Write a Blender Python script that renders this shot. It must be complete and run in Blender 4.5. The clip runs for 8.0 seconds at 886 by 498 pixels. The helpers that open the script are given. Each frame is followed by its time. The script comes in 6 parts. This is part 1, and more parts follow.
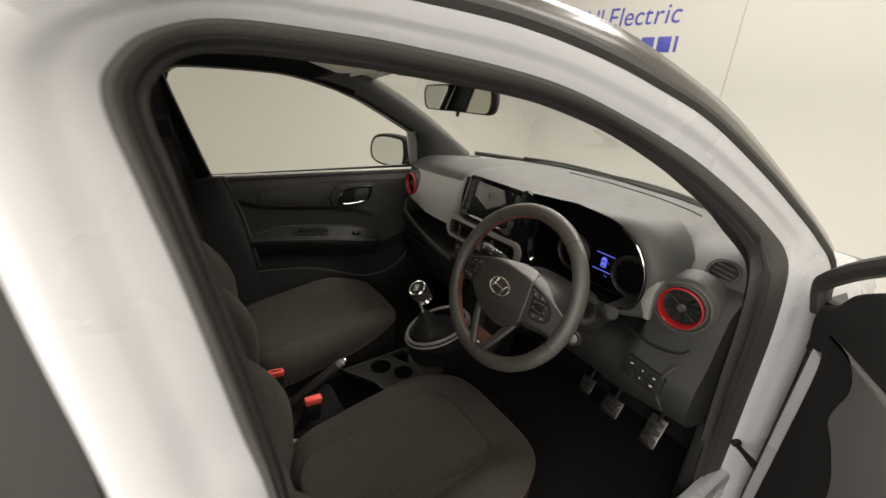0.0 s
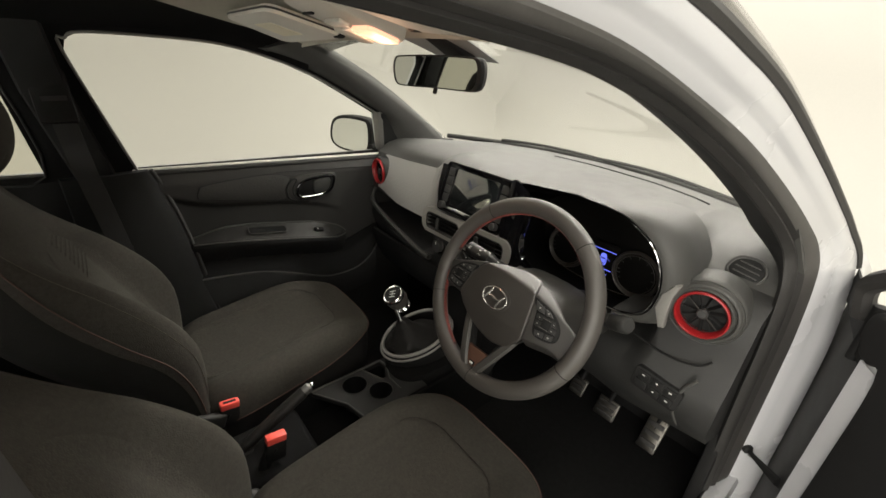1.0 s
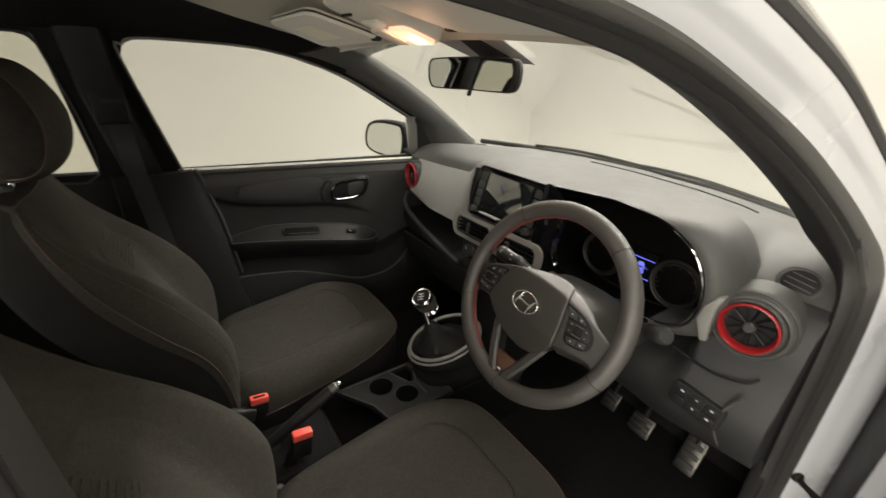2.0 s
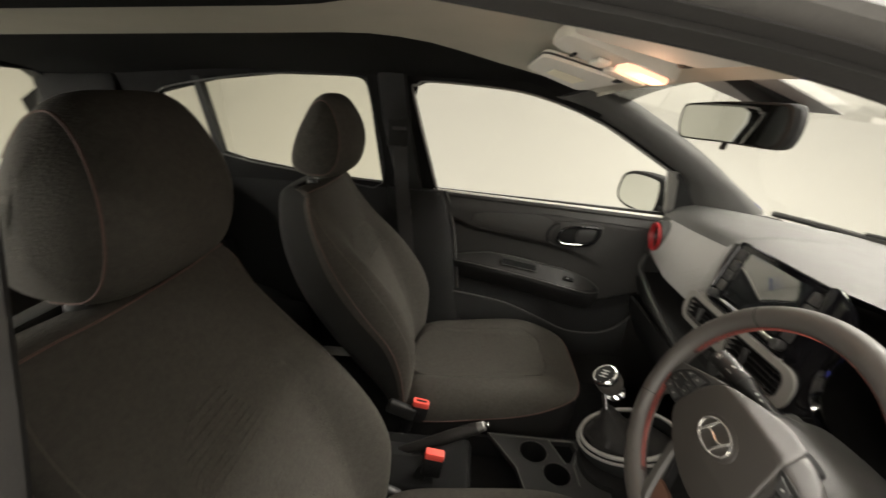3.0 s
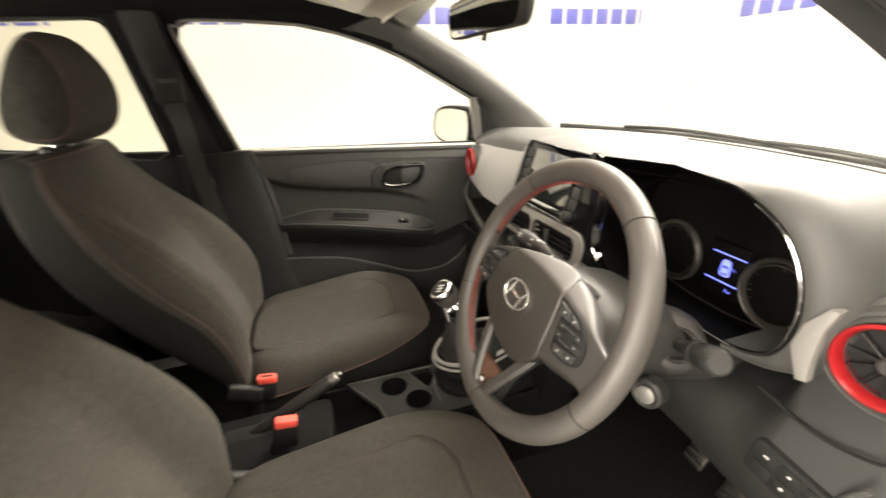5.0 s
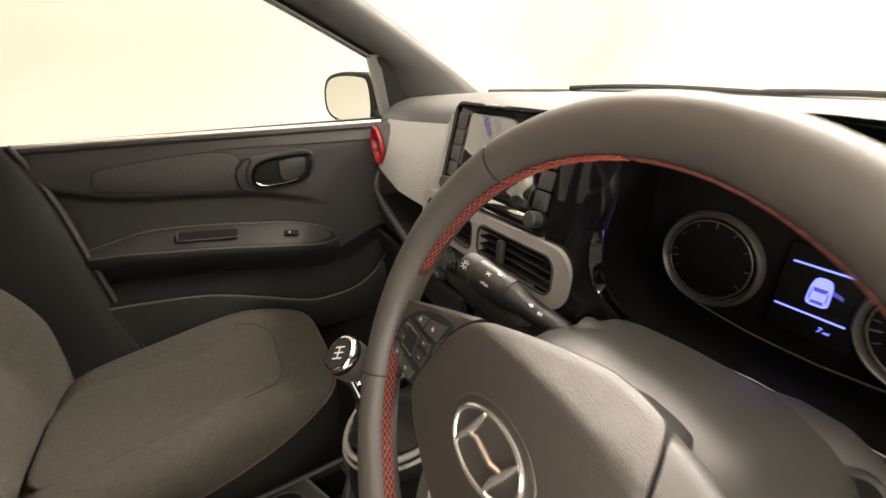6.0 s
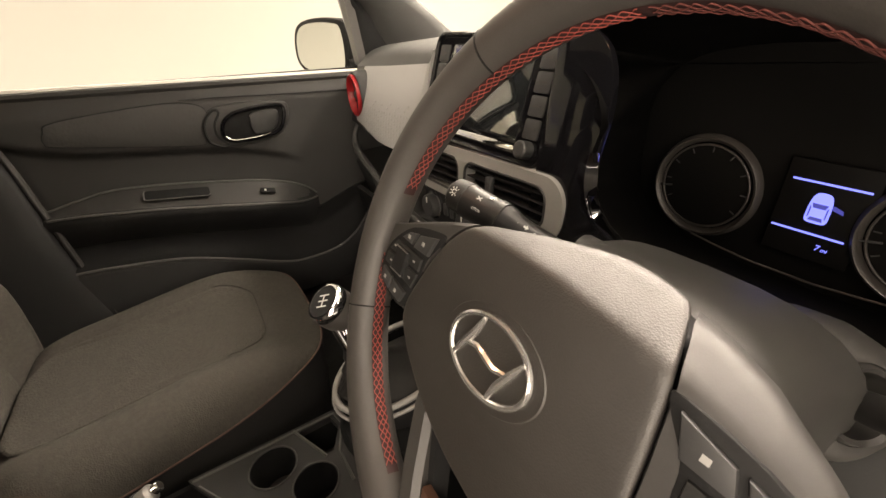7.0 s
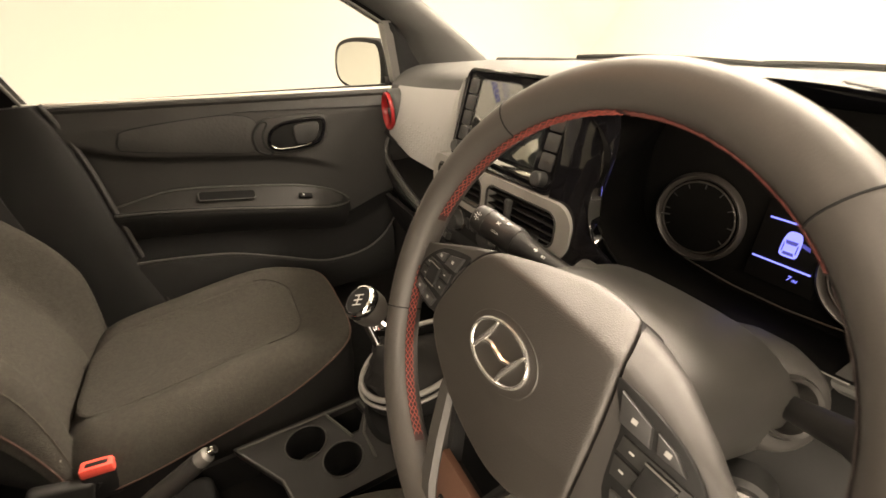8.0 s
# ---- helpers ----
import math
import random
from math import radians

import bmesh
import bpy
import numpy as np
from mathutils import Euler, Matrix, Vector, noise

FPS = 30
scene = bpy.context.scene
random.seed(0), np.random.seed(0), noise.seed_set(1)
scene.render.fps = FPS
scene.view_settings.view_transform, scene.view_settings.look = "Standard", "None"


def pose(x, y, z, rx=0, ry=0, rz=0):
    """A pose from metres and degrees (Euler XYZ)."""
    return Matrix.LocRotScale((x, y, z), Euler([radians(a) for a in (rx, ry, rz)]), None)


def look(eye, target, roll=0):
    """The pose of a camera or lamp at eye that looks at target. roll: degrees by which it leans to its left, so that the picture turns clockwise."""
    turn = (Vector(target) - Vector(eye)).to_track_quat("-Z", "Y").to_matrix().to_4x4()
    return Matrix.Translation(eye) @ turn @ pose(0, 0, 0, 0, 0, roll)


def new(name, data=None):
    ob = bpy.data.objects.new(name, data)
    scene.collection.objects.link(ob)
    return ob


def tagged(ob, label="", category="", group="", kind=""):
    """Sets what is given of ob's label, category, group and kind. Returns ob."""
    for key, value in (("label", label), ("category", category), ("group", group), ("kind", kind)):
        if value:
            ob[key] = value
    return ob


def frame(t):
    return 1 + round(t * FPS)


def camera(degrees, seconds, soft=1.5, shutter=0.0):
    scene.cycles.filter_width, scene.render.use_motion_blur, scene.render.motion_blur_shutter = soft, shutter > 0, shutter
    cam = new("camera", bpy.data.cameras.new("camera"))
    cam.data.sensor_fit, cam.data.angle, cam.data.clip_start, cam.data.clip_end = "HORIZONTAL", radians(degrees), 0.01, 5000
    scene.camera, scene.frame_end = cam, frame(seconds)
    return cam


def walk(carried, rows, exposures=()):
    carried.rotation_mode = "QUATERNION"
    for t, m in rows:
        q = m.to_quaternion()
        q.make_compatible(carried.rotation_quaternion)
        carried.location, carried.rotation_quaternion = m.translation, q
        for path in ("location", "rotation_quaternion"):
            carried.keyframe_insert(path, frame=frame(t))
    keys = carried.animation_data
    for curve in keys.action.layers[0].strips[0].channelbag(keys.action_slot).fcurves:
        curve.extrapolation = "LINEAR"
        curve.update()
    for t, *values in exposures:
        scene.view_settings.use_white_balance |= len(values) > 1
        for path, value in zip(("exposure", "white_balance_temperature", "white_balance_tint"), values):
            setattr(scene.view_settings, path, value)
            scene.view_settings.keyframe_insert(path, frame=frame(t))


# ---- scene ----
cam = camera(93.9, 8.0, shutter=0.4)
PATH = [
    (0, (0.978, -0.625, 1.399), (-0.529, 0.421, 0.604), 2.3),
    (0.5, (0.874, -0.555, 1.393), (-0.541, 0.585, 0.558), 2.5),
    (1, (0.811, -0.551, 1.377), (-0.567, 0.606, 0.505), 2.4),
    (1.2, (0.809, -0.555, 1.374), (-0.565, 0.595, 0.486), 1.8),
    (2.3, (0.809, -0.536, 1.359), (-0.817, 0.335, 0.587), 2.5),
    (2.5, (0.801, -0.476, 1.359), (-0.946, 0.141, 0.607), 3.0),
    (3, (0.806, -0.371, 1.35), (-1.063, -0.473, 0.645), 3.3),
    (3.5, (0.815, -0.347, 1.3), (-1.018, -0.722, 0.593), 2.3),
    (4, (0.835, -0.334, 1.234), (-0.992, -0.641, 0.481), 0.6),
    (4.5, (0.845, -0.319, 1.233), (-1.003, -0.323, 0.467), -1.3),
    (5, (0.815, -0.259, 1.229), (-0.947, 0.268, 0.445), -2.2),
    (5.2, (0.749, -0.23, 1.213), (-0.945, 0.448, 0.394), -1.5),
    (6.3, (0.438, -0.077, 1.107), (-1.147, 0.783, 0.242), -3.6),
    (6.5, (0.445, -0.083, 1.092), (-1.11, 0.779, 0.176), -3.8),
    (7, (0.462, -0.101, 1.082), (-1.055, 0.766, 0.109), -4.3),
    (7.5, (0.472, -0.114, 1.097), (-1.043, 0.749, 0.117), -3.5),
    (8, (0.516, -0.139, 1.135), (-1.047, 0.658, 0.174), -2.8),
]
walk(cam, [(t, look(eye, target, roll)) for t, eye, target, roll in PATH], exposures=[(0.0, 0.06, 6450, 12), (0.5, 0.30, 6400, 11), (1.2, 0.42, 6450, 10), (2.5, 0.52, 6500, 11), (3.5, 1.18, 6600, 12), (4.1, 1.48, 6950, 15), (4.4, 1.7, 6950, 14), (5.2, 1.8, 6850, 13), (6.3, 1.40, 7100, 17), (7.0, 1.32, 7350, 18), (8.0, 1.52, 7900, 17)])

# ---- world and light ----
world = bpy.data.worlds.new("studio_world")
scene.world = world
world.use_nodes = True
world.node_tree.nodes["Background"].inputs[0].default_value = (0.9, 0.92, 1.0, 1)
world.node_tree.nodes["Background"].inputs[1].default_value = 0.05


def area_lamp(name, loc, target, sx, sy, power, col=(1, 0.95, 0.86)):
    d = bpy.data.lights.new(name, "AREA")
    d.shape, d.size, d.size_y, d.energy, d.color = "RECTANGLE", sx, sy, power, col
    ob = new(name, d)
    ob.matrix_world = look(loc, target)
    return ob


# rows of unseen ceiling lamps, assumed over the booth and set for brightness
for lx, ly, lw, power in ((-3.05, 0.4, 6.4, 32), (0.6, -0.9, 3.6, 32), (2.3, 0.4, 5.8, 44)):
    area_lamp("unseen_ceiling_lamp", (lx, ly, 3.18), (lx, ly, 0), 0.5, lw, power)
area_lamp("unseen_ceiling_lamp", (-0.5, 2.5, 3.18), (-0.5, 2.5, 0), 4.2, 0.5, 150)
# extra overhead lamp added at the south end to brighten the open door's edge
area_lamp("unseen_ceiling_lamp", (1.3, -2.7, 3.18), (1.3, -2.7, 0), 3.6, 0.5, 70)
# added fill lamps, out of view, brightening door edge, pillar and cabin
area_lamp("added_fill_lamp", (1.25, -2.92, 1.15), (1.0, 0.5, 0.6), 2.0, 1.6, 130)
area_lamp("added_fill_lamp", (3.3, -1.5, 1.6), (0.0, 0.2, 0.8), 1.6, 2.2, 34)
dome = bpy.data.lights.new("courtesy_lamp_bulb", "POINT")
dome.energy, dome.color, dome.shadow_soft_size = 0.30, (1, 0.55, 0.32), 0.02
new("courtesy_lamp_bulb", dome).location = (0.074, -0.105, 1.370)

# ---- materials ----


def material(name, col, rough=0.5, metal=0.0, var=0.12, scale=18.0, bump=0.15, bscale=420.0, dist=0.0006, coat=0.0, spec=0.5,
             weave=0.0):
    m = bpy.data.materials.new(name)
    m.use_nodes = True
    nt = m.node_tree
    b = nt.nodes["Principled BSDF"]
    b.inputs["Roughness"].default_value, b.inputs["Metallic"].default_value = rough, metal
    b.inputs["Coat Weight"].default_value, b.inputs["Coat Roughness"].default_value = coat, 0.05
    b.inputs["Specular IOR Level"].default_value = spec
    tc = nt.nodes.new("ShaderNodeTexCoord")
    n1 = nt.nodes.new("ShaderNodeTexNoise")
    n1.inputs["Scale"].default_value, n1.inputs["Detail"].default_value = scale, 6
    nt.links.new(tc.outputs["Object"], n1.inputs["Vector"])
    n2 = nt.nodes.new("ShaderNodeTexNoise")
    n2.inputs["Scale"].default_value, n2.inputs["Detail"].default_value = bscale, 3
    nt.links.new(tc.outputs["Object"], n2.inputs["Vector"])
    mix = nt.nodes.new("ShaderNodeMixRGB")
    c = Vector(col)
    mix.inputs[1].default_value, mix.inputs[2].default_value = (*(c * (1 - var)), 1), (*(c * (1 + var)), 1)
    add = nt.nodes.new("ShaderNodeMath")
    add.operation = "MULTIPLY_ADD"
    nt.links.new(n2.outputs[0], add.inputs[0])
    add.inputs[1].default_value = 0.5
    half = nt.nodes.new("ShaderNodeMath")
    half.operation = "MULTIPLY"
    half.inputs[1].default_value = 0.5
    nt.links.new(n1.outputs[0], half.inputs[0])
    nt.links.new(half.outputs[0], add.inputs[2])
    ramp = nt.nodes.new("ShaderNodeMapRange")
    ramp.inputs[1].default_value, ramp.inputs[2].default_value = 0.3, 0.7
    nt.links.new(add.outputs[0], ramp.inputs[0])
    nt.links.new(ramp.outputs[0], mix.inputs[0])
    nt.links.new(mix.outputs[0], b.inputs["Base Color"])
    rr = nt.nodes.new("ShaderNodeMapRange")
    rr.inputs[3].default_value, rr.inputs[4].default_value = max(0.02, rough - 0.08 * (rough > 0.2)), min(1, rough + 0.08 * (rough > 0.2))
    nt.links.new(n1.outputs[0], rr.inputs[0])
    nt.links.new(rr.outputs[0], b.inputs["Roughness"])
    if bump:
        bp = nt.nodes.new("ShaderNodeBump")
        bp.inputs["Strength"].default_value, bp.inputs["Distance"].default_value = bump, dist
        h = n2.outputs[0]
        if weave:
            w = nt.nodes.new("ShaderNodeTexVoronoi")
            w.inputs["Scale"].default_value = weave
            nt.links.new(tc.outputs["Object"], w.inputs["Vector"])
            h = w.outputs["Distance"]
        nt.links.new(h, bp.inputs["Height"])
        nt.links.new(bp.outputs[0], b.inputs["Normal"])
    return m


def glowing(name, col, strength, base=(0.02, 0.02, 0.02)):
    m = bpy.data.materials.new(name)
    m.use_nodes = True
    b = m.node_tree.nodes["Principled BSDF"]
    b.inputs["Base Color"].default_value = (*base, 1)
    b.inputs["Emission Color"].default_value, b.inputs["Emission Strength"].default_value = (*col, 1), strength
    return m


def glass(name, tint=(0.92, 0.96, 0.93)):
    m = bpy.data.materials.new(name)
    m.use_nodes = True
    b = m.node_tree.nodes["Principled BSDF"]
    b.inputs["Base Color"].default_value = (*tint, 1)
    b.inputs["Roughness"].default_value, b.inputs["Transmission Weight"].default_value, b.inputs["IOR"].default_value = 0.0, 1.0, 1.16
    return m


WALL = material("white_matt_wall_paint", (0.40, 0.392, 0.363), 0.9, var=0.02, scale=0.7, bump=0.05, bscale=60, dist=0.002)
CEIL = material("off_white_ceiling", (0.7, 0.68, 0.62), 0.9, var=0.03, scale=2)
JOINT = material("grey_joint_cover", (0.33, 0.32, 0.29), 0.7, var=0.03)
BLUE = material("blue_vinyl_letters", (0.045, 0.05, 0.26), 0.5, var=0.03)
PAINT = material("white_car_paint", (0.52, 0.525, 0.545), 0.28, var=0.015, scale=3, bump=0, coat=0.7)
ROOFP = material("black_gloss_roof_paint", (0.06, 0.055, 0.05), 0.22, var=0.05, bump=0, coat=0.6)
RUBBER = material("black_door_seal_rubber", (0.022, 0.021, 0.02), 0.6, var=0.15, bump=0.2)
SEALG = material("dark_grey_seal_rubber", (0.055, 0.0525, 0.049), 0.55, var=0.1, scale=30, bump=0.2)
SOFT = material("dark_grey_soft_dashboard_plastic", (0.045, 0.0448, 0.042), 0.6, var=0.08, bump=0.35, bscale=650, dist=0.0005)
HARD = material("charcoal_hard_plastic", (0.0135, 0.0136, 0.0130), 0.55, var=0.1, bump=0.3, bscale=600, dist=0.0004)
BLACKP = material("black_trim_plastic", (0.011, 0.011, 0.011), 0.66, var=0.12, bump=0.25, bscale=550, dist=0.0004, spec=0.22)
PANEL = material("light_grey_dashboard_panel", (0.26, 0.257, 0.248), 0.5, var=0.05, bump=0.25, bscale=700, dist=0.0004, weave=60)
SILVERP = material("satin_silver_plastic", (0.20, 0.195, 0.185), 0.52, metal=0.75, var=0.05, bump=0.05)
GLOSS = material("piano_black_panel", (0.005, 0.005, 0.006), 0.06, var=0.05, bump=0)
SCREEN = material("black_display_glass", (0.012, 0.014, 0.015), 0.05, var=0.02, bump=0)
CHROME = material("polished_chrome", (0.85, 0.85, 0.86), 0.07, metal=1.0, var=0.02, bump=0)
REDP = material("red_vent_ring_plastic", (0.25, 0.010, 0.012), 0.32, var=0.06, bump=0.05)
REDB = material("orange_red_buckle_button", (0.85, 0.10, 0.075), 0.4, var=0.05, bump=0.05)
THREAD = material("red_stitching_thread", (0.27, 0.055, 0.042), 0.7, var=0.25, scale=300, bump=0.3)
# two darker copies of the red thread, for the rim's shaded part
THREAD_HALFSHADE = material("half_shade_red_thread", (0.115, 0.030, 0.024), 0.75, var=0.25, scale=300, bump=0.3)
THREAD_SHADE = material("full_shade_red_thread", (0.020, 0.012, 0.010), 0.8, var=0.25, scale=300, bump=0.3)
THREADD = material("dull_red_seam_thread", (0.066, 0.034, 0.027), 0.8, var=0.25, scale=200, bump=0.3)
GREYTHREAD = material("grey_seam_thread", (0.066, 0.054, 0.046), 0.8, var=0.2, scale=200, bump=0.3)
LEATHER = material("black_grained_leather", (0.046, 0.042, 0.038), 0.50, var=0.1, bump=0.2, bscale=900, dist=0.0003, spec=0.6)
VINYL = material("grained_airbag_cover", (0.0265, 0.0235, 0.0205), 0.50, var=0.1, bump=0.3, bscale=480, dist=0.0004, spec=0.7, weave=1000)
SPOKE = material("satin_charcoal_spoke_plastic", (0.028, 0.026, 0.024), 0.50, var=0.06, bump=0.08, bscale=900, dist=0.0002, spec=0.6)
FABRIC = material("charcoal_seat_fabric", (0.044, 0.0407, 0.035), 0.92, var=0.22, scale=90, bump=0.42, bscale=170, dist=0.0012, weave=420, spec=0.2)
FABRIC2 = material("ribbed_seat_insert_fabric", (0.0465, 0.043, 0.037), 0.9, var=0.22, scale=90, bump=0.8, bscale=190, dist=0.0012, weave=300, spec=0.2)
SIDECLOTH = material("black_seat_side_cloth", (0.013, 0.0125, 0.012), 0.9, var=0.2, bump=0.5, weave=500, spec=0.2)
CARPET = material("black_carpet", (0.012, 0.012, 0.012), 1.0, var=0.35, scale=60, bump=0.8, bscale=500, dist=0.002, spec=0.1)
CONS = material("matt_black_console_plastic", (0.006, 0.006, 0.006), 0.8, var=0.15, bump=0.25, bscale=500, spec=0.15)
LINER = material("beige_headliner_cloth", (0.46, 0.44, 0.375), 0.95, var=0.06, scale=8, bump=0.3, bscale=500, spec=0.1)
BLINER = material("black_headliner_side_cloth", (0.008, 0.008, 0.008), 0.95, var=0.2, bump=0.3, bscale=500, spec=0.05)
VISOR = material("pale_grey_visor_vinyl", (0.62, 0.605, 0.55), 0.7, var=0.05, bump=0.2)
STICKER = material("cream_label_paper", (0.75, 0.70, 0.55), 0.7, var=0.04)
LAMPBODY = material("cream_lamp_housing", (0.55, 0.52, 0.46), 0.5, var=0.04, bump=0.05)
PEDAL = material("brushed_steel_pedal", (0.095, 0.090, 0.080), 0.36, metal=0.9, var=0.15, scale=80, bump=0.1)
BELT = material("black_woven_belt", (0.020, 0.020, 0.020), 0.8, var=0.2, bump=0.7, weave=700)
COPPER = material("bronze_tinted_spoke_inlay", (0.16, 0.085, 0.06), 0.38, metal=0.5, var=0.08, bump=0.1)
PRINT = material("pale_grey_symbol", (0.30, 0.30, 0.285), 0.6, var=0.02, bump=0)
REDBAND = material("dark_red_stitch_band", (0.030, 0.009, 0.008), 0.65, var=0.25, bump=0.2)
WHITE = material("white_printed_symbol", (0.62, 0.62, 0.60), 0.6, var=0.02, bump=0)
DGREY = material("dark_grey_button_rubber", (0.030, 0.030, 0.030), 0.5, var=0.08, bump=0.1)
GAUGE = material("grey_gauge_ring", (0.045, 0.041, 0.037), 0.38, metal=0.3, var=0.08, bump=0.05)
MIRROR = material("mirror_glass", (0.9, 0.92, 0.88), 0.02, metal=1.0, var=0.01, bump=0)
BLUEGLOW = glowing("blue_lcd_glow", (0.16, 0.20, 1.0), 0.9)
BLUEDIM = glowing("dim_blue_lcd_glow", (0.10, 0.12, 0.8), 0.22)
LAMPGLOW = glowing("warm_lamp_lens", (1.0, 0.47, 0.28), 1.0, (0.6, 0.4, 0.3))
SCREEN.node_tree.nodes["Principled BSDF"].inputs["IOR"].default_value = 3.2
GLOSS.node_tree.nodes["Principled BSDF"].inputs["IOR"].default_value = 1.42
BOOT = material("dull_black_boot_leather", (0.018, 0.017, 0.016), 0.5, var=0.2, scale=60, bump=0.3, bscale=700, spec=0.35)
GLASS = glass("clear_car_glass", (0.90, 0.91, 0.88))
REARGLASS = glass("lightly_tinted_rear_glass", (0.80, 0.80, 0.71))

# ---- building helpers ----


def thing(name, base, label, category, group="", kind=""):
    e = new(name)
    e.location = base
    e.empty_display_size = 0.1
    return tagged(e, label, category, group, kind)


def part(name, bm, mat, parent=None, label="", smooth=True, kind="", angle=38):
    me = bpy.data.meshes.new(name)
    bmesh.ops.recalc_face_normals(bm, faces=bm.faces)
    bm.to_mesh(me)
    bm.free()
    me.materials.append(mat)
    if smooth:
        me.polygons.foreach_set("use_smooth", [True] * len(me.polygons))
        me.set_sharp_from_angle(angle=radians(angle))
    ob = new(name, me)
    if parent is not None:
        ob.parent = parent
        if parent.type == "EMPTY":
            ob.matrix_parent_inverse = Matrix.Translation(parent.location).inverted()
    return tagged(ob, label, kind=kind)


def solid(name, bm, mat, label, category, kind="", group=""):
    return tagged(part(name, bm, mat), label, category, group, kind)


def from_lists(verts, faces):
    bm = bmesh.new()
    vs = [bm.verts.new(v) for v in verts]
    for f in faces:
        bm.faces.new([vs[i] for i in f])
    return bm


def loft(rings, closed=True, caps=True):
    n = len(rings[0])
    verts = [tuple(p) for r in rings for p in r]
    faces = []
    for i in range(len(rings) - 1):
        for j in range(n if closed else n - 1):
            k = (j + 1) % n
            faces.append((i * n + j, i * n + k, (i + 1) * n + k, (i + 1) * n + j))
    if caps and closed:
        faces += [tuple(range(n))[::-1], tuple(range((len(rings) - 1) * n, len(rings) * n))]
    return from_lists(verts, faces)


def spline(pts, per=8, closed=False):
    """A smooth curve through points."""
    pts = [Vector(p) for p in pts]
    n, out = len(pts), []
    for i in range(n if closed else n - 1):
        a, b, c, d = (pts[(i + k) % n] if closed else pts[min(max(i + k, 0), n - 1)] for k in (-1, 0, 1, 2))
        for s in range(per):
            t = s / per
            out.append(0.5 * ((2 * b) + (c - a) * t + (2 * a - 5 * b + 4 * c - d) * t * t + (3 * b - a - 3 * c + d) * t ** 3))
    if not closed:
        out.append(pts[-1])
    return out


def tube(path, r, n=10, closed=False, wide=1.0, up=None):
    path = [Vector(p) for p in path]
    m, rings, side = len(path), [], None
    for i, p in enumerate(path):
        a = path[i - 1] if (i or closed) else p
        b = path[(i + 1) % m] if (i < m - 1 or closed) else p
        t = (b - a).normalized()
        if up is not None:
            side = t.cross(Vector(up)).normalized()
        elif side is None:
            side = t.orthogonal().normalized()
        else:
            side = (side - t * side.dot(t)).normalized()
        o = t.cross(side)
        rad = r[i] if isinstance(r, (list, tuple)) else r
        rings.append([p + rad * (wide * math.cos(2 * math.pi * j / n) * side + math.sin(2 * math.pi * j / n) * o) for j in range(n)])
    if closed:
        rings.append(rings[0])
        bm = loft(rings, caps=False)
        bmesh.ops.remove_doubles(bm, verts=bm.verts, dist=1e-6)
        return bm
    return loft(rings)


def rbox(c, s, r=0.004, m=None, seg=2):
    """A box with rounded edges, at c with size s, or in the frame m."""
    bm = bmesh.new()
    bmesh.ops.create_cube(bm, size=1)
    bmesh.ops.scale(bm, vec=s, verts=bm.verts)
    if r:
        bmesh.ops.bevel(bm, geom=bm.edges[:], offset=min(r, 0.49 * min(s)), segments=seg, profile=0.5, affect="EDGES")
    mat = (m if m is not None else Matrix.Identity(4)) @ Matrix.Translation(c)
    bmesh.ops.transform(bm, matrix=mat, verts=bm.verts)
    return bm


def rod(a, b, r, r2=None, n=24, bev=0.0):
    """A round bar from a to b, with bevelled ends."""
    a, b = Vector(a), Vector(b)
    r2 = r if r2 is None else r2
    if not bev:
        return tube([a, b], [r, r2], n)
    d = (b - a).normalized() * bev
    return tube([a, a + d, b - d, b], [r - bev, r, r2, r2 - bev], n)


def lathe(prof, m, n=40, sx=1.0, sy=1.0):
    """Turns (radius, height) pairs round the z axis of the frame m."""
    rings = [[m @ Vector((sx * r * math.cos(2 * math.pi * j / n), sy * r * math.sin(2 * math.pi * j / n), h)) for j in range(n)] for r, h in prof]
    return loft(rings, caps=prof[0][0] == 0 or prof[-1][0] == 0)


def ring(m, R, r, n=48, k=10, sx=1.0, sy=1.0):
    return tube([m @ Vector((sx * R * math.cos(2 * math.pi * j / n), sy * R * math.sin(2 * math.pi * j / n), 0)) for j in range(n)], r, k, closed=True)


def plate(outer, holes, place, depth, bev=0.0):
    """A flat sheet with holes: (u, v) outlines put into space by place(), then given depth (a vector)."""
    bm = bmesh.new()
    edges = []
    for loop in [outer, *holes]:
        vs = [bm.verts.new(place(*p)) for p in loop]
        edges += [bm.edges.new((vs[i], vs[(i + 1) % len(vs)])) for i in range(len(vs))]
    bmesh.ops.triangle_fill(bm, use_beauty=True, edges=edges)
    got = bmesh.ops.extrude_face_region(bm, geom=bm.faces[:])
    bmesh.ops.translate(bm, vec=depth, verts=[v for v in got["geom"] if isinstance(v, bmesh.types.BMVert)])
    return bm


def prism(outline, m, depth, bev=0.0, seg=2):
    """An outline in the xy plane of the frame m, given depth along its z, with the far edge rounded."""
    bm = bmesh.new()
    lo = [bm.verts.new((p[0], p[1], 0)) for p in outline]
    f = bm.faces.new(lo)
    got = bmesh.ops.extrude_face_region(bm, geom=[f])
    top = [v for v in got["geom"] if isinstance(v, bmesh.types.BMVert)]
    bmesh.ops.translate(bm, vec=(0, 0, depth), verts=top)
    if bev:
        ts = set(top)
        bmesh.ops.bevel(bm, geom=[e for e in bm.edges if e.verts[0] in ts and e.verts[1] in ts], offset=bev, segments=seg, profile=0.5, affect="EDGES")
    bmesh.ops.transform(bm, matrix=m, verts=bm.verts)
    return bm


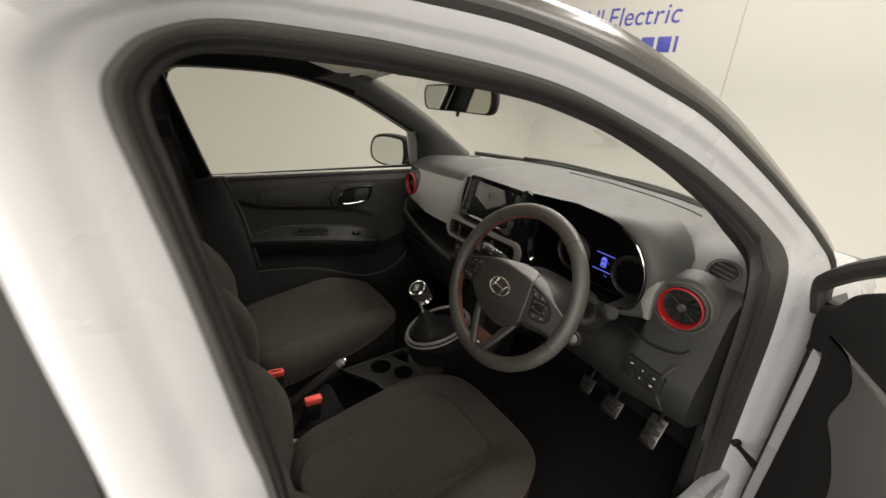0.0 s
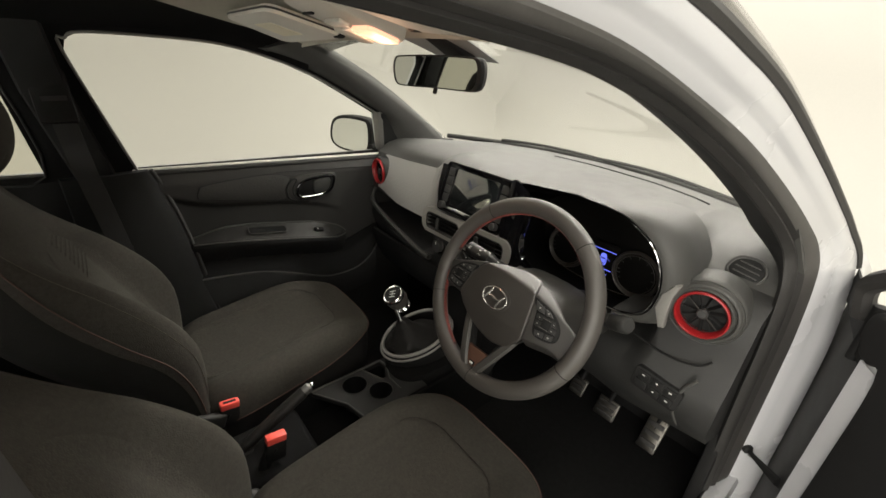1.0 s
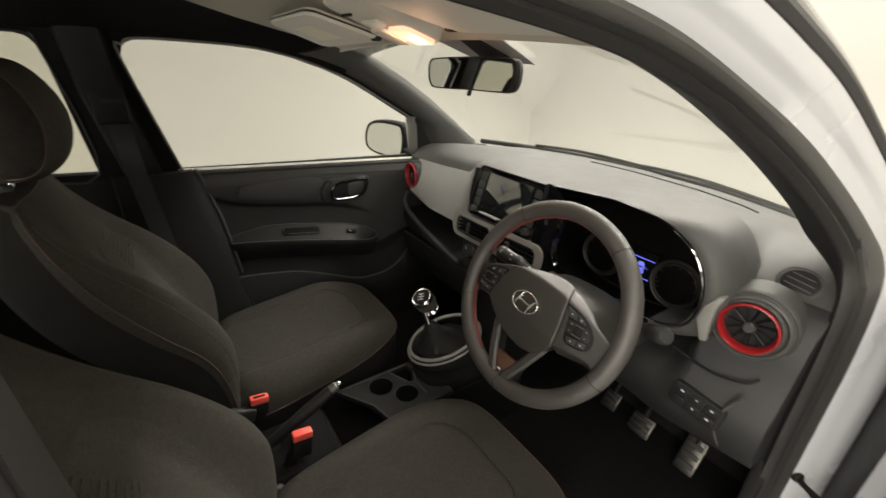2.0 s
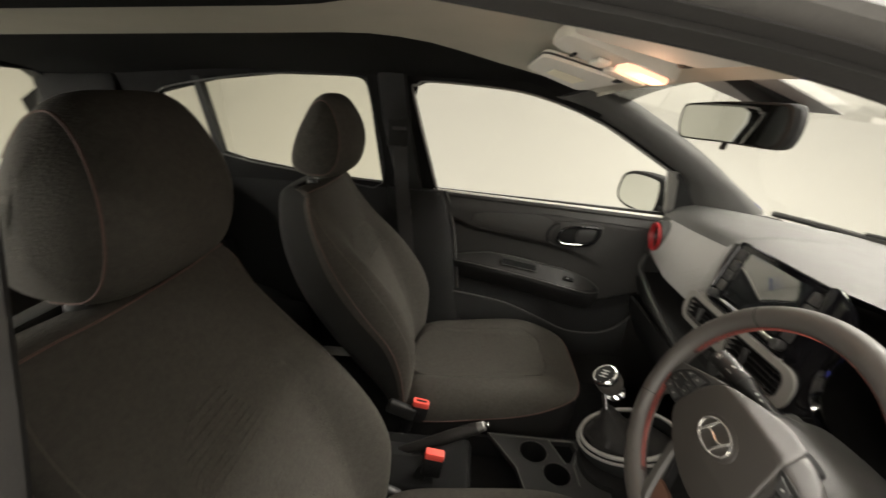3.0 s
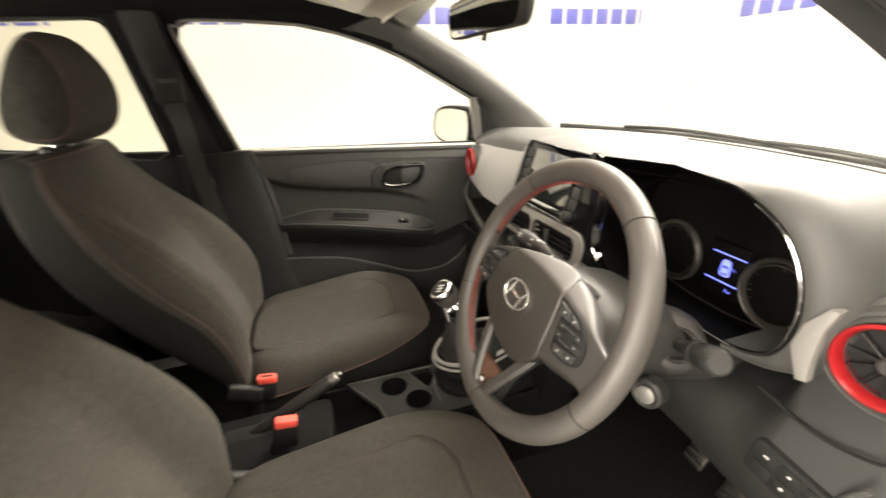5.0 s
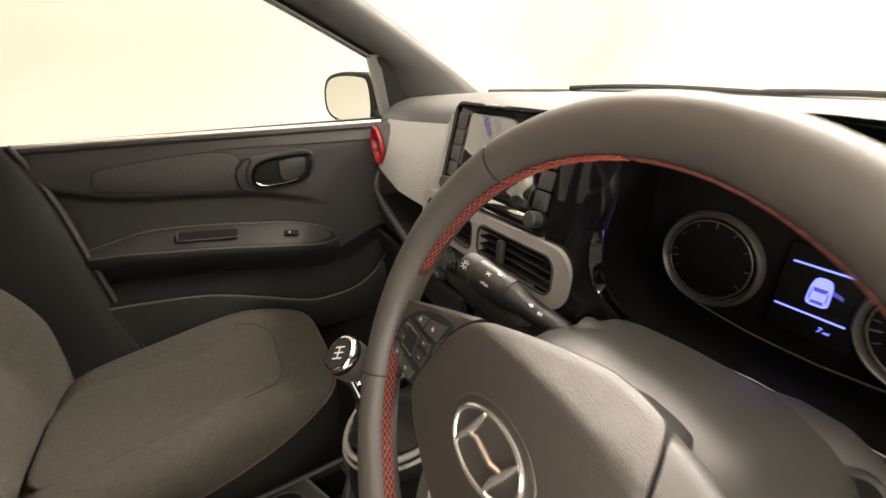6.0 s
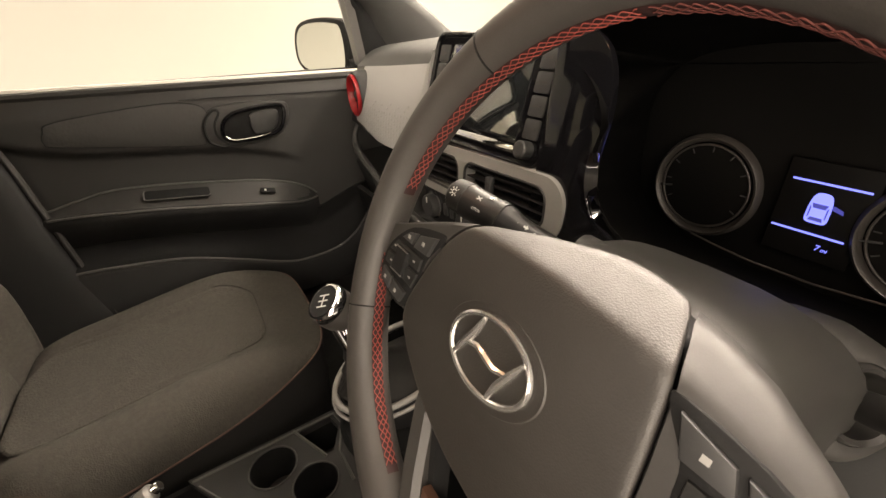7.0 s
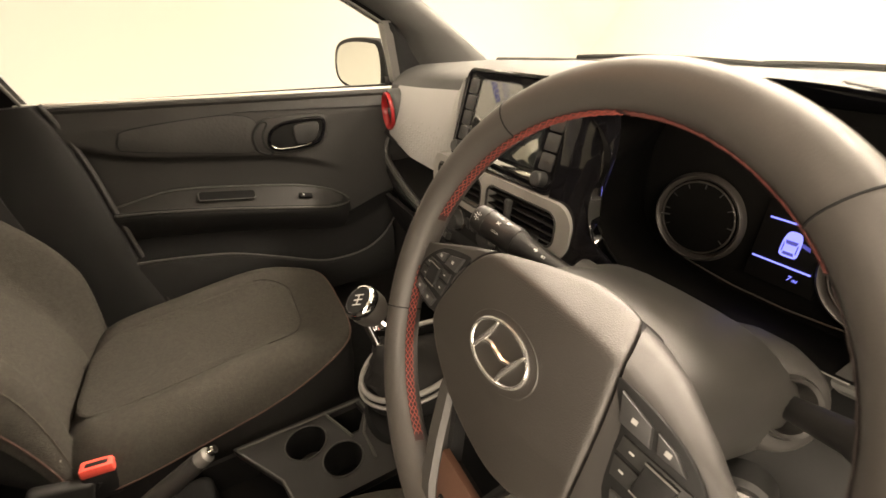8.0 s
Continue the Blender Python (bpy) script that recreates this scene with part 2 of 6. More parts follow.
def rrect(w, h, r, n=5, cx=0.0, cy=0.0):
    out = []
    for sx, sy, a0 in ((1, 1, 0), (-1, 1, 90), (-1, -1, 180), (1, -1, 270)):
        for i in range(n + 1):
            a = radians(a0 + 90 * i / n)
            out.append((cx + sx * (w / 2 - r) + r * math.cos(a), cy + sy * (h / 2 - r) + r * math.sin(a)))
    return out


def surf(f, nu, nv, thick=0.0):
    verts = [tuple(f(i / nu, j / nv)) for i in range(nu + 1) for j in range(nv + 1)]
    faces = [(i * (nv + 1) + j, (i + 1) * (nv + 1) + j, (i + 1) * (nv + 1) + j + 1, i * (nv + 1) + j + 1) for i in range(nu) for j in range(nv)]
    if isinstance(thick, Vector):
        n, w = len(verts), nv + 1
        verts += [tuple(Vector(v) + thick) for v in verts]
        faces += [tuple(k + n for k in q[::-1]) for q in faces]
        rim = [i * w for i in range(nu + 1)] + [nu * w + j for j in range(1, w)] + [i * w + nv for i in range(nu - 1, -1, -1)] + list(range(nv - 1, 0, -1))
        faces += [(a, b, b + n, a + n) for a, b in zip(rim, rim[1:] + rim[:1])]
        return from_lists(verts, faces)
    bm = from_lists(verts, faces)
    if thick:
        bm.normal_update()
        bmesh.ops.solidify(bm, geom=bm.faces[:], thickness=thick)
    return bm


def axes(o, x, y):
    """A frame at o with its x and y along the given ways."""
    x = Vector(x).normalized()
    z = x.cross(Vector(y)).normalized()
    y = z.cross(x)
    return Matrix(((x[0], y[0], z[0], o[0]), (x[1], y[1], z[1], o[1]), (x[2], y[2], z[2], o[2]), (0, 0, 0, 1)))


def smooth(a, b, t):
    t = min(1, max(0, (t - a) / (b - a)))
    return t * t * (3 - 2 * t)


def lerp(a, b, t):
    return a + (b - a) * t


def side_x(z):
    """Half width of the glasshouse at a height."""
    return 0.70 - 0.30 * (z - 1.0)

# ---- the photo booth ----
solid("floor", rbox((0, 0.5, -0.05), (8.0, 8.0, 0.1), 0), WALL, "white painted booth floor running into the walls", "floor", "structure")
solid("ceiling", rbox((0, 0.5, 3.3), (8.0, 8.0, 0.1), 0), CEIL, "off-white ceiling above the photo booth", "ceiling", "structure")
solid("wall_west", rbox((-3.65, 0.5, 1.625), (0.1, 8.0, 3.25), 0), WALL, "plain white painted wall with blue lettering", "wall", "structure")
solid("wall_east", rbox((3.65, 0.5, 1.625), (0.1, 8.0, 3.25), 0), WALL, "plain white painted wall", "wall", "structure")
solid("wall_north", rbox((0, 4.10, 1.625), (7.2, 0.1, 3.25), 0), WALL, "plain white painted wall with blue lettering and a panel joint", "wall", "structure")
solid("wall_south", rbox((0, -3.05, 1.625), (7.2, 0.1, 3.25), 0), WALL, "plain white painted wall", "wall", "structure")
# rounded feet of the walls, as in a photo cove
for nm, a0, along, half in (("wall_cove_west", Vector((-3.6, 0.5, 0)), Vector((0, 1, 0)), 3.55), ("wall_cove_north", Vector((0, 4.05, 0)), Vector((1, 0, 0)), 3.6), ("wall_cove_south", Vector((0, -3.0, 0)), Vector((-1, 0, 0)), 3.6),
                            ("wall_cove_east", Vector((3.6, 0.5, 0)), Vector((0, -1, 0)), 3.55)):
    inward = along.cross(Vector((0, 0, 1)))
    R = 1.3
    arc = [a0 + inward * (R - R * math.cos(t)) + Vector((0, 0, R - R * math.sin(t))) for t in np.linspace(0, math.pi / 2, 28)] + [a0 + inward * R - Vector((0, 0, 0.01)), a0 - Vector((0, 0, 0.01))]
    solid(nm, loft([[p - along * half for p in arc], [p + along * half for p in arc]]), WALL, "white rounded cove between wall and floor", "cove", "structure")
arc = [Vector((-3.6 + 0.5 - 0.5 * math.cos(t), 4.05 - 0.5 + 0.5 * math.sin(t), 0)) for t in np.linspace(0, math.pi / 2, 20)] + [Vector((-3.6, 4.05, 0))]
solid("wall_corner", loft([arc, [p + Vector((0, 0, 3.24)) for p in arc]]), WALL, "white rounded corner between two booth walls", "cove", "structure")
solid("wall_joint", rbox((-1.09, 4.048, 1.6), (0.012, 0.006, 3.2), 0.001), JOINT, "thin joint cover between white wall panels", "joint cover", "structure")


def lettering(body, m, size, shear=0.0):
    c = bpy.data.curves.new("letters", "FONT")
    c.body, c.size, c.extrude, c.shear, c.space_character = body, size, 0.002, shear, 1.02
    tmp = bpy.data.objects.new("letters", c)
    me = bpy.data.meshes.new_from_object(tmp)
    bpy.data.objects.remove(tmp)
    bm = bmesh.new()
    bm.from_mesh(me)
    wide = max(v.co.x for v in bm.verts) - min(v.co.x for v in bm.verts) + 0.022
    bmesh.ops.transform(bm, matrix=m, verts=bm.verts)
    bpy.data.meshes.remove(me)
    return bm, wide


def wall_sign(m, label):
    """Two lines of blue vinyl: a readable line and a maker's word as plain bars."""
    sign = thing("wall_lettering", m.translation, label, "wall lettering", "blue lettering on the booth walls")
    x = 0.0
    for word in ("All", "Electric"):
        for ch in word:
            bm, wd = lettering(ch, m @ pose(x, 0.12, 0), 0.27, 0.10)
            part("letter", bm, BLUE, sign)
            x += wd
        x += 0.06
    x = 0.09
    for w in (0.19, 0.19, 0.19, 0.19, 0.19, 0.19, 0.07):
        part("word_bar", rbox((x + w / 2 + 0.01, -0.08, 0.001), (w - 0.04, 0.15, 0.004), 0.001, m), BLUE, sign)
        x += w
    return sign


for y in (-2.72, -0.87, 1.03, 2.88):
    wall_sign(axes((-3.598, y - 0.65, 1.83), (0, 1, 0), (0, 0, 1)), "blue vinyl lettering in two lines on the white wall")
wall_sign(axes((-2.94, 4.048, 1.81), (1, 0, 0), (0, 0, 1)), "blue vinyl lettering in two lines beside the wall joint")

# ---- car body ----
car = thing("hatchback_car", (0, 0, 0), "white hatchback with black roof and its driver door open", "car")

FRONT_WINDOW = [(-0.487, 1.018), (-0.567, 1.335), (-0.556, 1.366), (-0.525, 1.380), (-0.40, 1.378), (-0.25, 1.368), (-0.14, 1.346), (-0.03, 1.312),
                (0.06, 1.275), (0.16, 1.222), (0.312, 1.138), (0.356, 0.980)]
REAR_WINDOW = [(-0.687, 1.030), (-0.713, 1.352), (-0.728, 1.376), (-0.76, 1.385), (-1.01, 1.380), (-1.23, 1.352), (-1.44, 1.300), (-1.40, 1.21), (-1.33, 1.125),
               (-1.20, 1.085), (-1.05, 1.062), (-0.88, 1.042)]


def glasshouse(s, holes, outer, name, mat, x_add, depth, label=""):
    return part(name, plate(outer, holes, lambda y, z: (s * (side_x(z) + x_add), y, z), (s * depth, 0, 0)), mat, car, label)


ROOF_RAIL = [(-1.95, 0.93), (-1.95, 1.25), (-1.80, 1.33), (-1.45, 1.395), (-1.0, 1.425), (-0.5, 1.43), (-0.2, 1.41), (0.0, 1.36), (0.17, 1.27), (0.34, 1.17),
             (0.42, 1.08), (0.42, 0.93)]
glasshouse(-1, [FRONT_WINDOW, REAR_WINDOW], ROOF_RAIL, "inner_window_surround", BLINER, -0.012, 0.04, "black cloth-covered window surround")
glasshouse(-1, [[(y * 1.003, z) for y, z in FRONT_WINDOW], REAR_WINDOW], ROOF_RAIL, "outer_window_frame", PAINT, 0.029, 0.012, "white outer window frame")
REAR_WINDOW_D = [(-0.80, 1.035), (-0.81, 1.352), (-0.82, 1.376)] + REAR_WINDOW[3:-1] + [(-0.90, 1.042)]
REAR_WINDOW_D[3] = (-0.85, 1.385)
glasshouse(1, [REAR_WINDOW_D], [(-0.69, 0.93), (-1.95, 0.93), (-1.95, 1.25), (-1.80, 1.33), (-1.45, 1.395), (-1.0, 1.425), (-0.69, 1.43)], "rear_window_surround", BLINER, -0.012,
           0.04, "black rear window surround")
for s in (-1, 1):
    g = glasshouse(s, [], REAR_WINDOW if s < 0 else REAR_WINDOW_D, "rear_side_glass", REARGLASS, 0.010, 0.004, "lightly tinted rear side glass")
    g.visible_shadow = False
g = glasshouse(-1, [], FRONT_WINDOW, "front_side_glass", GLASS, 0.012, 0.004, "clear front side glass")
g.visible_shadow = False
# light edge strips round the passenger windows, and the bar of the quarter light
part("window_edge_strip", tube(
     [(-(side_x(p[1]) - 0.013), p[0], p[1]) for p in spline([(y, z, 0) for y, z in FRONT_WINDOW[:11]], 4)], 0.0035, 6), SILVERP, car, "thin pale strip round the window edge")
part("window_edge_strip", tube([(-(side_x(p[1]) - 0.013), p[0], p[1]) for p in spline([(y, z, 0) for y, z in REAR_WINDOW], 4, True)], 0.003, 6, closed=True), HARD, car)
for s in (-1, 1):
    part("quarter_light_bar", loft([[(s * (side_x(z) + dx), -1.278 + dy - 0.02 * (z - 1.1), z) for dx, dy in ((-0.014, -0.012), (-0.014, 0.012), (0.02, 0.012), (0.02, -0.012))]
                                    for z in (1.09, 1.36)]), BLACKP, car)
part("window_front_post", loft([[(-(side_x(z) + dx), y + dy, z) for dx, dy in ((-0.02, -0.010), (-0.02, 0.012), (0.015, 0.012), (0.015, -0.010))] for y, z in ((0.356, 0.965), (0.316, 1.145))]),
     SILVERP, car, "pale upright window guide beside the mirror")

# roof: outer skin, headliner and its black sides


def roof_z(x, y):
    return 1.480 - 0.17 * x * x - 0.05 * max(0.0, -0.5 - y) - 0.56 * max(0.0, y + 0.26) ** 1.7


def edge_x(y):
    """Where the pale headliner meets its black side."""
    return lerp(0.53, 0.14, smooth(-0.16, -0.66, y))


def header_y(x):
    return 0.045 - 0.22 * x * x


part("headliner", surf(lambda u, v: (lambda y: ((2 * u - 1) * edge_x(y), y, roof_z((2 * u - 1) * edge_x(y), y)))(lerp(-1.8, header_y((2 * u - 1) * 0.5), v)), 24, 30, 0.012),
     LINER, car, "pale grey-beige cloth headliner")
for s in (-1, 1):
    def side_liner(u, v, s=s):
        y = lerp(-1.85, 0.02, v)
        a, b = edge_x(y), side_x(1.385) + 0.004
        x = lerp(a - 0.004, b - 0.014, u)
        zz = lerp(roof_z(a, y) - 0.002, (1.392 if s < 0 else 1.425) - 0.05 * smooth(-1.0, -1.8, y) - 0.10 * smooth(-0.22, 0.05, y), u ** 1.5)
        return (s * x, y, zz)
    part("headliner_side", surf(side_liner, 10, 30, 0.01), BLINER, car, "black cloth side of the headliner")
part("roof_skin", surf(lambda u, v: ((2 * u - 1) * 0.55, lerp(-1.9, 0.09, v), roof_z((2 * u - 1) * 0.55, lerp(-1.9, 0.09, v)) + 0.035), 16, 24, 0.015), ROOFP, car, "black gloss roof skin")
part("windscreen_header", surf(lambda u, v: ((2 * u - 1) * 0.55, header_y((2 * u - 1) * 0.55) + 0.02 * v - 0.008, roof_z((2 * u - 1) * 0.5, 0.05) + 0.004 + 0.012 * v), 20, 3, 0.008), LINER, car)

# windscreen


def screen_base(x):
    return 0.88 - 0.42 * x * x


def windscreen(u, v):
    x = (2 * u - 1) * lerp(0.68, 0.53, v)
    a, b = Vector((x, screen_base(x), 1.005)), Vector((x, header_y(x) + 0.01, roof_z(x, 0.05) + 0.008))
    p = a.lerp(b, v)
    p.z += 0.035 * math.sin(math.pi * v)
    return p


g = part("windscreen", surf(windscreen, 20, 10, 0.005), GLASS, car, "clear laminated windscreen")
g.visible_shadow = False
part("windscreen_base_seal", tube([(x, screen_base(x) - 0.012, 1.022) for x in np.linspace(-0.66, 0.66, 30)], 0.011, 8), RUBBER, car)
# frit patch and sensor cover behind the mirror
part("frit_patch", surf(lambda u, v: windscreen(0.5 + (0.22 - 0.05 * v) * (u - 0.48), 1 - 0.17 * v) + Vector((0, -0.003, -0.006)), 6, 6, 0.002), PANEL, car, "grey printed patch at the windscreen top")

# front pillars: the trim between side window and windscreen
for s in (-1, 1):
    lower = [(0.40, 1.02), (0.335, 1.135), (0.17, 1.228), (0.07, 1.28), (-0.02, 1.322), (-0.13, 1.357)]
    upper = [(0.66, 0.655, 1.015), (0.630, 0.54, 1.09), (0.592, 0.37, 1.20), (0.562, 0.24, 1.275), (0.535, 0.12, 1.335), (0.505, -0.01, 1.392)]
    rings_ = []
    if s > 0:
        lower, upper = lower[:-1], upper[:-1]
    for (y, z), (ux, uy, uz) in zip(lower, upper):
        a = Vector((s * (side_x(z) - 0.004), y, z))
        b = Vector((s * ux, uy, uz))
        mid = a.lerp(b, 0.45) + Vector((-s * 0.022, -0.012, -0.008))
        mid2 = a.lerp(b, 0.85) + Vector((-s * 0.016, -0.006, -0.006))
        rings_.append([a, a.lerp(mid, 0.6) + Vector((-s * 0.006, 0, -0.002)), mid, mid2, b, b + Vector((s * 0.03, 0.01, 0.015)), a + Vector((s * 0.03, 0.005, 0.005))])
    part("front_pillar_trim", loft(rings_), SOFT, car, "charcoal grey plastic front pillar trim", angle=60)
    if s < 0:
        part("pillar_outer_skin", loft([[Vector((s * (side_x(z) + 0.02), y - 0.01, z)), Vector((s * (ux + 0.035), uy + 0.005, uz + 0.01)), Vector((s * (ux + 0.055), uy + 0.0, uz + 0.02)),
                                     Vector((s * (side_x(z) + 0.05), y, z + 0.01))] for (y, z), (ux, uy, uz) in zip(lower, upper)]), ROOFP, car)
# triangular trim in front of the passenger window, with its speaker hump
part("mirror_corner_trim", loft([[Vector((-(side_x(z) - 0.012 + dx), lerp(a, b, f), z)) for f, dx in ((0, 0), (0.5, -0.012), (1, 0), (1, 0.03), (0, 0.03))] for z, a, b in
                                 ((0.965, 0.362, 0.50), (1.03, 0.345, 0.455), (1.09, 0.330, 0.40), (1.14, 0.315, 0.335))]), BLACKP, car, "black corner trim behind the door mirror")

# driver doorway: inner edge, rubber seal, white frame, gutter and roof rail
INNER_EDGE = [(0.704, -0.580, 0.45), (0.700, -0.585, 0.75), (0.692, -0.590, 1.03), (0.659, -0.597, 1.138), (0.628, -0.611, 1.239), (0.605, -0.622, 1.318), (0.590, -0.628, 1.366), (0.584, -0.617, 1.388),
              (0.579, -0.593, 1.404), (0.578, -0.55, 1.407), (0.579, -0.473, 1.402), (0.581, -0.415, 1.396), (0.587, -0.268, 1.376), (0.594, -0.172, 1.354), (0.606, -0.052, 1.313), (0.628, 0.10, 1.242),
              (0.651, 0.238, 1.164), (0.668, 0.325, 1.105), (0.683, 0.366, 1.058), (0.700, 0.366, 0.99), (0.705, 0.376, 0.86), (0.706, 0.390, 0.69), (0.709, 0.46, 0.20)]
SEAL_EDGE = [(0.740, -0.600, 0.45), (0.732, -0.600, 0.75), (0.712, -0.601, 1.04), (0.684, -0.613, 1.14), (0.651, -0.627, 1.248), (0.631, -0.638, 1.313), (0.614, -0.647, 1.372), (0.606, -0.636, 1.398),
             (0.600, -0.610, 1.417), (0.597, -0.565, 1.427), (0.598, -0.478, 1.423), (0.600, -0.425, 1.418), (0.604, -0.30, 1.402), (0.611, -0.197, 1.381), (0.621, -0.075, 1.343), (0.641, 0.085, 1.281),
             (0.665, 0.25, 1.20), (0.690, 0.385, 1.120), (0.708, 0.462, 1.062), (0.722, 0.490, 1.0), (0.731, 0.508, 0.87), (0.735, 0.516, 0.70), (0.740, 0.54, 0.20)]
FRAME_EDGE = [(0.775, -0.690, 0.45), (0.765, -0.690, 0.75), (0.748, -0.690, 1.04), (0.719, -0.692, 1.14), (0.685, -0.706, 1.25), (0.667, -0.712, 1.31), (0.650, -0.712, 1.38), (0.642, -0.69, 1.42),
              (0.634, -0.65, 1.44), (0.628, -0.57, 1.455), (0.625, -0.48, 1.455), (0.625, -0.425, 1.453), (0.627, -0.31, 1.444), (0.632, -0.19, 1.423), (0.643, -0.07, 1.391), (0.658, 0.08, 1.341),
              (0.685, 0.27, 1.248), (0.710, 0.415, 1.166), (0.735, 0.548, 1.084), (0.763, 0.650, 0.993), (0.784, 0.622, 0.87), (0.794, 0.595, 0.70), (0.799, 0.580, 0.20)]
ROOF_EDGE = [(0.600, -0.75, 1.462), (0.598, -0.60, 1.474), (0.597, -0.48, 1.478), (0.597, -0.35, 1.476), (0.600, -0.205, 1.466), (0.605, -0.098, 1.45), (0.618, 0.037, 1.407), (0.640, 0.217, 1.335), (0.684, 0.475, 1.187), (0.741, 0.783, 0.997)]
inner_c, seal_c, frame_c = (spline(c, 8) for c in (INNER_EDGE, SEAL_EDGE, FRAME_EDGE))


def strip(a_line, b_line, prof, name, mat, label="", thick=0.003, angle=38):
    """A band between two edge lines; prof gives (share of the way, step outward)."""
    rings_ = [[a.lerp(b, f) + Vector((dx, 0, 0)) for f, dx in prof] for a, b in zip(a_line, b_line)]
    bm = loft(rings_, closed=False)
    bm.normal_update()
    bmesh.ops.solidify(bm, geom=bm.faces[:], thickness=thick)
    return part(name, bm, mat, car, label, angle=angle)


strip([p + (Vector((-0.03, -0.045, 0.0)) if p.y < -0.585 else Vector((-0.05, 0.02, 0.016)).lerp(Vector((-0.006, 0.07, 0.0)), smooth(0.27, 0.35, p.y) * (1 - smooth(0.99, 1.09, p.z)))) for p in inner_c], inner_c, ((0, -0.004), (0.5, -0.002), (0.9, 0.0), (1.0, 0.006)), "doorway_trim", BLACKP, "black plastic doorway edge trim")
strip(inner_c, seal_c, ((0.0, 0.002), (0.04, 0.010), (0.12, 0.014), (0.20, 0.011), (0.25, 0.003), (0.29, 0.002), (0.33, 0.009), (0.40, 0.012), (0.46, 0.008), (0.48, 0.0)), "door_seal", RUBBER, "black rubber door seal with a double lip")
strip(inner_c, seal_c, ((0.46, -0.002), (0.48, 0.007), (0.60, 0.009), (0.90, 0.008), (0.99, 0.006), (1.03, -0.004)), "seal_flange", SEALG, "dark grey flat face of the door seal")
strip(seal_c, frame_c, ((0.0, -0.002), (0.04, 0.004), (0.36, 0.004), (0.48, 0.005), (0.56, 0.009), (0.64, 0.010), (0.90, 0.008), (0.97, 0.004), (1.0, -0.006)), "doorway_frame", PAINT, "white painted doorway frame", 0.003, 50)
roof_c = spline(ROOF_EDGE, 12)
gutter = frame_c[68:154]
part("gutter_seal", tube([p + Vector((0.003, 0.002, 0.005)) for p in gutter], 0.0100, 8), RUBBER, car, "black gutter strip between frame and roof")


def nearest(line, f):
    k = f * (len(line) - 1)
    i = min(int(k), len(line) - 2)
    return line[i].lerp(line[i + 1], k - i)


rings_ = []
for i in range(61):
    p, q = nearest(gutter, i / 60) + Vector((-0.004, 0.005, 0.015)), None
    q = min(roof_c, key=lambda c: abs((c.y - c.z * 0.6) - (p.y + 0.03 - p.z * 0.6)))
    up_ = Vector((0.006, 0.004, 0.008))
    rings_.append([p, p.lerp(q, 0.3) + up_ * 0.8, p.lerp(q, 0.7) + up_, q, q + Vector((-0.03, 0.0, -0.004)), p + Vector((-0.03, 0, -0.012))])
part("roof_side_rail", loft(rings_), ROOFP, car, "black gloss roof rail and front pillar", angle=60)
part("pillar_blackout", loft([[(side_x(z) + dx, y, z) for dx, y in ((0.046, -0.700), (0.048, -1.0), (0.04, -1.0), (0.035, -0.700))] for z in (0.98, 1.2, 1.40)]), HARD, car, "black outer pillar panel")

# lower body: floor pan, hinge pillar, sills, rear
part("floor_pan", rbox((0, -0.55, 0.22), (1.40, 2.7, 0.06), 0.01), CARPET, car, "black carpeted floor")
part("bulkhead", loft([[(x, 0.66, 0.24), (x, 0.80, 0.45), (x, 0.86, 0.98), (x, 0.90, 0.98), (x, 0.90, 0.24)] for x in (-0.70, 0.70)]), CARPET, car, "black carpeted front bulkhead")
for s in (-1, 1):
    part("sill", rbox((s * 0.745, -0.5, 0.30), (0.05, 2.6, 0.16), 0.02), PAINT, car)
    part("kick_panel", rbox((s * 0.705, 0.58, 0.60), (0.03, 0.34, 0.80), 0.008), BLACKP, car, "black footwell side panel")
    part("wing_panel", loft([[(s * x, y, z) for x, z in ((0.735, 0.35), (0.775, 0.60), (0.785, 0.78), (0.755, 0.885 - k), (0.70, 0.915 - k), (0.60, 0.92 - k), (0.60, 0.90 - k), (0.69, 0.885 - k), (0.72, 0.60), (0.70, 0.35))]
                             for y, k in ((0.66, 0), (0.85, 0.01), (1.05, 0.03), (1.30, 0.06))]), PAINT, car, "white front wing")
    part("rear_quarter", loft([[(s * x, y, z) for x, z in ((0.72, 0.32), (0.77, 0.60), (0.775, 0.85), (0.735, 1.0), (0.70, 1.0), (0.70, 0.32))] for y in (-0.66, -1.2, -1.9)]), PAINT, car,
         "white rear door and quarter panel")
    part("rear_door_trim", loft([[(s * x, y, z) for x, z in ((0.685, 0.30), (0.66, 0.62), (0.66, 0.78), (0.685, 1.02), (0.70, 1.02), (0.70, 0.30))] for y in (-0.62, -1.2, -1.9)]), CONS, car,
         "black plastic rear door trim")
part("passenger_door_skin", loft([[(-x, y, z) for x, z in ((0.735, 0.35), (0.775, 0.60), (0.785, 0.80), (0.735, 0.965), (0.715, 0.965), (0.72, 0.35))] for y in (-0.66, 0.0, 0.66)]), PAINT, car,
     "white passenger door skin")
part("bonnet", surf(lambda u, v: ((2 * u - 1) * 0.70, lerp(0.93, 1.62, v), 0.925 - 0.03 * (2 * u - 1) ** 2 - 0.10 * v - 0.10 * v ** 4), 14, 10, 0.02), PAINT, car, "white bonnet")
part("bonnet_front", loft([[(x, y, z) for x in np.linspace(-0.68, 0.68, 9)] for y, z in ((1.62, 0.77), (1.70, 0.66), (1.72, 0.45), (1.66, 0.25), (1.50, 0.24))], closed=False), PAINT, car)
